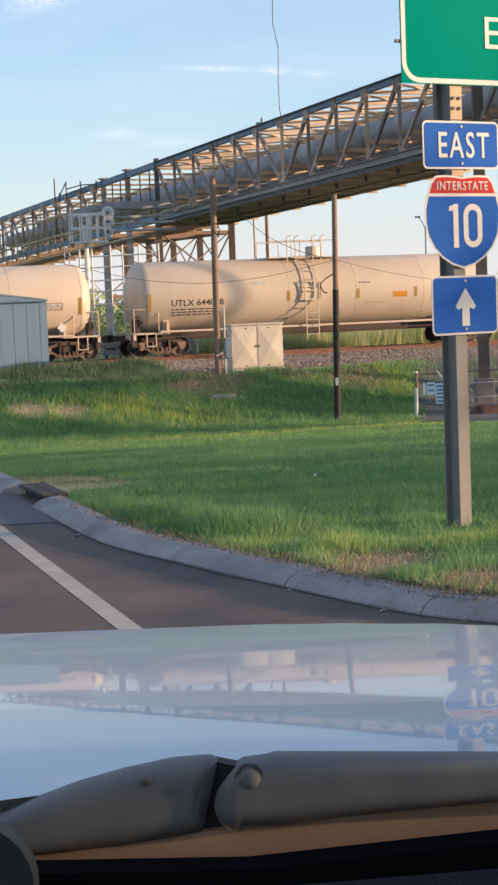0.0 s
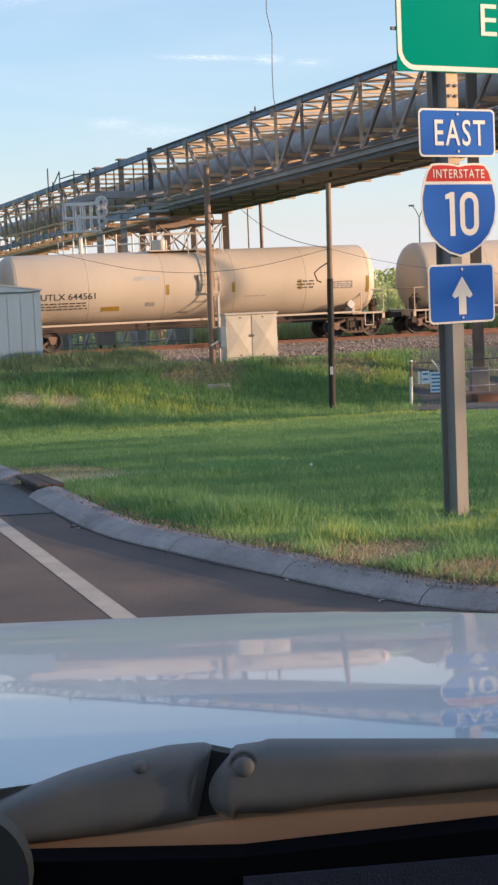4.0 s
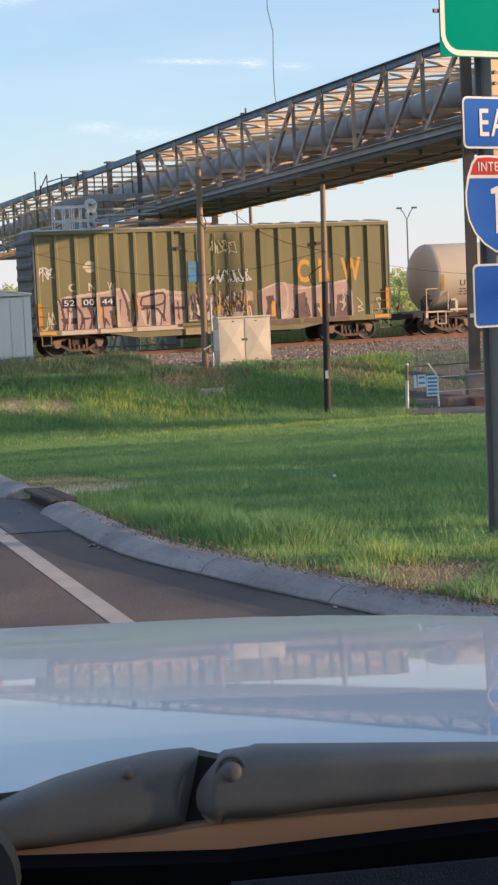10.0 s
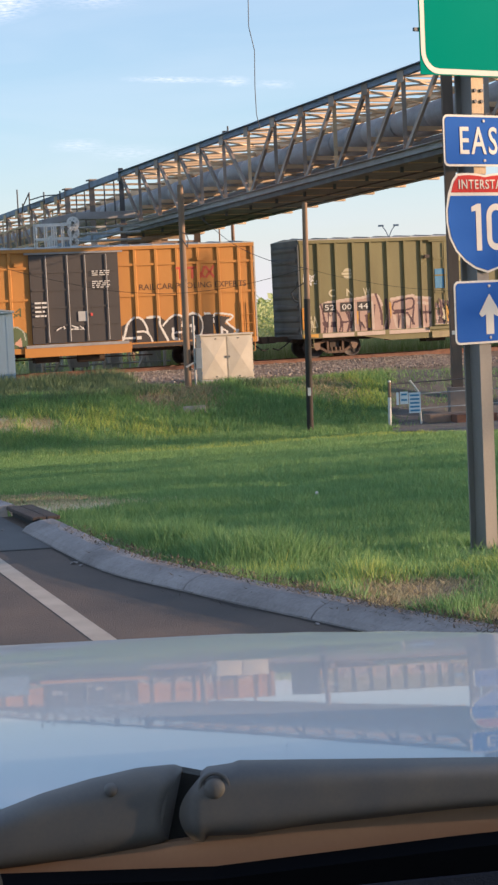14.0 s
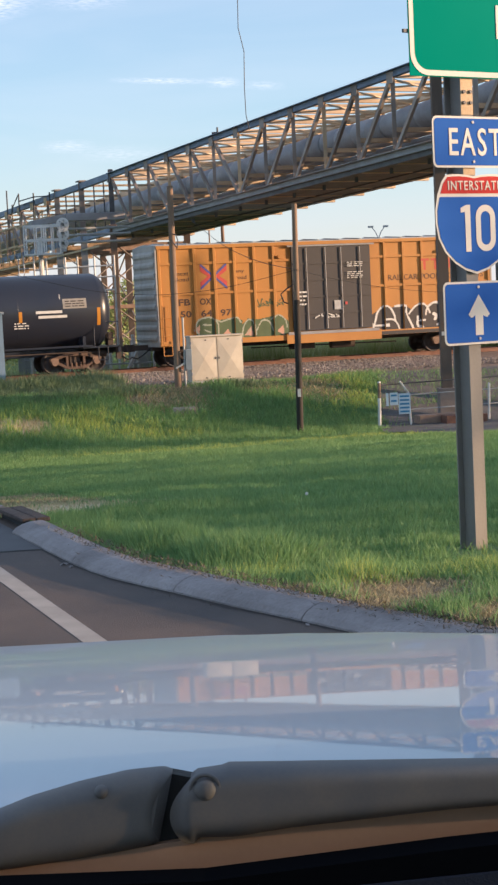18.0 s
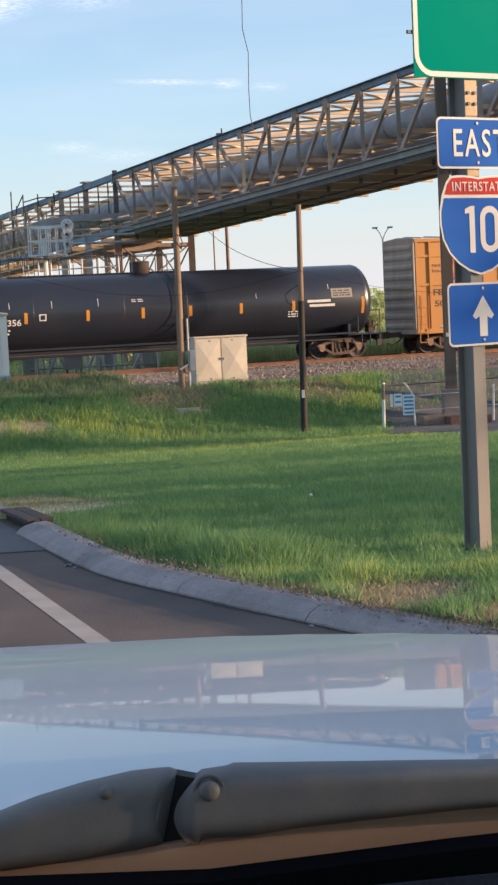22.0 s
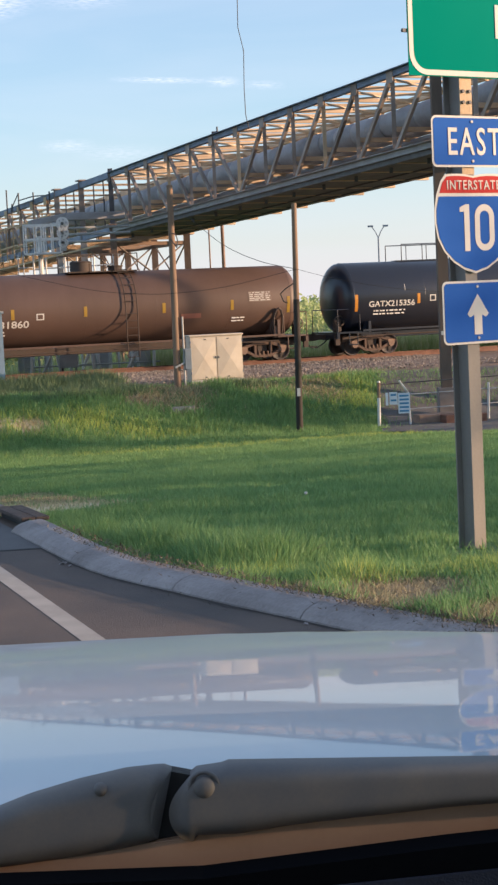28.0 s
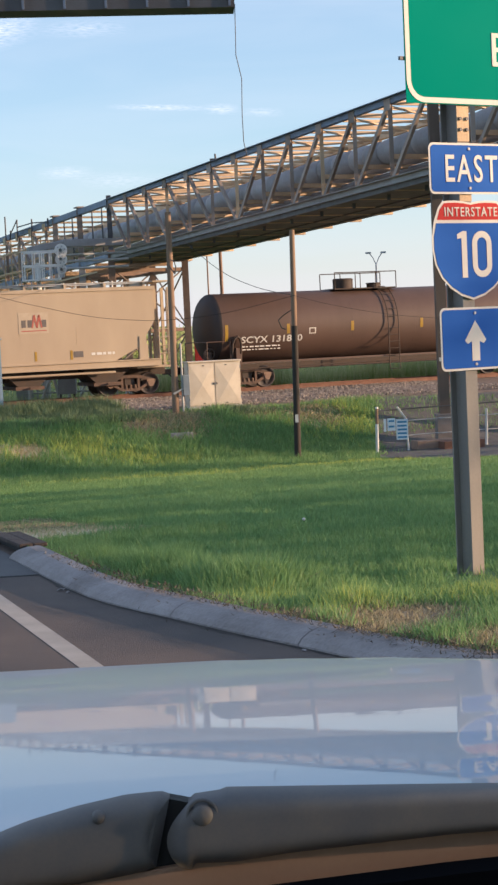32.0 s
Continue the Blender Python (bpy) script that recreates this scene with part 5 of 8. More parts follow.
def build_grass():
    rng = np.random.default_rng(3)
    n = 980000
    u = rng.uniform(0, 1, n)
    y = 6.8 * (60.5 / 6.8) ** (u ** 0.92)
    half = 0.185 * y + 1.6
    x = rng.uniform(-1, 1, n) * half + 0.2
    ky = np.interp(x, [k[0] for k in KERB], [k[1] for k in KERB])
    slope = np.interp(x + 0.05, [k[0] for k in KERB], [k[1] for k in KERB]) - np.interp(x - 0.05, [k[0] for k in KERB], [k[1] for k in KERB])
    keep = y > ky + (0.205 + 0.03 * np.sin(x * 9) + 0.02 * np.sin(x * 23) + np.abs(rng.normal(0, 0.02, n))) * np.hypot(1, slope / 0.1)
    keep &= ~((np.hypot((x + 1.9) / 1.35, (y - 16.7) / 0.95) + 0.15 * np.sin(x * 8) < 1) & (rng.uniform(0, 1, n) < 0.6))
    nn = x * TN.x + y * TN.y
    keep &= nn < 57.5
    thin = np.clip((nn - 54.0) / 1.6, 0, 1) * np.where(x < -1, 0.75, 1.0)
    keep &= rng.uniform(0, 1, n) > thin
    along, across = (x + 1.57) * -0.342 + (y - 12.43) * 0.94, (x + 1.57) * -0.94 - (y - 12.43) * 0.342
    keep &= ~((along > np.where(across < -0.04, 0.3, 0.1)) & (along < 1.0) & (across > -0.25))
    keep &= ~((x > 1.16) & (x < 1.52) & (y > 10.2) & (y < 10.9) & (rng.uniform(0, 1, n) < 0.9))
    bare = (x + 0.18 * np.sin(y * 3.1) + 0.12 * np.sin(y * 7.3) > np.maximum(5.55 + 0.103 * (y - 53.1), 5.5 + (49.6 - y) / 1.5)) & (x < 13.5)
    keep &= ~(bare & (rng.uniform(0, 1, n) < np.where(nn > 50.5, 0.8, 0.985)))
    x, y, nn = x[keep], y[keep], nn[keep]
    n = len(x)
    c1 = np.array([noise.noise((p * 0.9, q * 0.24, 1.0)) for p, q in zip(x, y)])
    c2 = np.array([noise.noise((p * 3.1, q * 0.95, 4.0)) for p, q in zip(x, y)])
    bank = np.clip((nn - 46) / 4, 0, 1)
    h = 0.052 + 0.03 * (c1 + 0.4) + 0.03 * c2 + 0.0005 * y + bank * (0.10 + 0.12 * np.maximum(0, c1 + 0.2)) - 0.12 * np.clip((nn - 53.5) / 2, 0, 1)
    for px, py, r in ((1.7, 9.3, 0.6), (0.6, 9.5, 0.3), (1.25, 10.5, 0.25), (1.95, 10.2, 0.5), (-0.95, 12.5, 0.55), (-0.6, 11.7, 0.5), (-0.1, 10.8, 0.5)):
        h *= 1 + 0.55 * np.clip(1 - ((x - px) ** 2 + (y - py) ** 2) / r ** 2, 0, 1)
    for px, py, r in ((-1.15, 12.75, 0.5), (-0.8, 12.1, 0.6), (-0.4, 11.4, 0.6), (0.0, 10.6, 0.5)):
        h *= 1 + 0.7 * np.clip(1 - ((x - px) ** 2 + (y - py) ** 2) / r ** 2, 0, 1)
    h = np.clip(h * rng.uniform(0.55, 1.45, n), 0.03, 0.7) + 0.08 * (rng.uniform(0, 1, n) < 0.0015)
    w = (0.0055 + 0.00040 * y) * rng.uniform(0.6, 1.5, n)
    z = np.array([ground_z(p, q) for p, q in zip(x, y)]) - 0.01
    a = rng.uniform(0, 6.28, n)
    lean = rng.normal(0, 0.42, (n, 2))
    dry = np.zeros(n)
    for px, py, r in ((0.85, 9.1, 0.3), (1.2, 8.15, 0.35), (0.2, 9.2, 0.2), (-1.9, 16.6, 0.7), (-1.3, 16.7, 0.7), (-2.5, 16.4, 0.7), (-0.7, 16.6, 0.45), (0.6, 8.6, 0.25), (1.55, 7.8, 0.4), (-5.6, 52.4, 0.7), (-7.0, 52.2, 0.8), (-2.1, 55.3, 0.8), (-1.2, 56, 2.0), (3.8, 57.3, 1.5), (1.8, 57.6, 1.2)):
        dry = np.maximum(dry, 1 - ((x - px) ** 2 + (y - py) ** 2) / r ** 2)
    # thatch behind the drain and a worn patch by the kerb
    side = x / y
    far_edge = 20.0 - 49 * (side + 0.063) + 0.5 * np.sin(x * 5)
    thatch = 1.15 * np.clip((far_edge - 1.4 - y) / 0.8, 0, 1) * np.clip((y - 15.6) / 0.7, 0, 1) * np.clip((-0.055 - side) / 0.03, 0, 1)
    worn = np.clip(1.4 - np.hypot((x - 0.78) / 1.1, (y - 8.95) / 1.5) / 0.3 + 0.5 * c2, 0, 1)
    dry = np.maximum(dry, 0.8 * np.maximum(thatch, worn))
    h = h * (1 - np.maximum(0.2 * thatch, 0.45 * worn))
    # sunlight painted as yellow blades on the bank, in the ditch, in kerb tufts
    yellow = np.zeros(n)
    for px, py, rx, ry, k in ((-4.0, 53.0, 1.5, 1.3, 1.0), (-2.5, 52.7, 1.4, 0.9, 0.9), (-1.0, 52.4, 1.5, 0.8, 0.5), (-6.2, 52.4, 1.6, 1.0, 0.6), (4.7, 57.0, 1.5, 2.2, 0.9), (4.0, 48.6, 5.0, 1.3, 0.95), (-1.0, 47.8, 4.5, 1.0, 0.75), (1.2, 9.6, 0.4, 0.45, 0.8), (0.5, 9.5, 0.35, 0.35, 0.65), (0.1, 9.9, 0.35, 0.3, 0.4), (1.9, 9.5, 0.5, 0.5, 0.7), (1.55, 10.2, 0.4, 0.5, 0.7)):
        yellow = np.maximum(yellow, k * np.clip(1.3 - 1.2 * np.hypot((x - px) / rx, (y - py) / ry) + 0.7 * c2, 0, 1))
    edge = np.exp(-(y - np.interp(x, [k[0] for k in KERB], [k[1] for k in KERB]) - 0.2) / (0.2 + 0.35 * np.clip(x - 0.1, 0, 1)))
    dry = rng.uniform(0, 1, n) < np.clip(dry * 1.2, 0, 0.93) + 0.65 * edge * (y < 16) + 0.02
    sunny = ~dry & (rng.uniform(0, 1, n) < yellow)
    g = ~dry & ~sunny
    blades("lawn_grass", x[g], y[g], z[g], h[g], lean[g], a[g], w[g], M_BLADE, "unmown green grass blades of the lawn", "grass")
    blades("sunlit_grass", x[sunny], y[sunny], z[sunny], h[sunny], lean[sunny], a[sunny], w[sunny], M_BLADE_SUN, "grass coloured as sunlit in patches of the lawn", "grass")
    straw = dry & (((y > 15.6) & (y < 18.2)) | ((y > 51) & (x < -4.5)))
    dry &= ~straw
    blades("straw_thatch", x[straw], y[straw], z[straw], h[straw] * 0.5, lean[straw] * 2.2, a[straw], w[straw], M_STRAW, "pale matted straw on the lawn", "grass")
    h2 = h[dry] * 0.6
    blades("dry_grass", x[dry], y[dry], z[dry], h2, lean[dry] * 1.8, a[dry], w[dry], M_BLADE_DRY, "dry straw-coloured grass among the lawn", "grass")


def seed_head(x, y, h):
    d = thing("dandelion", pose(x, y, ground_z(x, y)), "white dandelion seed head on a thin stem", "flower")
    part("stem", Mesh().tube((0, 0, 0), (0.01, 0, h), 0.002, seg=5), M_BLADE, d)
    part("head", Mesh().lathe([(-0.014, 0.001), (-0.01, 0.01), (0, 0.014), (0.01, 0.01), (0.014, 0.001)], 10, Matrix.Translation((0.01, 0, h + 0.015))), M_WHITE, d)


def build_weeds():
    """Tall uncut weeds in soft clumps along the top of the bank, thinning towards the cabinet."""
    rng = np.random.default_rng(23)
    n = 60000
    x = rng.uniform(-13.0, 2.5, n)
    nn = rng.uniform(53.2, 59.3, n)
    y = (nn - x * TN.x) / TN.y
    clump = np.array([noise.noise((p * 0.55, q * 0.5, 8.0)) for p, q in zip(x, y)])
    fine = np.array([noise.noise((p * 2.1, q * 1.2, 5.0)) for p, q in zip(x, y)])
    reach = np.clip((-1.1 - x) / 2.6, 0, 1)
    worn = np.clip(1.25 - np.hypot((x + 1.9) / 1.1, (nn - 56.8) / 1.7), 0, 1)
    keep = rng.uniform(0, 1, n) < np.clip(0.35 + 0.9 * clump + 0.6 * reach - 1.4 * worn - 1.2 * (1 - reach) * (nn > 55.2), 0, 1)
    x, y, nn, clump, fine, reach = x[keep], y[keep], nn[keep], clump[keep], fine[keep], reach[keep]
    n = len(x)
    top = np.clip((nn - 54.5) / 2.5, 0, 1)
    h = (0.2 + 0.14 * fine + 0.2 * clump + 0.42 * reach * top) * rng.uniform(0.5, 1.15, n)
    h = np.clip(h, 0.06, 0.95)
    z = np.array([ground_z(p, q) for p, q in zip(x, y)]) - 0.02
    blades("bank_weeds", x, y, z, h, rng.normal(0, 0.33, (n, 2)), rng.uniform(0, 6.28, n), rng.uniform(0.02, 0.06, n), M_WEED, "tall dark green weeds along the bank", "weeds")


seed_head(0.55, 14.1, 0.14)


def build_litter():
    """Straw and grit on the kerb and in the gutter."""
    rng = np.random.default_rng(11)
    n = 2800
    u = rng.uniform(0, 1, n) ** 0.8
    kx = -1.5 + 2.9 * u
    ky = np.interp(kx, [k[0] for k in KERB], [k[1] for k in KERB])
    off = np.where(rng.uniform(0, 1, n) < 0.05, rng.uniform(-0.12, 0.2, n), rng.uniform(0.13, 0.34, n) - 0.16 * np.clip(u * 1.5 - 0.6, 0, 1) * rng.uniform(0, 1, n))
    x, y = kx + off * 0.6, ky + off * 0.8
    z = np.where(off < 0.0, 0.004, np.where(off < 0.1, 0.075, 0.09)) + 0.002
    a = rng.uniform(0, 6.28, n)
    h = np.abs(rng.normal(0, 0.012, n)) + 0.004
    lean = rng.normal(0, 1, (n, 2)) * (0.024 / h)[:, None]
    blades("straw_litter", x, y, z, h, lean, a, rng.uniform(0.005, 0.011, n), M_LITTER, "brown straw and leaf litter on the kerb", "litter")


def build_gutter():
    """Silt washed along the foot of the kerb, with scraps caught in it."""
    rng = random.Random(37)
    silt = Mesh()
    n = 150
    for i in range(n + 1):
        x = -1.56 + 3.6 * i / n
        y = kerb_y(x)
        t = Vector((0.02, kerb_y(x + 0.01) - kerb_y(x - 0.01), 0)).normalized()
        out = Vector((t.y, -t.x, 0))
        w = 0.018 + 0.03 * max(0, noise.noise((x * 2.3, 0, 2))) + 0.03 * abs(noise.noise((x * 9, 3, 1))) + rng.uniform(0, 0.008)
        p, q = Vector((x, y, 0.0022)) - out * 0.01, Vector((x, y, 0.0018)) + out * w
        silt.v += [tuple(p), tuple(q)]
    for i in range(n):
        silt.f.append((2 * i, 2 * i + 1, 2 * i + 3, 2 * i + 2))
        silt.s.append(False)
    tagged(part("gutter_silt", silt, mat("dark_silt", (0.032, 0.028, 0.026), (0.07, 0.058, 0.05), 0.95, scale=9, fine=160, bump=0.5)), "dark silt along the foot of the kerb", "dirt", kind="stuff")
    for x, y, w, a in ((-1.17, 10.8, 0.028, 20), (-1.12, 10.7, 0.02, 70), (-1.83, 12.55, 0.018, 10), (0.62, 7.84, 0.02, 40), (0.18, 8.5, 0.016, 120)):
        scrap = Mesh()
        m = pose(x, y, 0.004, 0, 0, a)
        pts = [(-w, -0.4 * w, 0.0), (-0.3 * w, -0.5 * w, 0.5 * w), (0.5 * w, -0.45 * w, 0.1 * w), (w, -0.2 * w, 0.45 * w), (0.8 * w, 0.4 * w, 0.0), (0.0, 0.55 * w, 0.4 * w), (-0.8 * w, 0.4 * w, 0.15 * w)]
        top = m @ Vector((0, 0, 0.55 * w))
        low = m @ Vector((0, 0, -0.002))
        ring = [m @ Vector(p) for p in pts]
        for p, q in zip(ring, ring[1:] + ring[:1]):
            scrap.face((p, q, top))
            scrap.face((q, p, low))
        tagged(part("paper_scrap", scrap, M_KERB), "crumpled pale paper scrap in the gutter", "litter", "gutter scraps")


build_litter()
build_gutter()
build_wires()
build_fence()
build_signal()
build_far()
build_grass()
build_weeds()


# ---- the train ----
TRAVEL = (104.3864, 13.9576, -44.9877, -34.9624, 155.5987, -126.835, 31.7903)


def travelled(t):
    q = t / 32
    return sum(c * q ** (i + 1) for i, c in enumerate(TRAVEL))


CARS, AXLES = [], []
AXLE_GAP, WHEEL_R = 1.78, 0.457


def car_empty(name, s, label, category, group="train cars"):
    m = pose(0, 0, 0, 0, 0, TRACK_TURN)
    m.translation = on_track(s)
    c = thing(name, m, label, category, group)
    CARS.append((c, s))
    return c


def wheel_mesh():
    ms = Mesh()
    for side in (-1, 1):
        y = side * 0.75
        prof = [(0.0, 0.06), (0.0, 0.16), (-0.03, 0.18), (-0.04, 0.34), (0.02, 0.38), (0.04, 0.44), (0.04, 0.457), (-0.07, 0.457), (-0.095, 0.485), (-0.12, 0.485), (-0.12, 0.38), (-0.06, 0.34), (-0.05, 0.16), (-0.1, 0.12), (-0.1, 0.06)]
        turn = Matrix(((0, 1, 0, 0), (side, 0, 0, y), (0, 0, 1, 0), (0, 0, 0, 1)))
        ms.lathe(prof, 20, turn)
        ms.tube((0, y - side * 0.02, 0), (0, y + side * 0.2, 0), 0.085, seg=10)
        for i in range(4):
            a = math.pi / 2 * i
            ms.box(-0.02, 0.02, -0.012, 0.012, 0.18, 0.33, Matrix.Translation((0, y + side * 0.0, 0)) @ Matrix.Rotation(a, 4, "Y"))
    ms.tube((0, -0.9, 0), (0, 0.9, 0), 0.08, seg=10)
    return ms


SHARED = {}


def truck(car, x):
    """A two-axle truck under a car, at x."""
    if not SHARED:
        fr = Mesh()
        top = [(-1.1, 0.56), (-0.75, 0.66), (-0.36, 0.78), (0.36, 0.78), (0.75, 0.66), (1.1, 0.56)]
        low = [(-0.98, 0.5), (-0.66, 0.40), (-0.38, 0.23), (0.38, 0.23), (0.66, 0.40), (0.98, 0.5)]
        for line, h in ((top, 0.13), (low, 0.11)):
            for (xa, za), (xb, zb) in zip(line, line[1:]):
                fr.beam((xa, 0, za), (xb, 0, zb), 0.17, h)
        for c in (-0.36, 0.36):
            fr.box(c - 0.05, c + 0.05, -0.08, 0.08, 0.22, 0.8)
        SHARED["frame"] = fr.data("side_frame", M_FRAME)
        bo = Mesh().box(-0.22, 0.22, -0.95, 0.95, 0.42, 0.72).tube((0, 0, 0.7), (0, 0, 0.86), 0.25, seg=12)
        SHARED["bolster"] = bo.data("bolster", M_UNDER)
        sp = Mesh()
        for k in (-0.2, 0.0, 0.2):
            for r in range(5):
                sp.tube((k, 0, 0.24 + r * 0.04), (k, 0, 0.26 + r * 0.04), 0.085, seg=8)
            sp.tube((k, 0, 0.22), (k, 0, 0.44), 0.06, seg=8)
        SHARED["springs"] = sp.data("springs", M_FRAME)
        SHARED["wheelset"] = wheel_mesh().data("wheelset", M_WHEEL)
        SHARED["bearing"] = Mesh().tube((0, -0.1, 0), (0, 0.1, 0), 0.13, seg=12).box(-0.16, 0.16, -0.08, 0.08, 0.0, 0.19).data("bearing_cap", M_RUST)
    t = part("truck", SHARED["bolster"], None, car)
    t.location = (x, 0, 0)
    for y in (-0.99, 0.99):
        f = part("side_frame", SHARED["frame"], None, t)
        f.location = (0, y, 0)
        g = part("springs", SHARED["springs"], None, t)
        g.location = (0, y * 1.02, 0)
        for a in (-AXLE_GAP / 2, AXLE_GAP / 2):
            b = part("bearing_cap", SHARED["bearing"], None, t)
            b.location = (a, y * 1.02, WHEEL_R)
    for a in (-AXLE_GAP / 2, AXLE_GAP / 2):
        w = part("wheelset", SHARED["wheelset"], None, t)
        w.location = (a, 0, WHEEL_R)
        AXLES.append((w, a))


def coupler(car, x, d):
    part("coupler", Mesh().box(min(x, x + d * 0.75), max(x, x + d * 0.75), -0.11, 0.11, 0.75, 0.98).box(min(x + d * 0.62, x + d * 0.9), max(x + d * 0.62, x + d * 0.9), -0.2, 0.17, 0.72, 1.02), M_UNDER, car)
    part("brake_hose", Mesh().path([(x, -0.5, 0.85), (x + d * 0.3, -0.5, 0.6), (x + d * 0.6, -0.45, 0.42), (x + d * 0.85, -0.4, 0.5)], 0.03), M_RUBBER, car)


def rect_on_side(name, car, x0, x1, z0, z1, y, material, thick=0.006, label=""):
    return part(name, Mesh().box(x0, x1, y - thick, y, z0, z1), material, car, label)


SIDE = pose(0, 0, 0, 90, 0, 0)


def over_ribs(ob, ribs, rib_d, w=0.07):
    """Cut flat paint where posts stand and lay those pieces on the posts' faces."""
    if not ribs:
        return ob
    bm = bmesh.new()
    bm.from_mesh(ob.data)
    lo, hi = min(v.co.x for v in bm.verts), max(v.co.x for v in bm.verts)
    for r in ribs:
        for x in (r - w, r + w):
            if lo < x < hi:
                bmesh.ops.bisect_plane(bm, geom=bm.verts[:] + bm.edges[:] + bm.faces[:], plane_co=(x, 0, 0), plane_no=(1, 0, 0))
    on = [f for f in bm.faces if any(abs(f.calc_center_median().x - r) < w for r in ribs)]
    moved = bmesh.ops.split(bm, geom=on)["geom"]
    for v in moved:
        if isinstance(v, bmesh.types.BMVert):
            v.co.y -= rib_d
    bm.to_mesh(ob.data)
    bm.free()
    return ob


def side_text(name, car, text, x0, x1, z0, z1, y, material, spacing=1.0, ribs=(), rib_d=0.0, bold=0.0):
    """Painted letters on a side; where a post stands they lie on its face."""
    ob = lettering(name, text, x1 - x0, z1 - z0, Matrix.Translation((x0, y, z0)) @ SIDE, material, car, 0.004, spacing, bold)
    return over_ribs(ob, ribs, rib_d)


def on_shell(car, name, x0, x1, a0, a1, r, zc, material, label=""):
    """A thin patch on a tank's shell between two angles (degrees above the side)."""
    ms = Mesh()
    for i in range(4):
        b0, b1 = radians(a0 + (a1 - a0) * i / 4), radians(a0 + (a1 - a0) * (i + 1) / 4)
        q = [(x, -math.cos(b) * (r + 0.008), zc + math.sin(b) * (r + 0.008)) for x, b in ((x0, b0), (x1, b0), (x1, b1), (x0, b1))]
        ms.face(q)
    return part(name, ms, material, car, label)


def shell_text(name, car, text, x0, x1, z0, z1, r, zc, material):
    """Lettering wrapped onto a tank's shell."""
    me = letters(text, x1 - x0, z1 - z0, Matrix.Translation((x0, 0, z0)) @ SIDE, 0.001, bold=0.016 if material is M_STENCIL else 0.004)
    for v in me.vertices:
        dz = v.co.z - zc
        v.co.y = -math.sqrt(max(0.01, r * r - dz * dz)) - 0.008 + v.co.y
    me.materials.clear()
    me.materials.append(material)
    ob = new(name, me)
    ob.parent = car
    return ob


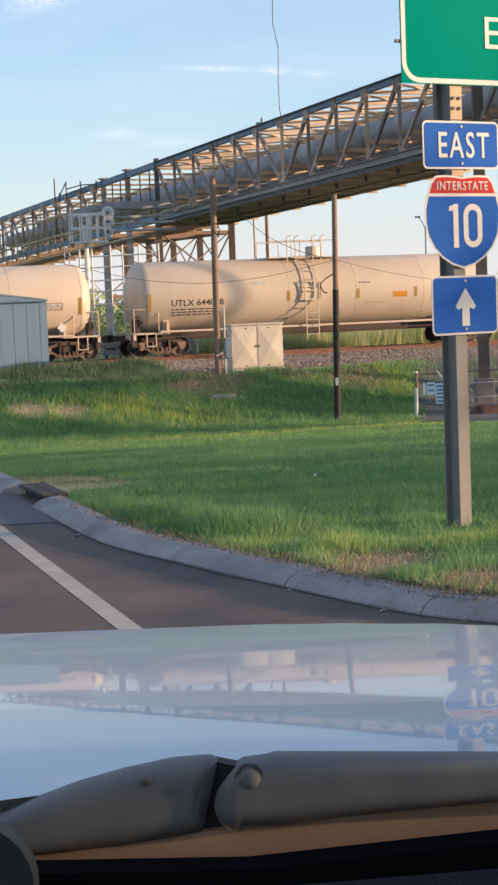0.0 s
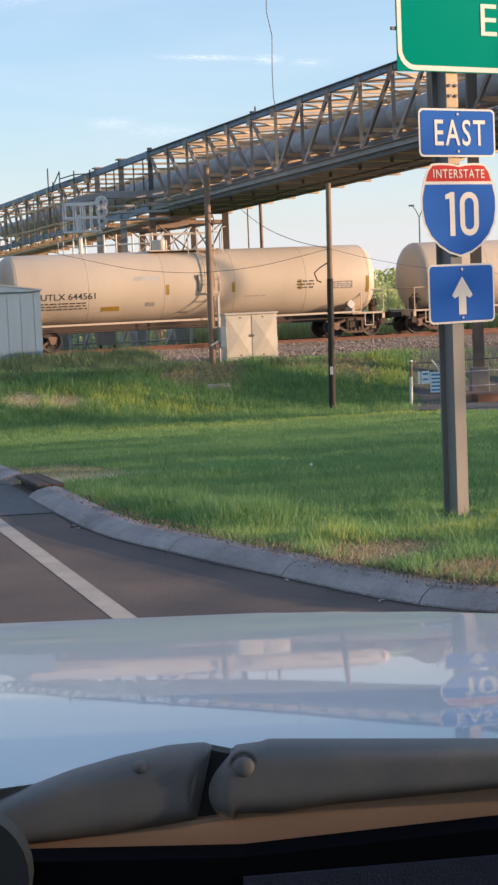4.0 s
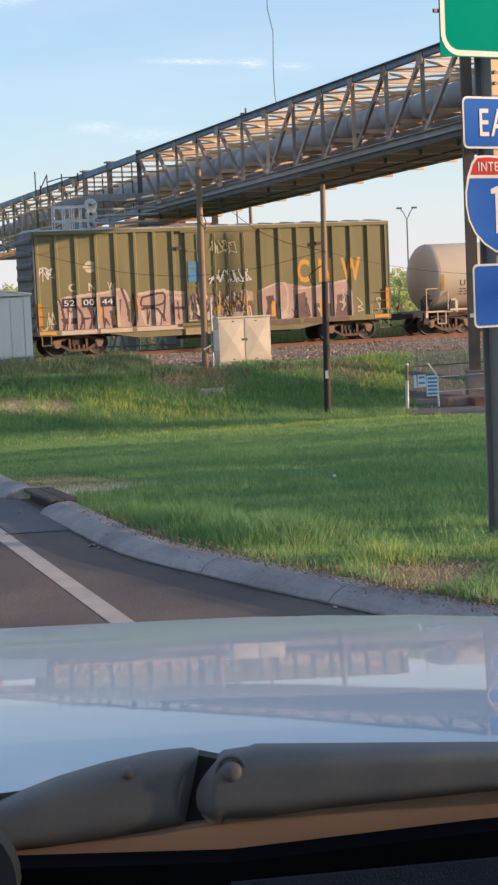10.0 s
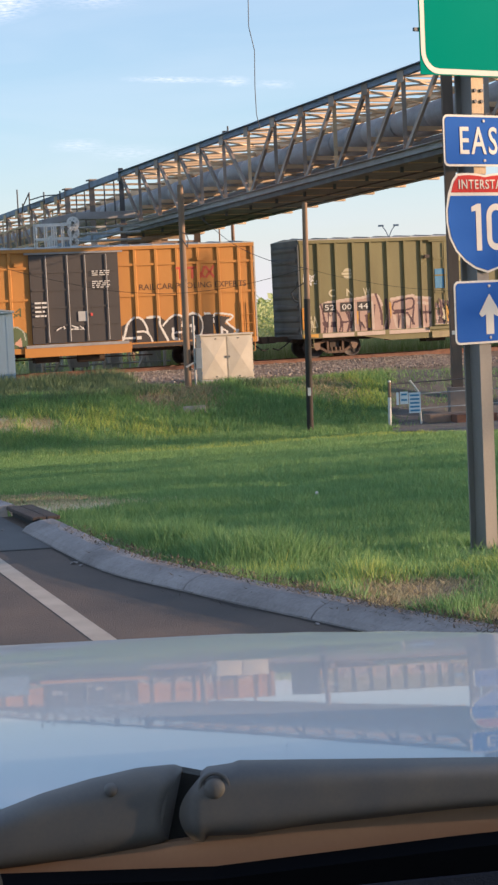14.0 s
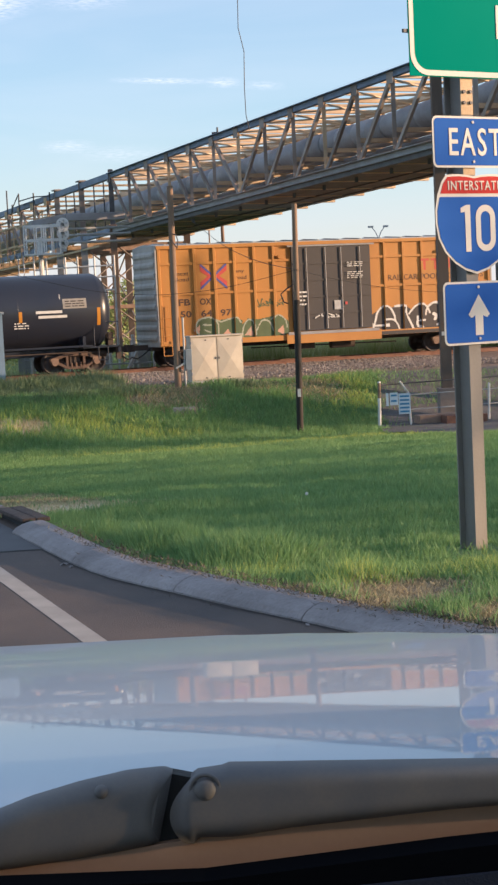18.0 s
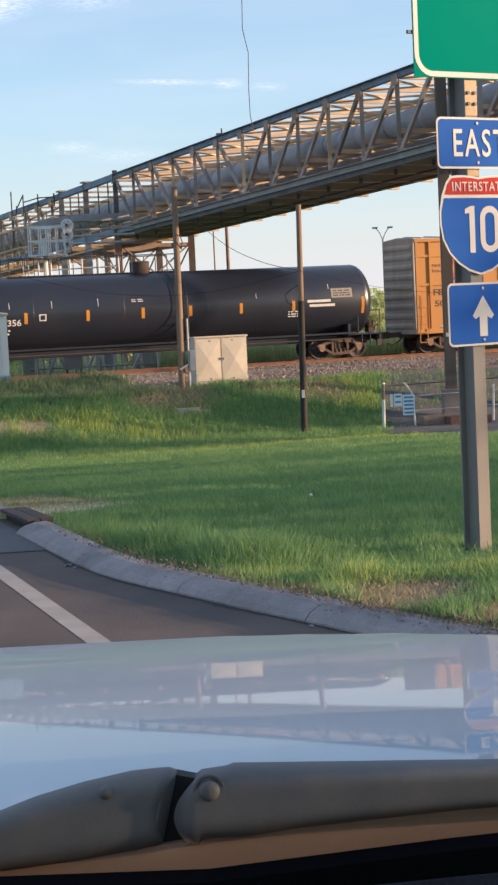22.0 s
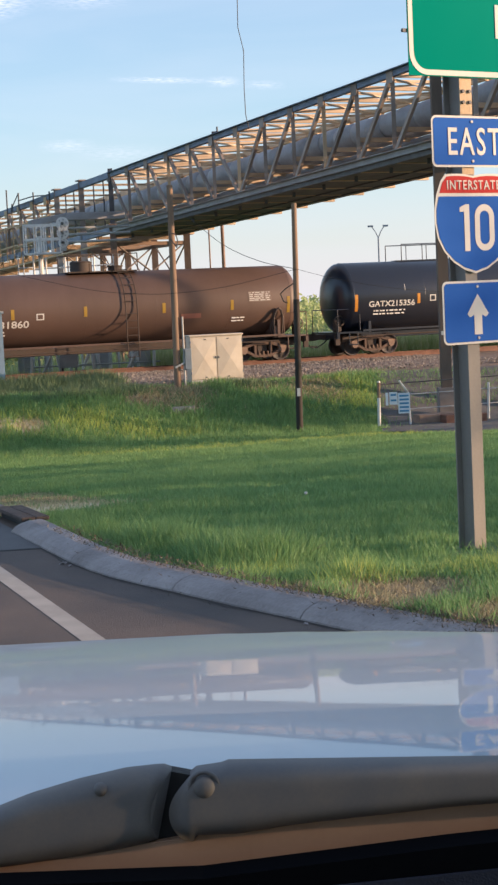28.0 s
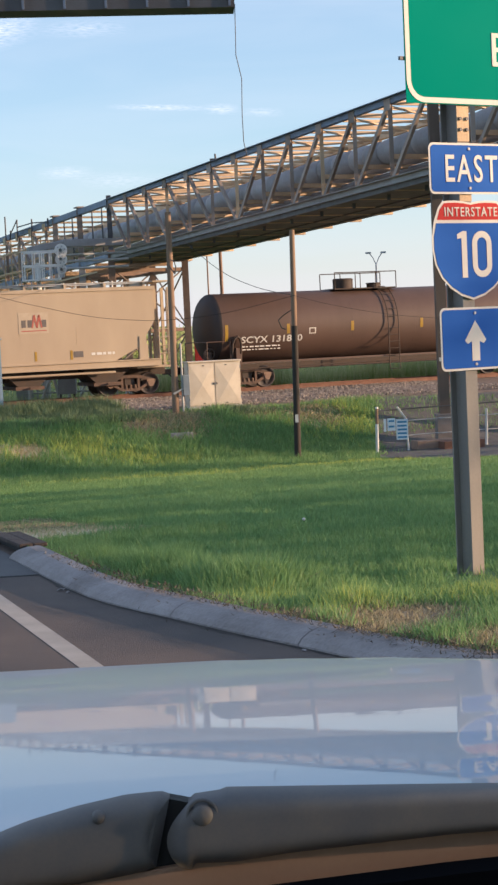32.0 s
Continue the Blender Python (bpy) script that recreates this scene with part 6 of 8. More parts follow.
def tank_car(name, s, half, r, zc, label, shell, stripe, stripes, head=0.64, truck_x=None):
    car = car_empty(name, s, label, "tank car")
    prof = []
    for i in range(9):
        a = math.pi / 2 * i / 8
        prof.append((-half - head * math.cos(a), max(0.001, r * math.sin(a))))
    prof += [(-half * 0.5, r), (0, r), (half * 0.5, r)]
    prof += [(-x, rr) for x, rr in prof[8::-1]]
    part("tank", Mesh().lathe(prof, 48, Matrix.Translation((0, 0, zc))), shell, car)
    for x in (-half, -half * 0.62, -half * 0.2, half * 0.2, half * 0.62, half):
        part("weld_seam", Mesh().lathe([(x - 0.012, r - 0.001), (x - 0.006, r + 0.003), (x + 0.006, r + 0.003), (x + 0.012, r - 0.001)], 48, Matrix.Translation((0, 0, zc))), M_SEAM if shell is M_TANKW else shell, car)
    part("centre_sill", Mesh().box(-half - head - 0.1, half + head + 0.1, -0.3, 0.3, 0.72, 1.02), M_TANKB if shell is M_TANKB else M_UNDER, car)
    for d in (-1, 1):
        x = d * (half + head)
        part("end_sill", Mesh().box(min(x - d * 1.5, x + d * 0.12), max(x - d * 1.5, x + d * 0.12), -1.4, 1.4, 1.0, 1.07).box(min(x, x + d * 0.12), max(x, x + d * 0.12), -1.4, 1.4, 0.78, 1.06), shell, car)
        part("saddle", Mesh().prism([(-1.1, 0.02), (1.1, 0.02), (1.25, 0.95), (0.6, 0.55), (-0.6, 0.55), (-1.25, 0.95)], -0.12, 0.12, Matrix(((0, 0, 1, d * (half - 0.75)), (1, 0, 0, 0), (0, 1, 0, 1.0), (0, 0, 0, 1)))), shell, car)
        part("bolster_plate", Mesh().box(d * (half - 0.75) - 0.06, d * (half - 0.75) + 0.06, -1.45, 1.45, 1.0, 1.5), shell, car)
        rail = Mesh()
        for y in (-1.38, 1.38):
            rail.path([(x + d * 0.06, y, 1.05), (x + d * 0.06, y, 2.05), (x - d * 1.0, y, 2.05), (x - d * 1.0, y, 1.05)], 0.022)
        rail.path([(x + d * 0.06, -1.38, 2.05), (x + d * 0.06, 1.38, 2.05)], 0.022)
        part("end_rail", rail, shell, car)
        stp = Mesh().path([(x - d * 0.85, -1.42, 1.02), (x - d * 0.85, -1.42, 0.5), (x - d * 0.45, -1.42, 0.5), (x - d * 0.45, -1.42, 1.02)], 0.025)
        part("step", stp, shell, car)
        coupler(car, x + d * 0.1, d)
        part("brake_housing", Mesh().box(min(x - d * 0.3, x - d * 0.05), max(x - d * 0.3, x - d * 0.05), -0.95, -0.55, 1.08, 1.62), M_UNDER, car, "dark brake housing", 0.02)
        hub = Matrix.Translation((x - d * 0.18, -1.0, 1.55)) @ pose(0, 0, 0, 0, 0, 90)
        part("brake_wheel", Mesh().lathe([(-0.015, 0.20), (-0.015, 0.25), (0.015, 0.25), (0.015, 0.20), (-0.015, 0.20)], 20, hub).tube((x - d * 0.18 - 0.2, -1.0, 1.55), (x - d * 0.18 + 0.2, -1.0, 1.55), 0.015, seg=6).tube((x - d * 0.18, -1.0, 1.35), (x - d * 0.18, -1.0, 1.75), 0.015, seg=6), M_UNDER, car, "dark brake hand wheel")
        part("air_reservoir", Mesh().tube((x - d * 1.3, -0.75, 0.78), (x - d * 0.35, -0.75, 0.78), 0.17, seg=14), M_UNDER, car, "dark air reservoir")
        part("pulling_bracket", Mesh().box(min(x - d * 0.05, x + d * 0.16), max(x - d * 0.05, x + d * 0.16), -1.3, -1.15, 0.5, 1.0), M_UNDER, car)
        tx = truck_x or half - 0.25
        truck(car, d * tx)
    part("running_board", Mesh().box(-half + 0.4, half - 0.4, -1.5, -1.43, 1.06, 1.14).box(-half + 0.4, half - 0.4, 1.43, 1.5, 1.06, 1.14), shell, car)
    part("side_pipe", Mesh().tube((-half + 0.6, -1.35, 0.86), (half - 0.6, -1.35, 0.86), 0.03, seg=6), M_UNDER, car)
    for x in stripes:
        tall = abs(x) > half - 0.3
        on_shell(car, "reflector", x - 0.07, x + 0.07, -22 if tall else -13, 5 if tall else 3, r, zc, stripe)
    return car


def hatch_platform(car, x, r, zc, rails, dome_r, metal, domem, wide=0.75):
    """Top fittings: a housing, a railed platform and side ladder."""
    top = zc + r
    part("valve_housing", Mesh().tube((x, 0, top - 0.1), (x, 0, top + 0.42), dome_r, seg=20).tube((x, 0, top + 0.42), (x, 0, top + 0.48), dome_r * 1.05, dome_r * 0.9, seg=20), domem, car)
    x0, x1 = rails
    part("platform", Mesh().box(x0, x1, -wide, wide, top - 0.02, top + 0.03), metal, car)
    for y in (-0.8, 0.8):
        ms = Mesh()
        ms.path([(x0, y, top), (x0, y, top + 0.72), (x1, y, top + 0.72), (x1, y, top)], 0.022)
        n = max(2, int((x1 - x0) / 1.0))
        for i in range(1, n):
            xx = x0 + (x1 - x0) * i / n
            ms.path([(xx, y, top), (xx, y, top + 0.72)], 0.02)
        part("top_rail", ms, metal, car)
    return top


def side_ladder(car, x0, x1, r, zc, z_bot, metal):
    ms = Mesh()
    arc = [(-math.cos(radians(a)) * (r + 0.09), zc + math.sin(radians(a)) * (r + 0.09)) for a in (80, 65, 50, 35, 20, 8)]
    for x in (x0, x1):
        ms.path([(x, y, z) for y, z in arc] + [(x, -r - 0.1, zc - 0.3), (x, -r - 0.1, z_bot)], 0.022)
    for y, z in arc + [(-r - 0.1, zc - 0.3 - 0.3 * i) for i in range(int((zc - 0.3 - z_bot) / 0.3) + 1)]:
        ms.path([(x0, y, z), (x1, y, z)], 0.018)
    part("ladder", ms, metal, car)


def small_print(car, x0, x1, z0, z1, rows, material, r=None, zc=None, y=None, seed=1):
    """Lines of writing too small to read, as bars."""
    rng = random.Random(seed)
    ms = Mesh()
    h = (z1 - z0) / rows
    for i in range(rows):
        x, zz = x0, z1 - (i + 0.75) * h
        while x < x1 - 0.05:
            w = min(rng.uniform(0.06, 0.26), x1 - x)
            yy = y if r is None else -math.sqrt(r * r - (zz + h * 0.25 - zc) ** 2) - 0.002
            ms.box(x, x + w, yy - 0.008, yy, zz, zz + h * 0.42)
            x += w + rng.uniform(0.03, 0.09)
    tagged(part("stencil_print", ms, material, car), "small stencilled print", kind="stuff")


def cream_tank(s, number, seed, turned):
    r, zc, half = 1.52, 2.53, 7.79
    stripes = (-7.81, -1.59, 1.67, 4.44, 7.72) if turned else (-7.72, -1.43, 1.5, 4.55, 7.72)
    car = tank_car("tank_car", s, half, r, zc, "cream-white pressure tank car with centre ladder, rolling on rails", M_TANKW, M_YELLOW, stripes, truck_x=7.25)
    dome, rails, lad = (0.2, (-2.15, 0.94), (-0.84, -0.27)) if turned else (-1.25, (-1.9, 1.2), (0.26, 0.79))
    hatch_platform(car, dome, r, zc, rails, 0.33, M_TANKW, M_CABINET)
    side_ladder(car, *lad, r, zc, 0.45, M_TANKW)
    for x in (lad[0] - 0.5, lad[0] - 0.12, lad[1] + 0.12, lad[1] + 0.5):
        hoop = Mesh().path([(x, -0.85, zc + r - 0.2), (x, -0.85, zc + r + 0.9), (x + 0.2, -0.85, zc + r + 0.95)], 0.022)
        part("grab_hoop", hoop, M_TANKW, car)
    guard = Mesh()
    for x in (lad[0] - 0.05, lad[1] + 0.05):
        guard.box(x - 0.022, x + 0.022, -r - 0.15, -r - 0.1, zc - 0.35, zc + 0.5)
    for z in (zc - 0.35, zc + 0.05, zc + 0.47):
        guard.box(lad[0] - 0.05, lad[1] + 0.05, -r - 0.15, -r - 0.12, z, z + 0.04)
    part("ladder_guard", guard, M_TANKW, car, "cream ladder guard frame")
    band = lad[1] + 0.12 if turned else lad[0] - 0.36
    part("ladder_band", Mesh().box(band, band + 0.035, -r - 0.03, -r + 0.1, zc - 0.25, zc + 0.4), M_DOORG, car)
    shell_text("reporting_mark", car, "UTLX " + number, -6.85, -4.55, 2.14, 2.40, r, zc, M_INK)
    small_print(car, -6.85, -4.9, 1.72, 2.06, 3, M_INK, r, zc, seed=seed)
    faint = mat("faint_stencil", (0.36, 0.32, 0.27), (0.28, 0.24, 0.2), 0.6)
    small_print(car, 2.0, 3.0, 1.95, 2.05, 1, faint, r, zc, seed=seed + 1)
    if turned:
        on_shell(car, "placard", 3.34, 4.03, -13, -4, r, zc, M_ORANGE, "orange notice panel")
        small_print(car, 1.7, 2.3, 2.82, 2.92, 1, M_INK, r, zc, seed=seed + 4)
        on_shell(car, "data_panel", -3.2, -2.6, 15, 21, r, zc, M_CONCRETE, "grey stencilled panel")
        small_print(car, 5.2, 6.0, 1.95, 2.6, 3, faint, r, zc, seed=seed + 2)
    else:
        on_shell(car, "data_panel", -2.85, -1.82, 11, 17.5, r, zc, M_CONCRETE, "grey stencilled panel")
        on_shell(car, "placard", -4.28, -3.51, -37, -29, r, zc, M_YELLOW, "yellow notice panel")
        on_shell(car, "data_panel", -2.39, -1.99, -31, -24, r, zc, faint, "small grey panel")
        small_print(car, 4.4, 5.2, 2.2, 2.6, 3, M_INK, r, zc, seed=seed + 2)
        on_shell(car, "test_panel", 5.9, 7.0, -14, -2, r, zc, mat("test_panel_tan", (0.36, 0.29, 0.22), (0.28, 0.22, 0.17), 0.6), "tan stencilled test panel")
        small_print(car, 5.98, 6.92, 2.2, 2.44, 3, M_STENCIL, r, zc, seed=seed + 5)
    part("placard_frame", Mesh().prism([(0, -0.2), (0.2, 0), (0, 0.2), (-0.2, 0)], 0, 0.02, Matrix.Translation((6.9, -1.5, 1.45)) @ SIDE), M_STENCIL, car, "white diamond placard")
    return car


def black_tank(s):
    r, zc, half = 1.57, 2.53, 9.15
    car = tank_car("tank_car", s, half, r, zc, "glossy black tank car with white stencils, rolling on rails", M_TANKB, M_ORANGE, (-9.05, -6.0, -3.4, -1.03, 1.06, 3.34, 5.76, 9.05), head=0.7, truck_x=8.1)
    hatch_platform(car, -0.6, r, zc, (-6.4, 0.9), 0.42, M_TANKB, M_UNDER, 0.28)
    side_ladder(car, 0.4, 0.9, r, zc, 0.45, M_TANKB)
    shell_text("reporting_mark", car, "GATX215356", -8.45, -6.2, 2.10, 2.36, r, zc, M_STENCIL)
    small_print(car, -8.2, -6.6, 1.72, 2.0, 2, M_STENCIL, r, zc, seed=31)
    on_shell(car, "data_panel", 7.55, 8.55, 5, 20, r, zc, mat("grey_stencil", (0.34, 0.31, 0.27), (0.26, 0.24, 0.21), 0.6), "grey stencilled test panel")
    small_print(car, 7.65, 8.45, 2.72, 3.02, 3, M_INK, r + 0.01, zc, seed=34)
    on_shell(car, "notice_strip", 6.4, 7.5, -1, 3, r, zc, M_STENCIL, "white notice strip")
    on_shell(car, "notice_strip", 6.5, 7.7, -8, -4, r, zc, M_STENCIL, "white notice strip")
    small_print(car, 5.5, 6.1, 1.9, 2.2, 3, M_STENCIL, r, zc, seed=32)
    for x, w, a0, a1 in ((-6.66, 0.012, 9, 19), (-4.9, 0.012, 8, 20), (-2.94, 0.012, 8, 20), (0.69, 0.012, 8, 20), (4.05, 0.012, 9, 17), (7.45, 0.015, 20, 28)):
        on_shell(car, "white_drip", x - w, x + w, a0, a1, r, zc, M_STENCIL)
    on_shell(car, "stencil_square", -5.45, -5.15, -10, 0, r, zc, M_STENCIL, "small white stencilled square")
    on_shell(car, "stencil_square", -5.4, -5.2, -8.5, -1.5, r + 0.004, zc, M_TANKB)
    small_print(car, -1.5, -1.0, 2.85, 3.0, 2, M_STENCIL, r, zc, seed=33)
    return car


def brown_tank(s):
    r, zc, half = 1.5, 2.61, 7.62
    car = tank_car("tank_car", s, half, r, zc, "dull brown tank car with white stencils, rolling on rails", M_TANKR, M_YELLOW, (-7.45, -4.6, -1.55, 1.85, 4.9, 7.5), head=0.66, truck_x=6.4)
    # near-black shell laid over the left head only
    cap_prof = [(-half - 0.664 * math.cos(math.pi / 2 * i / 8), max(0.001, (r + 0.006) * math.sin(math.pi / 2 * i / 8))) for i in range(9)]
    part("dark_head", Mesh().lathe(cap_prof, 48, Matrix.Translation((0, 0, zc))), mat("near_black_head", (0.03, 0.025, 0.025), (0.055, 0.04, 0.034), 0.65, scale=1.2, fine=25), car, "near-black tank head")
    hatch_platform(car, -1.25, r, zc, (-2.0, 1.0), 0.45, M_UNDER, M_UNDER)
    side_ladder(car, 0.15, 0.65, r, zc, 0.5, M_UNDER)
    shell_text("reporting_mark", car, "SCYX 131860", -6.77, -3.93, 1.93, 2.22, r, zc, M_STENCIL)
    small_print(car, -6.7, -4.9, 1.6, 1.85, 2, M_STENCIL, r, zc, seed=41)
    small_print(car, 5.7, 6.65, 2.6, 3.0, 5, M_STENCIL, r, zc, seed=43)
    on_shell(car, "data_panel", 5.66, 6.7, -1.5, 15.5, r, zc, mat("panel_brown_grey", (0.22, 0.16, 0.13), (0.17, 0.12, 0.1), 0.6), "grey-brown stencilled test panel")
    small_print(car, 4.9, 5.5, 1.75, 2.0, 2, M_STENCIL, r, zc, seed=42)
    on_shell(car, "stencil_square", -3.62, -3.3, -15, -5, r, zc, M_STENCIL, "small white stencilled square")
    on_shell(car, "stencil_square", -3.57, -3.35, -13.5, -6.5, r + 0.004, zc, M_TANKR)
    on_shell(car, "notice_strip", 2.6, 3.5, -24, -16, r, zc, mat("faded_red_notice", (0.26, 0.10, 0.075), (0.2, 0.09, 0.07), 0.6), "faded red notice")
    for d in (-1, 1):
        x = d * 7.0
        part("saddle_hoop", Mesh().path([(x - 0.2, -1.3, 1.05), (x - 0.2, -1.46, 1.9), (x - 0.12, -1.53, 2.15), (x, -1.55, 2.24), (x + 0.12, -1.53, 2.15), (x + 0.2, -1.46, 1.9), (x + 0.2, -1.3, 1.05)], 0.05, 8), M_UNDER, car, "dark saddle hoop")
        part("saddle_post", Mesh().box(x - 0.06, x + 0.06, -1.5, -1.2, 1.0, 1.75), M_TANKR, car)
    part("manway", Mesh().tube((0.25, 0, zc + r - 0.05), (0.25, 0, zc + r + 0.2), 0.3, seg=18).tube((0.25, 0, zc + r + 0.2), (0.25, 0, zc + r + 0.25), 0.34, seg=18), M_UNDER, car, "low round manway")
    return car


def box_shell(car, half, z0, z1, wd, material, bays_l, bays_r, door, rib_d, belts, end_ribs):
    """Body of a boxcar: inset panels, upright posts, sills, roof and corrugated ends."""
    part("body", Mesh().box(-half, half, -wd + rib_d, wd - rib_d, z0, z1), material, car)
    for sgn in (-1, 1):
        a, b = (-wd, -wd + rib_d) if sgn < 0 else (wd - rib_d, wd)
        part("top_chord", Mesh().box(-half, half, a - 0.02 * (sgn < 0), b + 0.02 * (sgn > 0), z1 - 0.14, z1), material, car)
        part("side_sill", Mesh().box(-half, half, a - 0.01, b + 0.01, z0, z0 + 0.22), material, car)
        for x in bays_l + bays_r + [-half + 0.09, half - 0.09]:
            part("side_post", Mesh().prism([(x - 0.09, b if sgn < 0 else a), (x - 0.05, a if sgn < 0 else b), (x + 0.05, a if sgn < 0 else b), (x + 0.09, b if sgn < 0 else a)][::(1 if sgn < 0 else -1)], z0 + 0.2, z1 - 0.12, Matrix(((1, 0, 0, 0), (0, 1, 0, 0), (0, 0, 1, 0), (0, 0, 0, 1)))), material, car)
        for z in belts:
            for xa, xb in ((-half, door[0]), (door[1], half)):
                part("belt_rail", Mesh().box(xa, xb, a + (0.02 if sgn < 0 else 0), b - (0.02 if sgn > 0 else 0), z - 0.05, z + 0.05), material, car)
    roof = Mesh()
    roof.prism([(-wd, z1), (wd, z1), (wd, z1 + 0.03), (0, z1 + 0.13), (-wd, z1 + 0.03)], -half - 0.05, half + 0.05, Matrix(((0, 0, 1, 0), (1, 0, 0, 0), (0, 1, 0, 0), (0, 0, 0, 1))))
    part("roof", roof, M_GALV, car, "grey metal roof")
    x = -half + 0.4
    while x < half:
        part("roof_seam", Mesh().beam((x, -wd, z1 + 0.045), (x, 0, z1 + 0.145), 0.08, 0.05).beam((x, 0, z1 + 0.145), (x, wd, z1 + 0.045), 0.08, 0.05), M_GALV, car)
        x += 1.0
    for d in (-1, 1):
        part("end_wall", Mesh().box(min(d * half, d * (half + 0.06)), max(d * half, d * (half + 0.06)), -wd + 0.02, wd - 0.02, z0, z1 + 0.02), end_ribs[1], car)
        for i in range(end_ribs[0]):
            z = z0 + 0.35 + (z1 - z0 - 0.7) * i / (end_ribs[0] - 1)
            part("end_rib", Mesh().prism([(-0.16, 0), (-0.05, 0.06), (0.05, 0.06), (0.16, 0)], -wd + 0.15, wd - 0.15, Matrix(((0, d, 0, d * (half + 0.055)), (0, 0, 1, 0), (1, 0, 0, z), (0, 0, 0, 1)))), end_ribs[1], car)
        lad = Mesh()
        for zz in [z0 + 0.05 + 0.38 * k for k in range(4)]:
            lad.path([(d * (half - 0.55), -wd - 0.07, zz), (d * (half - 0.1), -wd - 0.07, zz)], 0.018)
        part("grab_irons", lad, material, car)
        part("corner_step", Mesh().path([(d * (half - 0.5), -wd - 0.03, z0), (d * (half - 0.5), -wd - 0.03, z0 - 0.38), (d * (half - 0.12), -wd - 0.03, z0 - 0.38), (d * (half - 0.12), -wd - 0.03, z0)], 0.022), material, car)
        coupler(car, d * (half + 0.1), d)
        truck(car, d * (half - 1.75))
    part("centre_sill", Mesh().box(-half, half, -0.35, 0.35, 0.7, z0), M_UNDER, car)
    part("brake_gear", Mesh().box(-1.6, -0.6, -0.9, -0.3, 0.45, 0.8).tube((0.2, -0.8, 0.6), (1.3, -0.8, 0.6), 0.2, seg=12).path([(-3.5, -0.6, 0.62), (3.5, -0.6, 0.55)], 0.03), M_UNDER, car)


def plug_door(car, x0, x1, z0, z1, y, material, metal):
    door = part("door", Mesh().box(x0, x1, y - 0.05, y + 0.05, z0, z1), material, car, "sliding plug door")
    n = 5
    for i in range(1, n):
        z = z0 + (z1 - z0) * i / n
        part("door_rib", Mesh().box(x0 + 0.05, x1 - 0.05, y - 0.08, y - 0.048, z - 0.035, z + 0.035), material, door)
    for k in (0.18, 0.42, 0.62, 0.86):
        x = x0 + (x1 - x0) * k
        part("lock_bar", Mesh().tube((x, y - 0.1, z0 + 0.05), (x, y - 0.1, z1 - 0.05), 0.025, seg=6), metal, door)
    part("door_track", Mesh().box(x0 - 0.3, x1 + 0.3, y - 0.12, y - 0.02, z0 - 0.16, z0 - 0.04), metal, car)
    part("door_track", Mesh().box(x0 - 0.2, x1 + 0.2, y - 0.1, y - 0.02, z1 + 0.01, z1 + 0.08), metal, car)
    return door


def painted(car, name, x0, x1, z0, z1, wd, rib_d, ribs, colours, test, cell=0.05):
    """Sprayed paint on a ribbed side: follows posts and panels; test(x, z) gives a colour number or -1."""
    meshes = [Mesh() for c in colours]
    nx, nz = int((x1 - x0) / cell), int((z1 - z0) / cell)
    for i in range(nx):
        x = x0 + (i + 0.5) * cell
        rib = any(abs(x - r) < 0.07 for r in ribs)
        y = -wd - 0.006 if rib else -wd + rib_d - 0.006
        k = 0
        while k < nz:
            c = test(x, z0 + (k + 0.5) * cell)
            j = k
            while j + 1 < nz and test(x, z0 + (j + 1.5) * cell) == c:
                j += 1
            if c >= 0:
                a, b = z0 + k * cell, z0 + (j + 1) * cell
                meshes[c].face(((x - cell / 2, y, a), (x + cell / 2, y, a), (x + cell / 2, y, b), (x - cell / 2, y, b)))
            k = j + 1
    for ms, col in zip(meshes, colours):
        if ms.f:
            tagged(part(name, ms, col, car), "sprayed graffiti in faded paint", kind="stuff")


def spray_test(fills, strokes, soft=0.0):
    """Sprayed shapes: filled outlines and strokes (colour, width, points); later ones lie on top."""
    def smooth(pts):
        out = []
        for a, b, c, d in zip([pts[0]] + pts[:-2], pts[:-1], pts[1:], pts[2:] + [pts[-1]]):
            for i in range(5):
                u = i / 5
                out.append(tuple(0.5 * (2 * q + (r - p) * u + (2 * p - 5 * q + 4 * r - w) * u * u + (3 * q - p - 3 * r + w) * u ** 3) for p, q, r, w in zip(a, b, c, d)))
        return out + [pts[-1]]
    lines = [(c, w / 2, smooth(p)) for c, w, p in strokes]
    boxes = [(min(q[0] for q in p) - w, max(q[0] for q in p) + w) for c, w, p in lines]

    def inside(poly, x, z):
        hit = False
        for (ax, az), (bx, bz) in zip(poly, poly[1:] + poly[:1]):
            if (az > z) != (bz > z) and x < ax + (bx - ax) * (z - az) / (bz - az):
                hit = not hit
        return hit

    def test(x, z):
        c = -1
        for k, poly in fills:
            if inside(poly, x, z):
                c = k
        for (k, w, p), (lo, hi) in zip(lines, boxes):
            if lo <= x <= hi:
                for (ax, az), (bx, bz) in zip(p, p[1:]):
                    ux, uz = bx - ax, bz - az
                    t = max(0, min(1, ((x - ax) * ux + (z - az) * uz) / (ux * ux + uz * uz + 1e-9)))
                    if (x - ax - t * ux) ** 2 + (z - az - t * uz) ** 2 < w * w * (1 + 0.4 * noise.noise((x * 3, z * 3, k))):
                        c = k
                        break
        return c
    return test


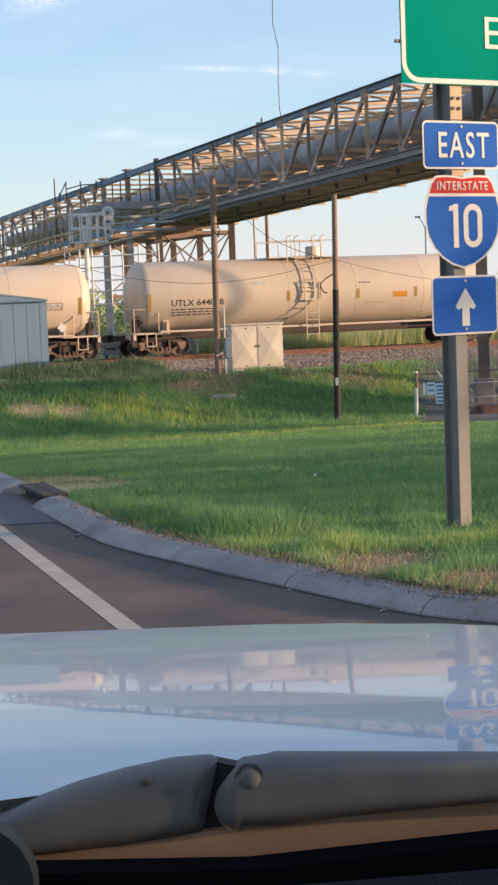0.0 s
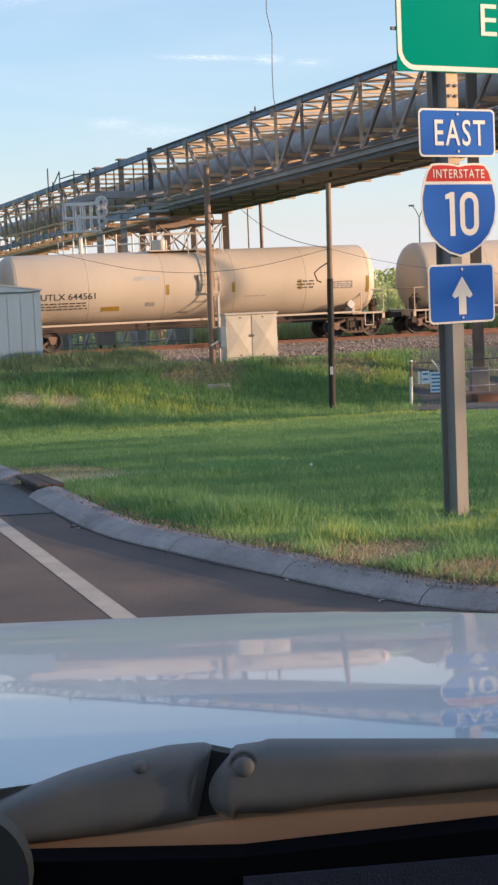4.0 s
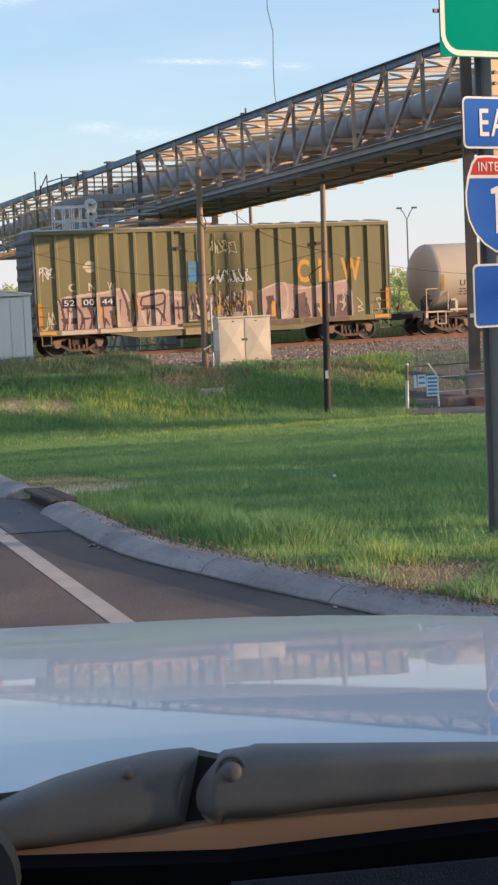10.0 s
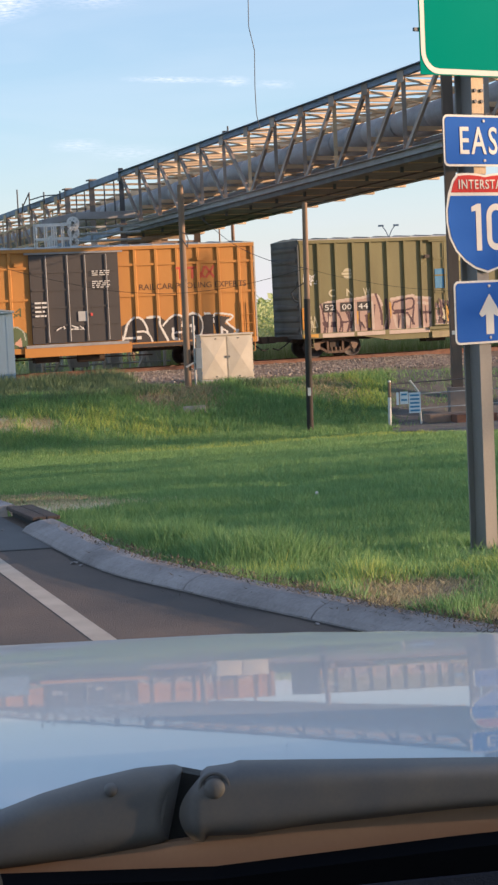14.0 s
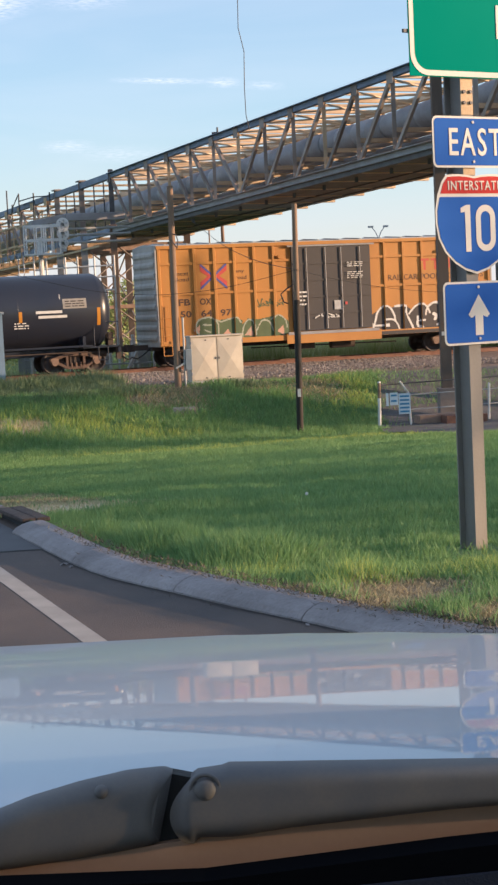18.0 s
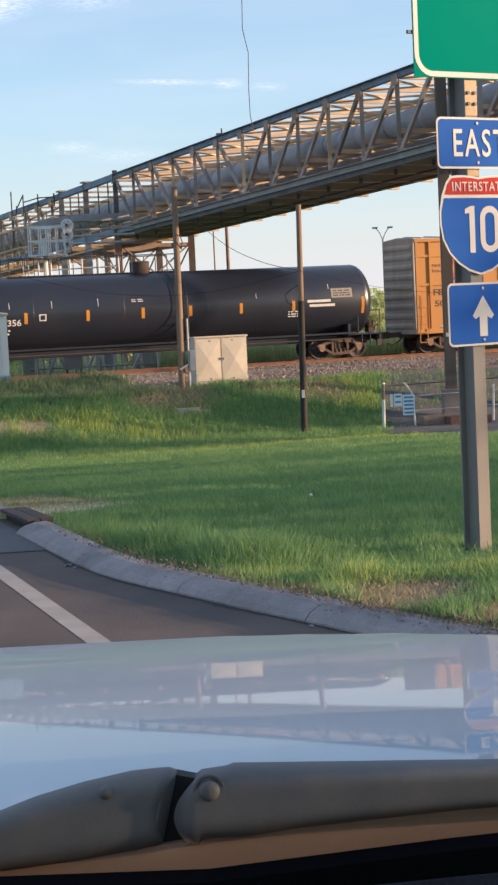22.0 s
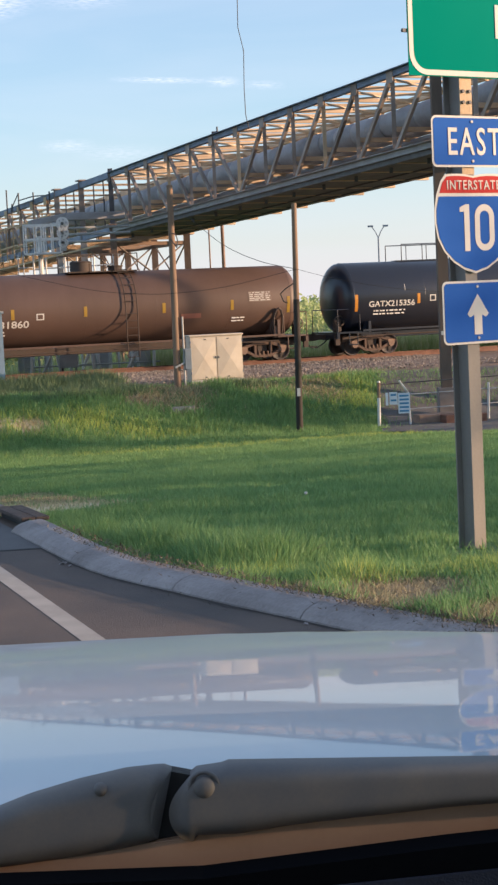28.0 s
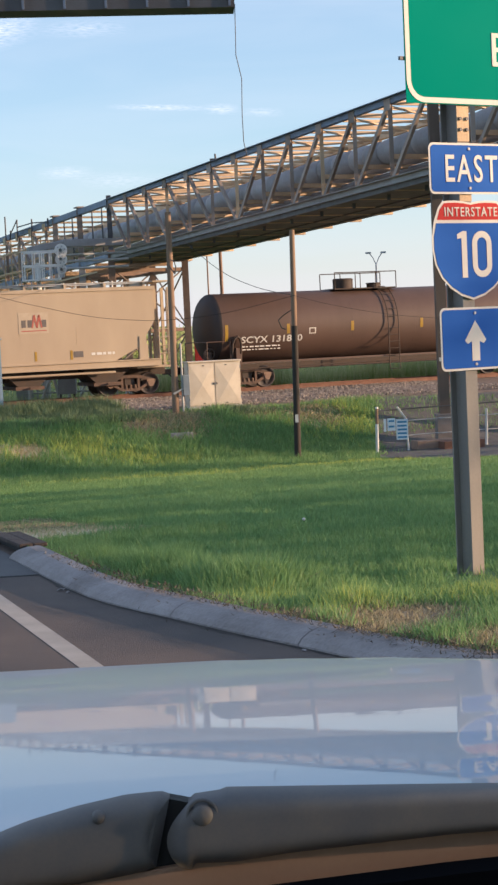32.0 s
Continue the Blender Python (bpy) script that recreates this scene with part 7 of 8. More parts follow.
def scribble(car, x0, x1, z0, z1, y, material, seed, n=6, w=0.035):
    """A quick chalky hand scrawl, as flat strokes."""
    rng = random.Random(seed)
    ms = Mesh()
    for i in range(n):
        cx = x0 + (x1 - x0) * (i + 0.5) / n
        p = Vector((cx - 0.1, z0 + (z1 - z0) * rng.uniform(0, 0.4)))
        for k in range(5):
            q = Vector((cx + rng.uniform(-0.16, 0.2), z0 + (z1 - z0) * rng.uniform(0, 1)))
            d = (q - p).normalized() if (q - p).length > 0.01 else Vector((1, 0))
            o = Vector((-d.y, d.x)) * w / 2
            ms.face([(v.x, y - 0.001 * k - 0.0003 * i, v.y) for v in (p - o, q - o, q + o, p + o)])
            p = q
    tagged(part("scrawl", ms, material, car), "chalky sprayed scrawl", kind="stuff")


def roundel(car, cx, cz, r, y, material):
    ms = Mesh()
    for z0, z1 in ((-1.0, -0.35), (-0.22, 0.22), (0.35, 1.0)):
        pts = []
        for k in range(7):
            z = z0 + (z1 - z0) * k / 6
            pts.append((cx + r * math.sqrt(max(0, 1 - z * z)) * (1.25 if z0 == -0.22 else 1), cz + r * z))
        for k in range(7):
            z = z1 + (z0 - z1) * k / 6
            pts.append((cx - r * math.sqrt(max(0, 1 - z * z)) * (1.25 if z0 == -0.22 else 1), cz + r * z))
        ms.face([(x, y - 0.006, z) for x, z in pts])
    part("emblem", ms, material, car)


def green_boxcar(s):
    car = car_empty("boxcar", s, "faded olive green boxcar with graffiti along its lower side", "boxcar")
    half, wd, rib_d = 7.85, 1.55, 0.085
    bl = [-6.95 + 0.83 * i for i in range(7)]
    br = [1.95 + 0.83 * i for i in range(7)]
    box_shell(car, half, 0.86, 5.08, wd, M_BOXG, bl, br, (-1.45, 1.55), rib_d, (), (8, M_ENDG))
    plug_door(car, -1.45, 1.55, 1.15, 4.85, -wd + 0.02, M_BOXG, M_BOXG)
    ribs = bl + br
    panel = -wd + rib_d
    pink = mat("pink_spray", (0.46, 0.32, 0.265), (0.34, 0.23, 0.19), 0.7, scale=2)
    chalk = mat("faded_cream_paint", (0.58, 0.52, 0.36), (0.48, 0.42, 0.28), 0.7)
    dark = mat("maroon_spray", (0.12, 0.055, 0.06), (0.07, 0.04, 0.05), 0.7, scale=2)
    amber = mat("amber_spray", (0.60, 0.33, 0.05), (0.5, 0.25, 0.05), 0.7)
    mauve = mat("mauve_spray", (0.17, 0.10, 0.095), (0.11, 0.07, 0.07), 0.7, scale=2)
    cream = mat("cream_spray", (0.56, 0.46, 0.38), (0.42, 0.32, 0.27), 0.7, scale=2)
    ta = spray_test(
        [(0, [(-6.97, 2.25), (-6.67, 2.4), (-5.94, 2.49), (-5.0, 2.56), (-4.25, 2.7), (-3.97, 2.17), (-3.95, 1.22), (-3.98, 0.95), (-6.99, 0.95)]), (0, [(-3.56, 2.43), (-2.49, 2.58), (-2.4, 2.5), (-1.55, 2.42), (-1.55, 0.95), (-3.98, 0.95), (-3.8, 1.57)]),
         (2, [(-6.6, 1.9), (-6.4, 2.0), (-6.5, 1.1), (-6.65, 1.1)]), (2, [(-5.5, 1.9), (-5.3, 1.5), (-5.4, 1.1)]), (2, [(-3.0, 1.6), (-2.4, 1.7), (-2.7, 1.1)]), (1, [(-6.9, 1.55), (-6.2, 1.55), (-6.2, 1.3), (-6.75, 1.3)]), (3, [(-5.25, 2.0), (-5.1, 2.0), (-5.15, 1.4), (-5.25, 1.4)]), (3, [(-3.66, 2.27), (-3.55, 2.27), (-3.58, 1.56), (-3.68, 1.56)])],
        [(2, 0.11, [(-6.97, 2.22), (-6.67, 2.36), (-5.94, 2.45), (-5.0, 2.52), (-4.25, 2.64), (-3.97, 2.17)]), (2, 0.11, [(-3.56, 2.4), (-2.49, 2.53), (-2.4, 2.46), (-1.58, 2.38)]), (2, 0.1, [(-6.55, 2.1), (-6.5, 1.5), (-6.55, 1.05)]), (2, 0.1, [(-5.35, 2.3), (-5.45, 1.6), (-5.3, 1.05)]), (2, 0.14, [(-4.5, 2.3), (-4.45, 1.2)]), (2, 0.12, [(-3.4, 1.7), (-3.2, 1.1), (-2.6, 1.05), (-2.0, 1.1)]), (2, 0.12, [(-2.2, 2.2), (-1.7, 2.15)]),
         (1, 0.11, [(-6.92, 2.3), (-6.8, 1.9), (-6.73, 1.36), (-6.8, 1.01)]), (1, 0.11, [(-6.25, 2.04), (-5.98, 1.63), (-6.11, 0.98)]), (1, 0.14, [(-4.74, 1.73), (-4.64, 0.95)]), (1, 0.11, [(-4.25, 2.65), (-4.04, 1.93), (-3.99, 1.34)]),
         (1, 0.085, [(-3.39, 2.26), (-2.5, 2.41), (-2.52, 1.98), (-3.41, 1.91), (-3.39, 2.26)]), (1, 0.10, [(-3.42, 1.79), (-2.79, 1.76), (-2.43, 1.27)]), (1, 0.12, [(-2.03, 1.77), (-1.6, 1.74)]), (1, 0.11, [(-5.76, 2.13), (-5.55, 1.53), (-5.7, 1.0)]), (1, 0.14, [(-3.76, 2.39), (-3.68, 1.56), (-3.84, 0.95)]), (1, 0.085, [(-5.9, 1.5), (-5.5, 1.5), (-5.5, 1.25)])])
    tb = spray_test(
        [(0, [(1.77, 2.28), (2.17, 2.45), (3.03, 2.59), (4.18, 2.37), (5.83, 2.6), (6.08, 2.09), (6.11, 0.95), (1.75, 0.95)]), (1, [(2.08, 2.09), (2.42, 2.08), (2.59, 1.63), (2.51, 1.03), (1.98, 1.05), (2.14, 1.65)]), (1, [(3.44, 2.08), (3.9, 2.19), (4.01, 1.45), (4.11, 0.96), (3.04, 0.96), (3.46, 1.23)]),
         (1, [(4.29, 1.68), (5.1, 1.64), (5.07, 0.96), (4.25, 0.96)]), (1, [(5.39, 2.0), (5.94, 1.98), (6.03, 0.96), (5.21, 0.96)]), (2, [(4.4, 1.5), (4.8, 1.4), (4.6, 1.1)]), (2, [(2.6, 1.5), (3.2, 1.2), (2.7, 1.0)])],
        [(2, 0.08, [(1.77, 2.28), (2.17, 2.45), (2.98, 2.59), (3.07, 1.61), (2.79, 1.26)]), (2, 0.08, [(3.37, 2.33), (4.18, 2.37), (5.14, 2.5), (5.83, 2.6)]), (2, 0.06, [(2.67, 1.63), (3.05, 1.24)]), (2, 0.06, [(5.5, 1.7), (5.75, 1.6), (5.6, 1.35)])])
    tc = spray_test(
        [(1, [(-1.42, 1.2), (1.5, 1.2), (1.5, 1.75), (0.9, 2.0), (0.4, 1.7), (-0.2, 2.1), (-0.8, 1.8), (-1.42, 2.2)]), (0, [(-1.42, 1.9), (-1.1, 2.3), (-0.7, 2.2), (-0.9, 1.5), (-1.42, 1.4)]), (0, [(0.9, 2.4), (1.45, 2.3), (1.45, 1.9), (1.0, 1.8)]),
         (3, [(-0.7, 1.25), (0.2, 1.25), (0.3, 1.5), (-0.6, 1.55)]), (2, [(-0.1, 1.6), (0.25, 2.0), (0.4, 1.6)]), (3, [(0.5, 1.25), (1.3, 1.25), (1.2, 1.45), (0.6, 1.5)]), (0, [(-0.6, 1.9), (-0.3, 2.35), (0.0, 2.2), (-0.25, 1.75)])],
        [(3, 0.07, [(-1.35, 1.3), (-1.1, 1.75), (-0.8, 1.35), (-0.6, 1.8)]), (3, 0.06, [(0.4, 1.65), (0.7, 2.2), (0.95, 1.65), (1.3, 2.1)]), (2, 0.06, [(-0.5, 1.6), (-0.2, 1.9), (0.1, 1.6)]), (1, 0.08, [(-1.2, 2.3), (-0.9, 2.0), (-0.4, 2.3), (0.1, 2.0), (0.6, 2.35)]), (3, 0.05, [(-1.4, 1.22), (1.45, 1.24)])])
    painted(car, "graffiti", -7.1, -1.5, 0.95, 2.7, wd, rib_d, ribs, (pink, dark, cream, amber), ta, 0.03)
    painted(car, "graffiti", 1.7, 6.15, 0.95, 2.65, wd, rib_d, ribs, (pink, mauve, cream), tb, 0.03)
    painted(car, "graffiti", -1.44, 1.52, 1.2, 2.42, wd, -0.033, (), (pink, mauve, amber, cream), tc, 0.035)
    for x, z in ((-4.6, 1.5), (-2.8, 1.6), (2.4, 1.5), (4.6, 1.4)):
        part("paint_splash", Mesh().box(x - 0.08, x + 0.1, panel - 0.012, panel - 0.008, z - 0.3, z + 0.35), amber, car)
    for ch, xa, xb in (("C", 3.55, 4.15), ("N", 4.56, 5.2), ("W", 5.6, 6.55)):
        side_text("lettering", car, ch, xa, xb, 2.58, 3.58, panel - 0.004, amber, 1.0, ribs, rib_d, 0.035)
    for ch, xa in (("C", -6.5), ("N", -5.66), ("W", -4.85)):
        side_text("lettering", car, ch, xa, xa + 0.34, 2.62, 2.95, panel - 0.004, chalk, 1.0, (), 0.0, 0.02)
    for ch, xa in (("52", -6.72), ("00", -5.9), ("44", -5.12)):
        rect_on_side("number_plate", car, xa - 0.06, xa + 0.56, 1.96, 2.36, panel - 0.014, M_INK)
        side_text("numerals", car, ch, xa, xa + 0.46, 2.05, 2.28, panel - 0.026, M_STENCIL)
    roundel(car, -5.55, 3.6, 0.24, panel, chalk)
    scribble(car, -7.7, -7.0, 3.0, 3.7, panel - 0.008, M_STENCIL, 4, 4)
    scribble(car, -0.4, 0.7, 3.95, 4.5, -wd - 0.07, mat("yellow_chalk", (0.6, 0.55, 0.3), (0.5, 0.45, 0.25), 0.8), 5, 6)
    scribble(car, -0.5, 1.4, 2.7, 3.3, -wd - 0.07, M_STENCIL, 6, 9)
    rect_on_side("blue_patch", car, -1.38, -0.85, 2.8, 3.66, -wd - 0.04, mat("blue_spray", (0.07, 0.24, 0.42), (0.05, 0.18, 0.33), 0.6), 0.01, "blue sprayed patch")
    for d in (-1, 1):
        rect_on_side("reflector", car, min(d * 7.66, d * 7.82), max(d * 7.66, d * 7.82), 1.25, 2.2, -wd - 0.012, M_ORANGE)
        rect_on_side("corner_panel", car, min(d * 7.1, d * 7.8), max(d * 7.1, d * 7.8), 0.9, 1.05, -wd - 0.016, amber)
    rect_on_side("sill_stripe", car, -1.6, 1.6, 0.62, 0.9, -wd - 0.01, mat("faded_yellow_sill", (0.40, 0.34, 0.17), (0.25, 0.20, 0.13), 0.7, scale=3), 0.02)
    for x0, x1, z0, z1, c, sd in ((-7.75, -7.0, 1.0, 2.0, chalk, 71), (-6.8, -4.2, 1.0, 2.3, dark, 72), (-3.4, -1.7, 1.0, 2.2, dark, 73), (2.0, 4.2, 1.0, 2.2, dark, 74), (4.4, 6.0, 1.0, 2.3, cream, 75), (6.2, 7.6, 1.1, 2.0, chalk, 76)):
        scribble(car, x0, x1, z0, z1, panel - 0.012, c, sd, max(2, int((x1 - x0) / 0.45)), 0.04)
    for x0, x1, z0, z1, c, sd in ((-1.3, 1.4, 1.25, 2.4, chalk, 77), (-1.0, 1.3, 1.3, 2.2, amber, 78), (-1.3, 1.2, 1.3, 2.3, dark, 79)):
        scribble(car, x0, x1, z0, z1, -wd - 0.075 - 0.004 * (sd - 76), c, sd, 6, 0.05)
    part("fishbelly_sill", Mesh().prism([(-5.0, 0.86), (-3.6, 0.62), (3.6, 0.62), (5.0, 0.86)], -0.02, 0.02, Matrix.Translation((0, -wd + 0.06, 0)) @ Matrix(((1, 0, 0, 0), (0, 0, 1, 0), (0, 1, 0, 0), (0, 0, 0, 1)))), M_BOXG, car)
    for x0, x1 in ((-6.9, -5.4), (-5.25, -3.9), (-3.7, -1.7)):
        rect_on_side("sill_paint", car, x0, x1, 0.88, 1.05, -wd - 0.0105, cream, 0.004)
    for x0, x1 in ((1.8, 3.6), (3.75, 5.9)):
        rect_on_side("sill_paint", car, x0, x1, 0.88, 1.05, -wd - 0.0105, mauve, 0.004)
    for x in (-1.75, 4.55):
        part("door_stop", Mesh().box(x - 0.12, x + 0.12, -wd - 0.08, -wd, 4.15, 4.3), M_UNDER, car)
    return car


def yellow_boxcar(s):
    car = car_empty("boxcar", s, "orange-yellow boxcar with dark grey door and graffiti", "boxcar")
    half, wd, rib_d = 7.91, 1.55, 0.075
    bl = [-7.15 + 0.9 * i for i in range(6)]
    br = [2.63 + 0.92 * i for i in range(6)]
    box_shell(car, half, 0.88, 5.08, wd, M_BOXY, bl, br, (-1.85, 1.92), rib_d, (4.32, 3.05), (9, mat("weathered_end", (0.47, 0.44, 0.40), (0.33, 0.30, 0.265), 0.65, 0.1, scale=2, fine=30, streak=3)))
    plug_door(car, -1.83, 1.9, 1.25, 4.85, -wd + 0.02, M_DOORG, M_CHORD)
    panel = -wd + rib_d
    red = mat("mark_red", (0.55, 0.06, 0.05), (0.45, 0.06, 0.05), 0.6)
    blue = mat("mark_blue", (0.07, 0.08, 0.30), (0.08, 0.08, 0.25), 0.6)
    faded = mat("faded_red", (0.46, 0.06, 0.035), (0.48, 0.09, 0.04), 0.6)
    brown = mat("brown_ink", (0.085, 0.04, 0.025), (0.07, 0.035, 0.02), 0.6)
    # crossed chevrons
    for d, c, off in ((-1, red, 0.0), (1, red, 0.0), (-1, blue, 0.17), (1, blue, 0.17)):
        for e in (-1, 1):
            x0 = -5.39 + d * 0.60
            a0, b0 = Vector((x0, 3.75 + e * (0.34 + off))), Vector((-5.39 + d * 0.1, 3.75 + e * (0.0 + off * 0.5)))
            o = Vector((0, 0.06 if off else 0.11))
            ms, yy = Mesh(), panel - 0.008 - 0.002 * (off > 0) - 0.001 * (e > 0)
            ms.face([(v.x, yy, v.y) for v in (a0 - o, b0 - o, b0 + o, a0 + o)][::d])
            over_ribs(part("chevron", ms, c, car), bl, rib_d)
    side_text("lettering", car, "next", -7.02, -6.5, 3.82, 3.96, panel - 0.004, brown)
    side_text("lettering", car, "load", -7.02, -6.5, 3.58, 3.74, panel - 0.004, brown)
    side_text("lettering", car, "any", -4.4, -4.0, 3.82, 3.96, panel - 0.004, brown)
    side_text("lettering", car, "road", -4.4, -3.9, 3.58, 3.74, panel - 0.004, brown)
    for ch, xa in (("FB", -7.0), ("OX", -6.05)):
        side_text("reporting_mark", car, ch, xa, xa + 0.52, 2.56, 2.84, panel - 0.004, brown, 1.0, bl, rib_d, 0.025)
    for ch, xa in (("50", -6.95), ("64", -6.02), ("97", -5.15)):
        side_text("numerals", car, ch, xa, xa + 0.5, 2.06, 2.34, panel - 0.004, brown, 1.0, bl, rib_d, 0.025)
    for xa, xb, za, zb in ((4.38, 4.85, 4.06, 4.16), (4.55, 4.68, 3.66, 4.08), (4.95, 5.35, 4.06, 4.16), (5.1, 5.22, 3.66, 4.08)):
        over_ribs(rect_on_side("faded_mark", car, xa, xb, za, zb, panel - 0.002, faded, 0.004), br, rib_d)
    for xa, xb, za, zb in ((5.5, 5.72, 3.68, 4.16), (5.7, 5.5, 3.68, 3.9), (5.75, 6.12, 3.68, 4.16), (6.12, 5.75, 3.68, 4.16)):
        over_ribs(part("faded_mark", Mesh().beam((xa, panel - 0.006, za), (xb, panel - 0.006, zb), 0.01, 0.1), faded, car), br, rib_d)
    side_text("lettering", car, "RAILCAR POOLING EXPERTS", 2.8, 7.55, 3.26, 3.5, panel - 0.004, brown, 1.0, br, rib_d)
    white, black = M_STENCIL, M_INK
    green = mat("green_spray", (0.10, 0.14, 0.06), (0.07, 0.10, 0.05), 0.7, scale=2)
    pinkish = mat("salmon_spray", (0.55, 0.33, 0.24), (0.5, 0.28, 0.2), 0.7)
    ta = spray_test(
        [(0, [(-6.23, 1.86), (-5.77, 2.05), (-5.29, 1.88), (-4.54, 1.97), (-4.17, 1.83), (-4.23, 0.92), (-6.7, 0.92), (-6.76, 1.11), (-6.31, 1.28)]), (2, [(-6.4, 1.5), (-6.1, 1.75), (-6.15, 1.25)]), (2, [(-5.2, 1.15), (-4.85, 1.5), (-4.6, 1.1)]),
         (0, [(-4.25, 1.6), (-3.9, 1.9), (-3.42, 1.84), (-2.52, 2.0), (-2.02, 1.7), (-2.02, 0.92), (-4.25, 0.92)]), (2, [(-4.1, 1.2), (-3.75, 1.6), (-3.7, 1.15)]), (2, [(-2.6, 1.3), (-2.3, 1.55), (-2.25, 1.1)])],
        [(1, 0.07, [(-6.34, 1.51), (-6.23, 1.86), (-5.9, 2.01), (-5.53, 1.99), (-5.3, 1.7), (-5.33, 1.23), (-5.63, 1.12), (-6.07, 1.22), (-6.34, 1.51)]),
         (1, 0.06, [(-5.65, 2.04), (-5.17, 1.83), (-4.79, 1.91), (-4.42, 1.96), (-4.25, 1.76)]), (1, 0.06, [(-6.68, 1.18), (-6.19, 1.13), (-5.58, 1.01), (-4.59, 1.07), (-4.48, 0.9)]),
         (1, 0.06, [(-3.57, 1.38), (-3.24, 1.79), (-2.92, 1.7), (-2.76, 1.33)]), (1, 0.06, [(-2.84, 1.82), (-2.52, 1.99), (-2.2, 1.79), (-2.12, 1.47)]), (1, 0.06, [(-4.2, 1.0), (-4.15, 1.5), (-3.9, 1.85), (-3.65, 1.7), (-3.6, 1.2)]), (1, 0.05, [(-4.0, 1.25), (-3.8, 1.45)]), (1, 0.06, [(-2.9, 1.05), (-2.6, 1.0), (-2.1, 1.1)]), (1, 0.06, [(-5.95, 1.72), (-5.6, 1.7)]), (1, 0.06, [(-5.9, 1.5), (-5.65, 1.4)])])
    tb = spray_test(
        [(0, [(1.87, 1.77), (2.3, 1.98), (2.55, 2.14), (2.91, 2.05), (3.09, 2.11), (3.65, 2.11), (3.89, 1.91), (4.33, 2.24), (4.64, 2.07), (5.09, 2.21), (5.45, 2.03), (5.7, 2.14), (6.02, 2.12), (6.75, 1.97), (6.49, 1.71), (6.21, 1.08), (5.95, 0.92), (1.87, 0.92)]),
         (2, [(5.49, 1.3), (5.92, 1.3), (5.92, 1.0), (5.47, 1.0)])],
        [(1, 0.09, [(1.95, 1.07), (2.1, 1.53), (2.24, 1.92), (2.55, 2.14), (2.84, 2.05), (3.02, 1.76), (3.08, 1.48)]), (1, 0.08, [(2.57, 1.55), (2.96, 1.53), (3.19, 1.31), (3.27, 1.0), (3.15, 0.92)]),
         (1, 0.08, [(2.06, 1.29), (2.5, 1.3), (2.7, 1.29)]), (1, 0.16, [(2.62, 1.3), (2.72, 1.3)]), (1, 0.08, [(1.84, 1.66), (1.97, 1.3), (2.04, 0.95)]), (1, 0.10, [(3.09, 2.11), (3.58, 2.11), (3.61, 1.8), (3.79, 1.44), (3.95, 1.08), (3.9, 0.92)]),
         (1, 0.08, [(3.76, 1.75), (4.02, 2.02), (4.33, 2.17), (4.65, 2.06), (4.8, 1.75)]), (1, 0.12, [(4.19, 1.6), (4.18, 1.23), (4.37, 1.15)]), (1, 0.08, [(4.19, 1.42), (4.54, 1.45)]),
         (1, 0.09, [(4.58, 1.68), (4.72, 2.03), (5.09, 2.21), (5.41, 2.03), (5.49, 1.67), (5.41, 1.32), (5.16, 1.22)]), (1, 0.14, [(4.98, 1.7), (5.1, 1.62), (5.05, 1.46)])])
    tc = spray_test(
        [(0, [(5.9, 2.12), (6.75, 1.97), (6.49, 1.71), (6.95, 1.45), (6.7, 1.0), (6.2, 0.95)])],
        [(1, 0.09, [(5.62, 2.18), (5.86, 2.13), (6.01, 1.81)]), (1, 0.08, [(6.02, 2.05), (6.15, 2.16), (6.84, 2.05), (6.79, 1.89), (6.58, 1.78), (6.97, 1.44), (7.09, 1.4), (6.79, 1.13)]), (1, 0.1, [(6.32, 1.56), (6.33, 1.08)]), (1, 0.08, [(6.35, 1.5), (6.6, 1.35), (6.4, 1.1)]), (1, 0.1, [(5.93, 1.18), (5.99, 0.92)])])
    painted(car, "graffiti", -6.8, -1.95, 0.92, 2.1, wd, rib_d, bl, (green, mat("pale_green_spray", (0.40, 0.41, 0.33), (0.30, 0.32, 0.24), 0.7), pinkish), ta, 0.03)
    painted(car, "graffiti", 1.95, 6.0, 0.92, 2.32, wd, rib_d, br, (black, white, pinkish), tb, 0.028)
    painted(car, "graffiti", 5.6, 7.3, 0.92, 2.3, wd, rib_d + 0.003, br, (black, white), tc, 0.028)
    rect_on_side("sill_paint", car, 2.35, 7.25, 0.885, 1.04, -wd - 0.0105, black, 0.004, "black sprayed sill")
    scribble(car, -3.6, -2.2, 2.35, 2.75, panel - 0.008, green, 9, 6)
    small_print(car, 0.75, 1.5, 3.92, 4.16, 3, white, y=-wd - 0.09, seed=51)
    small_print(car, 0.75, 1.5, 3.42, 3.74, 4, white, y=-wd - 0.09, seed=54)
    small_print(car, -1.7, -1.2, 2.3, 3.0, 4, white, y=-wd - 0.09, seed=52)
    scribble(car, -0.9, 0.4, 1.75, 1.95, -wd - 0.07, white, 12, 4, 0.03)
    rect_on_side("door_notice", car, 0.1, 0.5, 2.1, 2.5, -wd - 0.06, M_GALV)
    rect_on_side("red_tag", car, 0.62, 0.72, 2.3, 2.42, -wd - 0.06, red)
    rect_on_side("sill_beam", car, -2.2, 2.3, 0.72, 1.15, -wd - 0.02, M_BOXY, 0.06)
    for x in (5.5, -2.3):
        part("door_stop", Mesh().box(x - 0.16, x + 0.12, -wd - 0.08, -wd, 4.4, 4.54), M_BOXY, car)
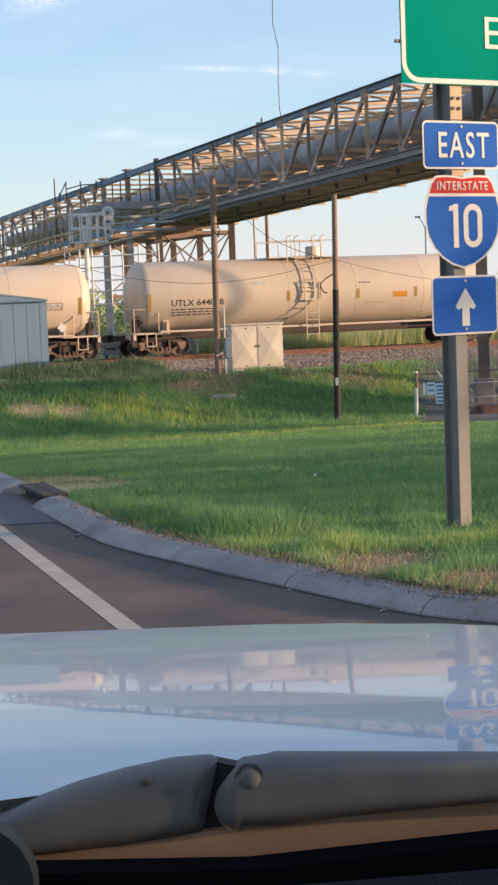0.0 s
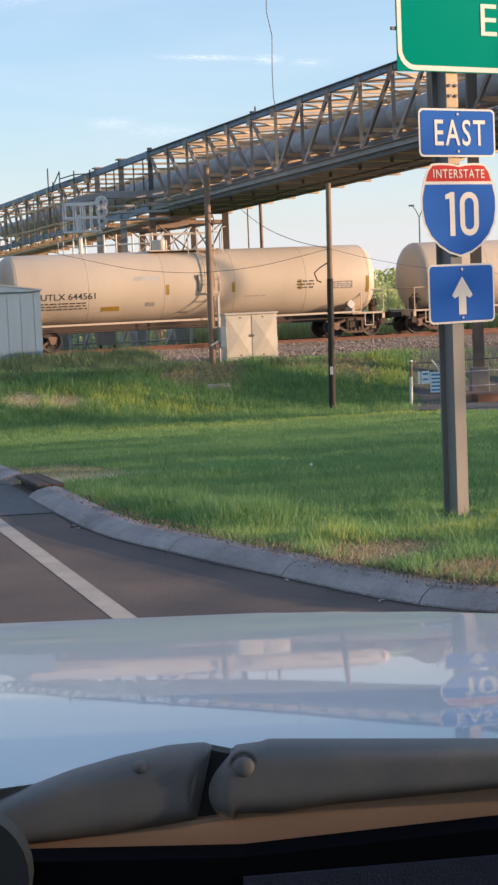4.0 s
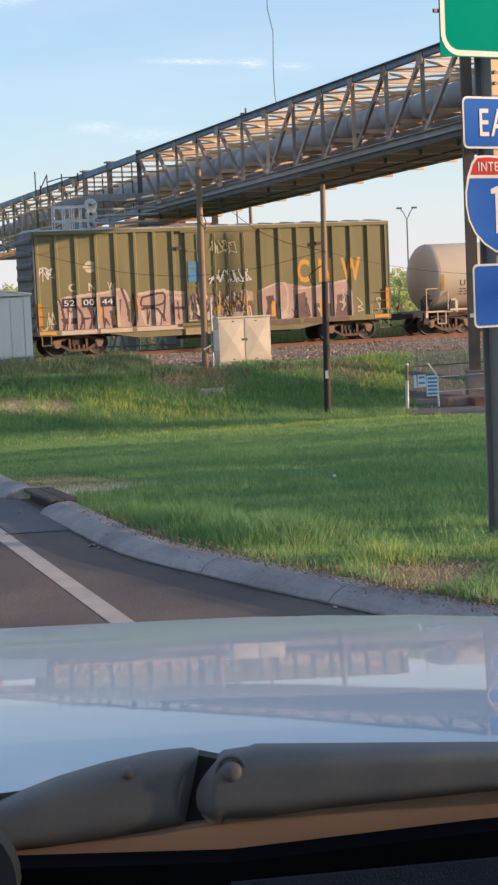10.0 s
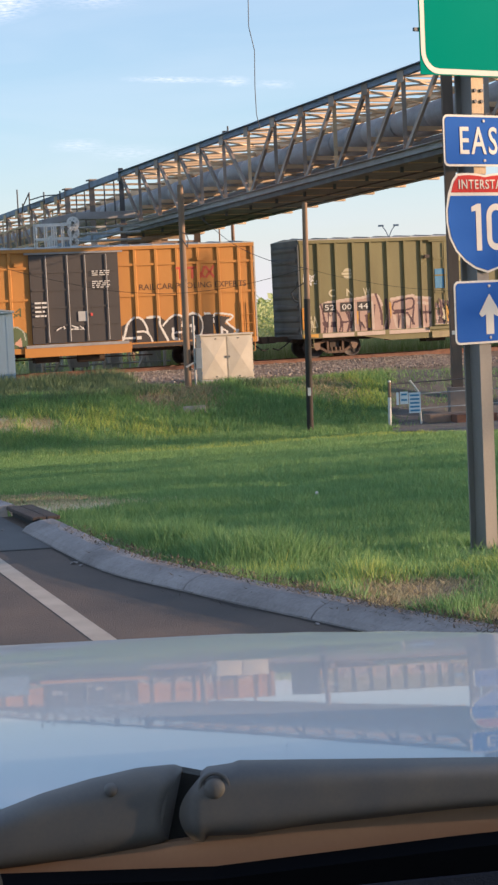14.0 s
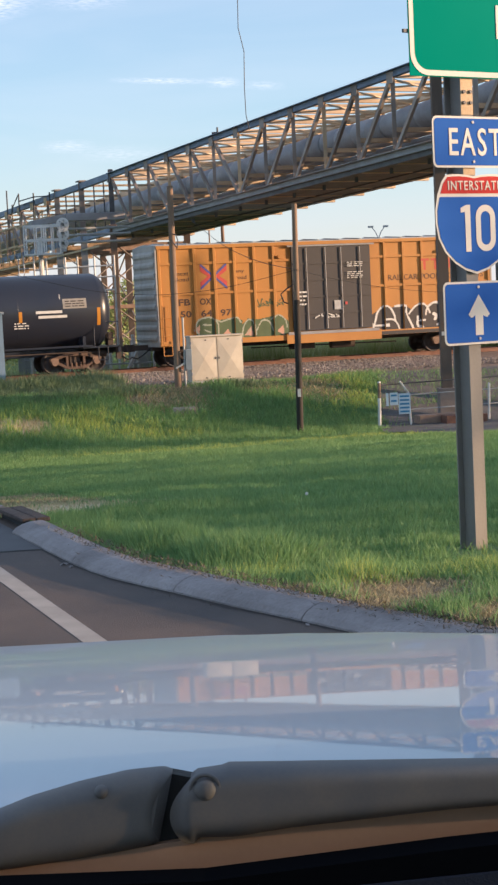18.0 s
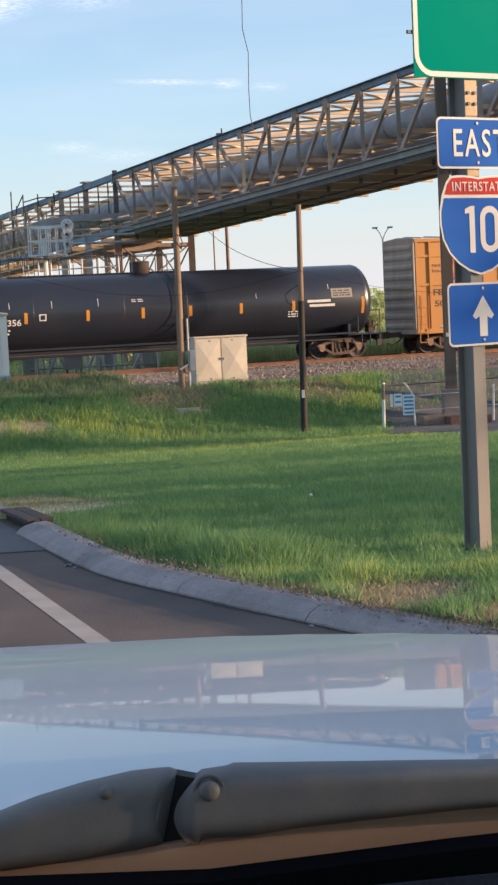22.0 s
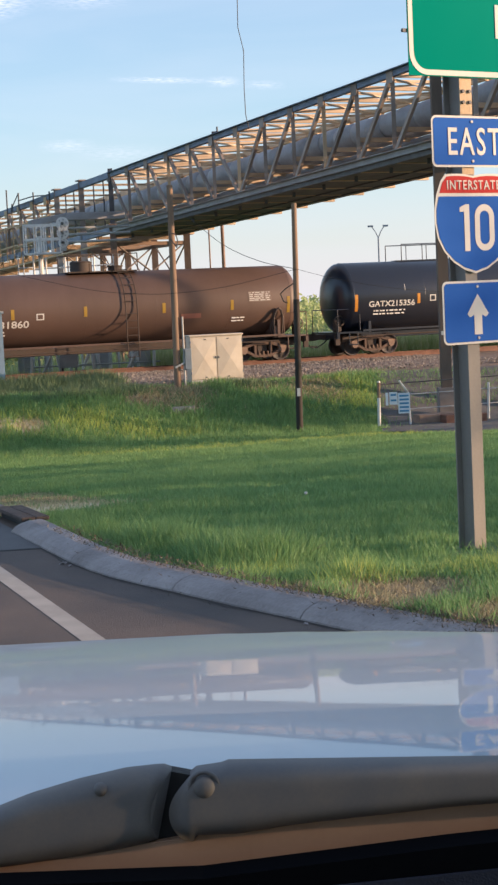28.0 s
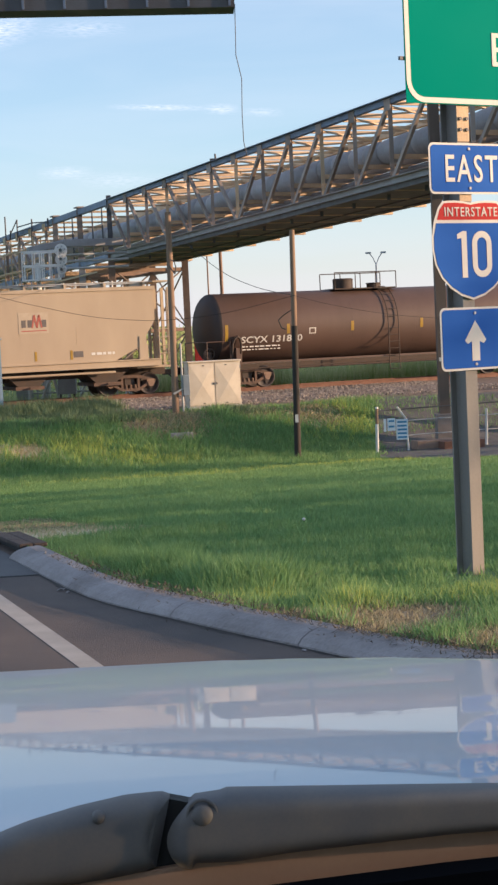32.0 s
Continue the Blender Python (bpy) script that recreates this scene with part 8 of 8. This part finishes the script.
    for d in (-1, 1):
        for x in (7.35, 7.78):
            part("ladder_stile", Mesh().tube((d * x, -wd - 0.08, 1.0), (d * x, -wd - 0.08, 2.6), 0.022, seg=6), M_BOXY, car)
    return car


def hopper(s):
    car = car_empty("hopper_car", s, "pale tan covered hopper car with red and grey emblem", "hopper car")
    half, wd, z0, z1 = 7.1, 1.52, 1.5, 4.4
    flip = Matrix(((1, 0, 0, 0), (0, 0, 1, 0), (0, 1, 0, 0), (0, 0, 0, 1)))
    pr = [(half, z1), (half, z1 - 1.3), (half - 0.58, z1 - 2.2), (half - 0.75, z0 + 0.5), (half - 1.75, z0)]
    pr += [(-x, z) for x, z in pr[::-1]]
    part("body", Mesh().prism(pr, -wd, wd, flip), M_HOPPER, car, bevel=0.05)
    part("top_chord", Mesh().box(-half - 0.05, half + 0.05, -wd - 0.05, -wd + 0.1, z1 - 0.02, z1 + 0.12).box(-half - 0.05, half + 0.05, wd - 0.1, wd + 0.05, z1 - 0.02, z1 + 0.12), M_HOPPER, car)
    part("roof", Mesh().prism([(-wd, z1), (wd, z1), (wd * 0.6, z1 + 0.14), (-wd * 0.6, z1 + 0.14)], -half, half, Matrix(((0, 0, 1, 0), (1, 0, 0, 0), (0, 1, 0, 0), (0, 0, 0, 1)))), M_HOPPER, car)
    part("side_sill", Mesh().box(-half - 0.2, half + 0.2, -wd - 0.06, -wd + 0.1, 1.2, 1.5).box(-half - 0.2, half + 0.2, wd - 0.1, wd + 0.06, 1.2, 1.5), M_HOPPER, car)
    for i in range(6):
        x = -half + 1.4 + i * 2.35
        part("panel_seam", Mesh().box(x - 0.012, x + 0.012, -wd - 0.004, -wd, z0 + 0.75, z0 + 1.55), M_HOPPER, car)
    for x in (-5.0, -1.7, 1.7, 5.0):
        ch = Mesh()
        ch.prism([(x - 1.4, z0), (x + 1.4, z0), (x + 0.45, 0.6), (x - 0.45, 0.6)][::-1], -1.1, 1.1, flip)
        part("discharge_chute", ch, M_UNDER, car)
        part("gate_frame", Mesh().box(x - 0.6, x + 0.6, -1.3, 1.3, 0.46, 0.6).tube((x, -1.45, 0.53), (x, 1.45, 0.53), 0.04, seg=6), M_FRAME, car)
    part("running_pipe", Mesh().tube((-half + 1.2, -wd + 0.05, 1.02), (half - 1.8, -wd + 0.05, 1.02), 0.05, seg=8), M_HOPPER, car)
    # roof walk and end frames
    wk = Mesh()
    for y in (-0.95, 0.95):
        wk.box(-half, half, y - 0.25, y + 0.25, z1 + 0.3, z1 + 0.34)
    part("roof_walk", wk, M_GALV, car)
    for i in range(9):
        x = -half + 0.3 + i * (2 * half - 0.6) / 8
        part("walk_bracket", Mesh().box(x - 0.05, x + 0.05, -1.2, 1.2, z1 + 0.1, z1 + 0.3), M_HOPPER, car)
    for d in (-1, 1):
        xe = d * (half + 0.75)
        part("end_platform", Mesh().box(min(xe, xe - d * 1.6), max(xe, xe - d * 1.6), -1.45, 1.45, 1.12, 1.2), M_HOPPER, car)
        for y in (-1.35, -0.5, 0.5, 1.35):
            part("end_post", Mesh().box(min(xe - d * 0.12, xe), max(xe - d * 0.12, xe), y - 0.05, y + 0.05, 1.2, z1 + 0.05), M_HOPPER, car)
        lad, side_rungs = Mesh(), Mesh()
        for k in range(10):
            lad.tube((xe - d * 0.02, -1.35, 1.4 + 0.32 * k), (xe - d * 0.02, -0.9, 1.4 + 0.32 * k), 0.02, seg=6)
            if k < 6:
                side_rungs.tube((xe - d * 0.15, -wd - 0.03, 1.35 + 0.34 * k), (xe - d * 0.6, -wd - 0.03, 1.35 + 0.34 * k), 0.02, seg=6)
        side_rungs.tube((xe - d * 0.6, -wd - 0.03, 1.2), (xe - d * 0.6, -wd - 0.03, 3.2), 0.025, seg=6)
        lad.tube((xe - d * 0.02, -0.92, 1.3), (xe - d * 0.02, -0.92, 4.36), 0.025, seg=6)
        part("end_ladder", lad, M_HOPPER, car)
        part("side_ladder", side_rungs, M_HOPPER, car)
        for y in (-1.3, 1.3):
            part("end_brace", Mesh().beam((d * (half - 0.8), y, 1.2), (d * (half - 0.1), y, 3.4), 0.08, 0.1), M_HOPPER, car)
        part("corner_gusset", Mesh().box(min(xe - d * 1.5, xe - d * 1.1), max(xe - d * 1.5, xe - d * 1.1), -wd - 0.03, -wd + 0.1, 1.2, 2.1), M_HOPPER, car)
        part("roof_overhang", Mesh().box(min(d * half, xe), max(d * half, xe), -1.45, 1.45, z1 + 0.28, z1 + 0.34), M_HOPPER, car)
        part("end_post", Mesh().box(min(d * (half - 0.72), d * (half - 0.42)), max(d * (half - 0.72), d * (half - 0.42)), -wd - 0.04, -wd + 0.1, 1.2, 2.45), M_HOPPER, car)
        coupler(car, xe, d)
        truck(car, d * (half - 1.05))
    for z in (z0 + 0.72, z1 - 0.42):
        part("side_crease", Mesh().box(-half + 0.4, half - 0.4 if z > 3 else half - 0.75, -wd - 0.008, -wd, z - 0.015, z + 0.015), M_HOPPER, car)
    part("centre_sill", Mesh().box(-half - 0.75, half + 0.75, -0.3, 0.3, 0.8, 1.15), M_UNDER, car)
    worn_red = mat("worn_red", (0.40, 0.10, 0.075), (0.34, 0.11, 0.08), 0.65)
    part("sill_flange", Mesh().box(-half - 0.2, half + 0.2, -wd - 0.13, -wd - 0.061, 1.455, 1.5).box(-half - 0.2, half + 0.2, -wd - 0.13, -wd - 0.061, 1.2, 1.24), M_HOPPER, car)
    grey = mat("emblem_grey", (0.14, 0.12, 0.11), (0.1, 0.09, 0.09), 0.6)
    rect_on_side("emblem_panel", car, 1.3, 2.55, 2.75, 3.6, -wd - 0.004, mat("faded_emblem", (0.47, 0.385, 0.285), (0.40, 0.32, 0.235), 0.65), 0.006, "faded tan emblem panel")
    for x in (1.42, 1.68, 2.27):
        rect_on_side("emblem_bar", car, x, x + 0.18, 3.0, 3.3, -wd - 0.012, grey)
    for xa, xb in ((1.86, 1.96), (2.06, 1.96), (2.06, 2.16), (2.26, 2.16)):
        part("emblem_stroke", Mesh().beam((xa, -wd - 0.016, 2.98), (xb, -wd - 0.016, 3.5), 0.01, 0.07), worn_red, car)
    rect_on_side("emblem_bar", car, 1.4, 2.45, 2.84, 2.88, -wd - 0.012, worn_red)
    for x in (1.9, 3.4):
        rect_on_side("reflector", car, x, x + 0.1, 1.62, 2.0, -wd - 0.004, M_YELLOW)
    rect_on_side("stencil_panel", car, 3.55, 3.95, 1.7, 1.95, -wd - 0.004, grey)
    small_print(car, 4.3, 5.3, 1.7, 1.95, 1, M_STENCIL, y=-wd - 0.002, seed=61)
    return car


cream_tank(27.04, "644088", 3, True)
cream_tank(8.53, "644561", 3, False)
green_boxcar(-9.67)
yellow_boxcar(-27.53)
black_tank(-47.1)
brown_tank(-66.85)
hopper(-84.6)


# ---- the car that carries the camera ----
def hood_drop(r):
    """Depth of the bonnet below the eye, r metres ahead along the line of sight."""
    pts = [(0.7, 0.285), (0.95, 0.293), (1.1, 0.301), (1.23, 0.311), (1.57, 0.348), (1.9, 0.3945), (2.2, 0.4425), (2.4, 0.481), (2.55, 0.517), (2.75, 0.575), (3.0, 0.68)]
    for (a, ha), (b, hb) in zip(pts, pts[1:]):
        if r <= b:
            return ha + (hb - ha) * (r - a) / (b - a)
    return pts[-1][1]


def tinted_glass():
    """Clear glass for unseen panes, tinted to take some sun off the wiper."""
    m = bpy.data.materials.new("tinted_glass")
    m.use_nodes = True
    n, l = m.node_tree.nodes, m.node_tree.links
    clear, gloss, mix = n.new("ShaderNodeBsdfTransparent"), n.new("ShaderNodeBsdfGlossy"), n.new("ShaderNodeMixShader")
    clear.inputs[0].default_value = (0.62, 0.64, 0.63, 1)
    gloss.inputs["Roughness"].default_value = 0.02
    mix.inputs[0].default_value = 0.06
    l.new(clear.outputs[0], mix.inputs[1])
    l.new(gloss.outputs[0], mix.inputs[2])
    l.new(mix.outputs[0], n["Material Output"].inputs[0])
    return m


M_TINT = tinted_glass()


def build_car():
    car = thing("car", Matrix(), "pale silver-blue car with glossy bonnet and black wiper", "car")
    hood = Mesh()
    nu, nv = 60, 40
    fwd = ALONG
    side = Vector((fwd.y, -fwd.x, 0))
    # a smooth drop: running average of the broken line
    def drop(r):
        return sum(hood_drop(r + d) for d in (-0.24, -0.16, -0.08, 0, 0.08, 0.16, 0.24)) / 7
    # the bonnet's front lip curves back towards the near side of the road
    def lip(p):
        return 2.18 - 0.36 * min(1.3, max(0, p.x / p.y / 0.18)) ** 1.1

    def front(q):
        f = 1.6
        while f < 2.55 and (fwd * f + side * q).y - lip(fwd * f + side * q) < 0.26:
            f += 0.01
        return f
    for j in range(nv + 1):
        for i in range(nu + 1):
            q = -0.95 + 2.35 * j / nv
            f0 = min(0.95, (1.0 - q * 0.365) / 0.931)
            f = f0 + (front(q) - f0) * i / nu
            p = fwd * f + side * q
            r = p.y
            edge = max(0, abs(q - 0.225) - 0.95)
            over = max(0, r - lip(p))
            hood.v.append((p.x, p.y, EYE - drop(max(0.7, r)) - edge * edge * 1.2 - 1.6 * over * over))
    for j in range(nv):
        for i in range(nu):
            k = j * (nu + 1) + i
            hood.f.append((k, k + 1, k + nu + 2, k + nu + 1))
            hood.s.append(True)
    part("bonnet", hood, M_HOOD, car, "glossy pale bonnet")
    nose = Mesh()
    for j in range(nv + 1):
        x, y, z = hood.v[j * (nu + 1) + nu]
        nose.v += [(x, y, z), (x + fwd.x * 0.05, y + fwd.y * 0.05, z - 0.2), (x + fwd.x * 0.03, y + fwd.y * 0.03, 0.42)]
    for j in range(nv):
        for i in range(2):
            k = 3 * j + i
            nose.f.append((k, k + 1, k + 4, k + 3))
            nose.s.append(True)
    part("front_bumper", nose, M_HOOD, car, "pale front bumper below the bonnet")
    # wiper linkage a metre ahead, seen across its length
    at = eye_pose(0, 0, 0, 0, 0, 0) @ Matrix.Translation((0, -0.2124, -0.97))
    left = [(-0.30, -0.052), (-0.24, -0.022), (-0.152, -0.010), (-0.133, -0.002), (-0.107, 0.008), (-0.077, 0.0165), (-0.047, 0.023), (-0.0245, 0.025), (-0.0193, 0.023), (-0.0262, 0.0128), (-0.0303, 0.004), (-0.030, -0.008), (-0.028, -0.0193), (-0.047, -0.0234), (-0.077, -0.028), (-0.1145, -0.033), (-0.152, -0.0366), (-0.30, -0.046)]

    def domed(top, low, t0, t1, bulge, ends=0.0):
        """A moulded bar between an upper and a lower edge, rounded over both; bulge bends its ends."""
        def along(line, q):
            ls = [math.dist(a, b) for a, b in zip(line, line[1:])]
            d = q * sum(ls)
            for (a, b), l in zip(zip(line, line[1:]), ls):
                if d <= l:
                    return a[0] + (b[0] - a[0]) * d / l, a[1] + (b[1] - a[1]) * d / l
                d -= l
            return line[-1]
        ms, nu, nv = Mesh(), 60, 16
        for i in range(nu + 1):
            q = i / nu
            a, b = along(top, q), along(low, q)
            for j in range(-1, nv + 2):
                k = min(1, max(0, j / nv))
                e = abs(2 * k - 1)
                side = max(0, 1 - (1 - q if bulge < 0 else q) / 0.12) if bulge else 0
                u = a[0] + (b[0] - a[0]) * k + abs(bulge) * (1 if bulge < 0 else -1) * (1 - e * e) * side ** 2 * (-1 if bulge < 0 else 1)
                v = a[1] + (b[1] - a[1]) * k
                lip = 0.0035 * max(0, 1 - (1 - q if bulge < 0 else q) / 0.02) ** 2 if bulge else 0
                t = t1 - 0.009 * e ** 5 - lip if -1 < j < nv + 1 else t0
                ms.v.append(tuple(at @ Vector((u * 0.97, v * 0.97, t))))
        n = nv + 3
        for i in range(nu):
            for j in range(n - 1):
                k = i * n + j
                ms.f.append((k, k + 1, k + n + 1, k + n))
                ms.s.append(True)
        for i in (0, nu):
            ms.f.append(tuple(i * n + j for j in range(n)))
            ms.s.append(False)
        return ms

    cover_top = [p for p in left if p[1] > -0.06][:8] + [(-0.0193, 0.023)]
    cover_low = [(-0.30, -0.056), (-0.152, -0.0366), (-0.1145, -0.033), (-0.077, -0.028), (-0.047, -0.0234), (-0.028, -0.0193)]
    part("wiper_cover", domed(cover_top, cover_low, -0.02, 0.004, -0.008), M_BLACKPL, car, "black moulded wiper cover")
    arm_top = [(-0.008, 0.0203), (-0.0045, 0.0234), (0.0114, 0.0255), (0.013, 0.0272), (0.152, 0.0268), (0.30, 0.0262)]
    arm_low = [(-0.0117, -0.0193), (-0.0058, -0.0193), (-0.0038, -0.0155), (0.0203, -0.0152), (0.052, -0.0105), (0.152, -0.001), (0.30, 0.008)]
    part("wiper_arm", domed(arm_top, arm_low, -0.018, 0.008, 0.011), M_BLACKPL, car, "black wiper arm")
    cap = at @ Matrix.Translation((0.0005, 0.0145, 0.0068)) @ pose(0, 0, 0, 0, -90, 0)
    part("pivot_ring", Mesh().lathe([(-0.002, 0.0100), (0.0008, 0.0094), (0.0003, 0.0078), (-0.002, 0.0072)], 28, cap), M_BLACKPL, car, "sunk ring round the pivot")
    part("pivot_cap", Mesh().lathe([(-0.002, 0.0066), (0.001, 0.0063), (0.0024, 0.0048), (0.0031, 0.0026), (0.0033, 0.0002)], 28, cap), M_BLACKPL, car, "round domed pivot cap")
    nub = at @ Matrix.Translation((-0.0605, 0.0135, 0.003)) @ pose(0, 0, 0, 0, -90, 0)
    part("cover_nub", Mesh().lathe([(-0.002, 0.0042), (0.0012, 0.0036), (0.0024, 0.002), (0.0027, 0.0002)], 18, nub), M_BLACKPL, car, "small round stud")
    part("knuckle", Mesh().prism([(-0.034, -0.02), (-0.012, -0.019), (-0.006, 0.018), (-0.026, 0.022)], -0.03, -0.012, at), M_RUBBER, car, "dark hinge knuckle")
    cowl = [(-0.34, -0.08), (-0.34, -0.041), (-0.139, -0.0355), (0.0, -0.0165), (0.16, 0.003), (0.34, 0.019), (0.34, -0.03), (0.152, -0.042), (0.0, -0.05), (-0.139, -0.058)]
    # the strip's sunlit look comes from its tan colour
    part("cowl_panel", Mesh().prism([(u * 0.96, v * 0.96) for u, v in cowl], -0.035, -0.005, at), M_COWL, car, "plastic cowl strip with warm sunlight in its colour", 0.002)
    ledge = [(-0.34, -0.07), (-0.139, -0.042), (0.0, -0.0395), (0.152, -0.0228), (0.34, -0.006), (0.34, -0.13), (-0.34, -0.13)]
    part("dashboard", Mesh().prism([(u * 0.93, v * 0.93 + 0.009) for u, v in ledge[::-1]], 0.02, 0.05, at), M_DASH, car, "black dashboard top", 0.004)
    part("dash_pad", Mesh().prism([(0.0, -0.06), (0.17, -0.06), (0.17, -0.0245), (0.08, -0.032), (0.0, -0.0385)], 0.05, 0.054, at), mat("dash_pad", (0.024, 0.03, 0.048), (0.034, 0.042, 0.062), 0.8, scale=40, fine=700, bump=0.2, spec=0.1), car, "grained blue-black dashboard pad", 0.003)
    hump = [(-0.151 + 0.034 * math.cos(a), -0.033 + 0.036 * math.sin(a)) for a in [math.pi * 2 * i / 28 for i in range(28)]]
    part("dash_hump", Mesh().prism(hump, 0.055, 0.075, at), mat("hump_plastic", (0.028, 0.035, 0.04), (0.02, 0.025, 0.03), 0.6, scale=12, fine=400, bump=0.05, spec=0.25), car, "rounded dark instrument hood", 0.006)
    # body under the bonnet and wheels, so that the car stands on the road
    turn = pose(0, 0, 0, 0, 0, -HEADING)
    part("front_body", Mesh().box(-0.75, 1.2, 0.9, 2.35, 0.35, 0.93, turn), M_HOOD, car, bevel=0.05)
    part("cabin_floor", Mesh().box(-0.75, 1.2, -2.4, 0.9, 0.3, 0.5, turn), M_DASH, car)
    part("rear_body", Mesh().box(-0.75, 1.2, -2.9, -2.4, 0.35, 1.3, turn), M_HOOD, car, bevel=0.05)
    part("roof", Mesh().box(-0.7, 1.15, -2.5, 0.15, 1.82, 1.9, turn), M_HOOD, car, bevel=0.03)
    for x in (-0.72, 1.1):
        part("door_side", Mesh().box(x, x + 0.08, -2.4, 0.9, 0.4, 1.1, turn), M_HOOD, car, bevel=0.02)
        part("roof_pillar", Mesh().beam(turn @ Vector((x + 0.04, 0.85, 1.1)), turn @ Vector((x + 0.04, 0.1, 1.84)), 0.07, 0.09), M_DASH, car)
        # pane added out of view; its tint dims sunlight on the wiper
        part("side_window", Mesh().box(x + 0.036, x + 0.04, -2.4, 0.8, 1.1, 1.83, turn), M_TINT, car, "unseen side pane added to weaken the sun")
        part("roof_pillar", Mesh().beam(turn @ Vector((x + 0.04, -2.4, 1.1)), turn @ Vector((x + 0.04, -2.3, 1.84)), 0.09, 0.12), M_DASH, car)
        for y in (1.7, -1.9):
            w = part("wheel", Mesh().tube(turn @ Vector((x, y, 0.34)), turn @ Vector((x + 0.1, y, 0.34)), 0.2, seg=24), M_GALV, car)
            part("tyre", Mesh().lathe([(-0.02, 0.2), (-0.05, 0.24), (-0.06, 0.32), (-0.03, 0.34), (0.13, 0.34), (0.16, 0.32), (0.15, 0.24), (0.12, 0.2)], 28, turn @ Matrix.Translation((x, y, 0.34))), M_RUBBER, w)
    return car


CAR = build_car()


# ---- what moves ----
def motions():
    for c, s in CARS:
        rows = []
        for t in [float(i) for i in range(33)]:
            m = pose(0, 0, 0, 0, 0, TRACK_TURN)
            m.translation = on_track(s + travelled(t))
            rows.append((t, m))
        walk(c, rows)
    spin = [0.2 * i for i in range(161)]
    for w, a in AXLES:
        walk(w, [(t, Matrix.Translation((a, 0, WHEEL_R)) @ Matrix.Rotation(travelled(t) / WHEEL_R, 4, "Y")) for t in spin])
    walk(CAR, [(row[0], Matrix.Translation(ALONG * row[4])) for row in PATH])


motions()
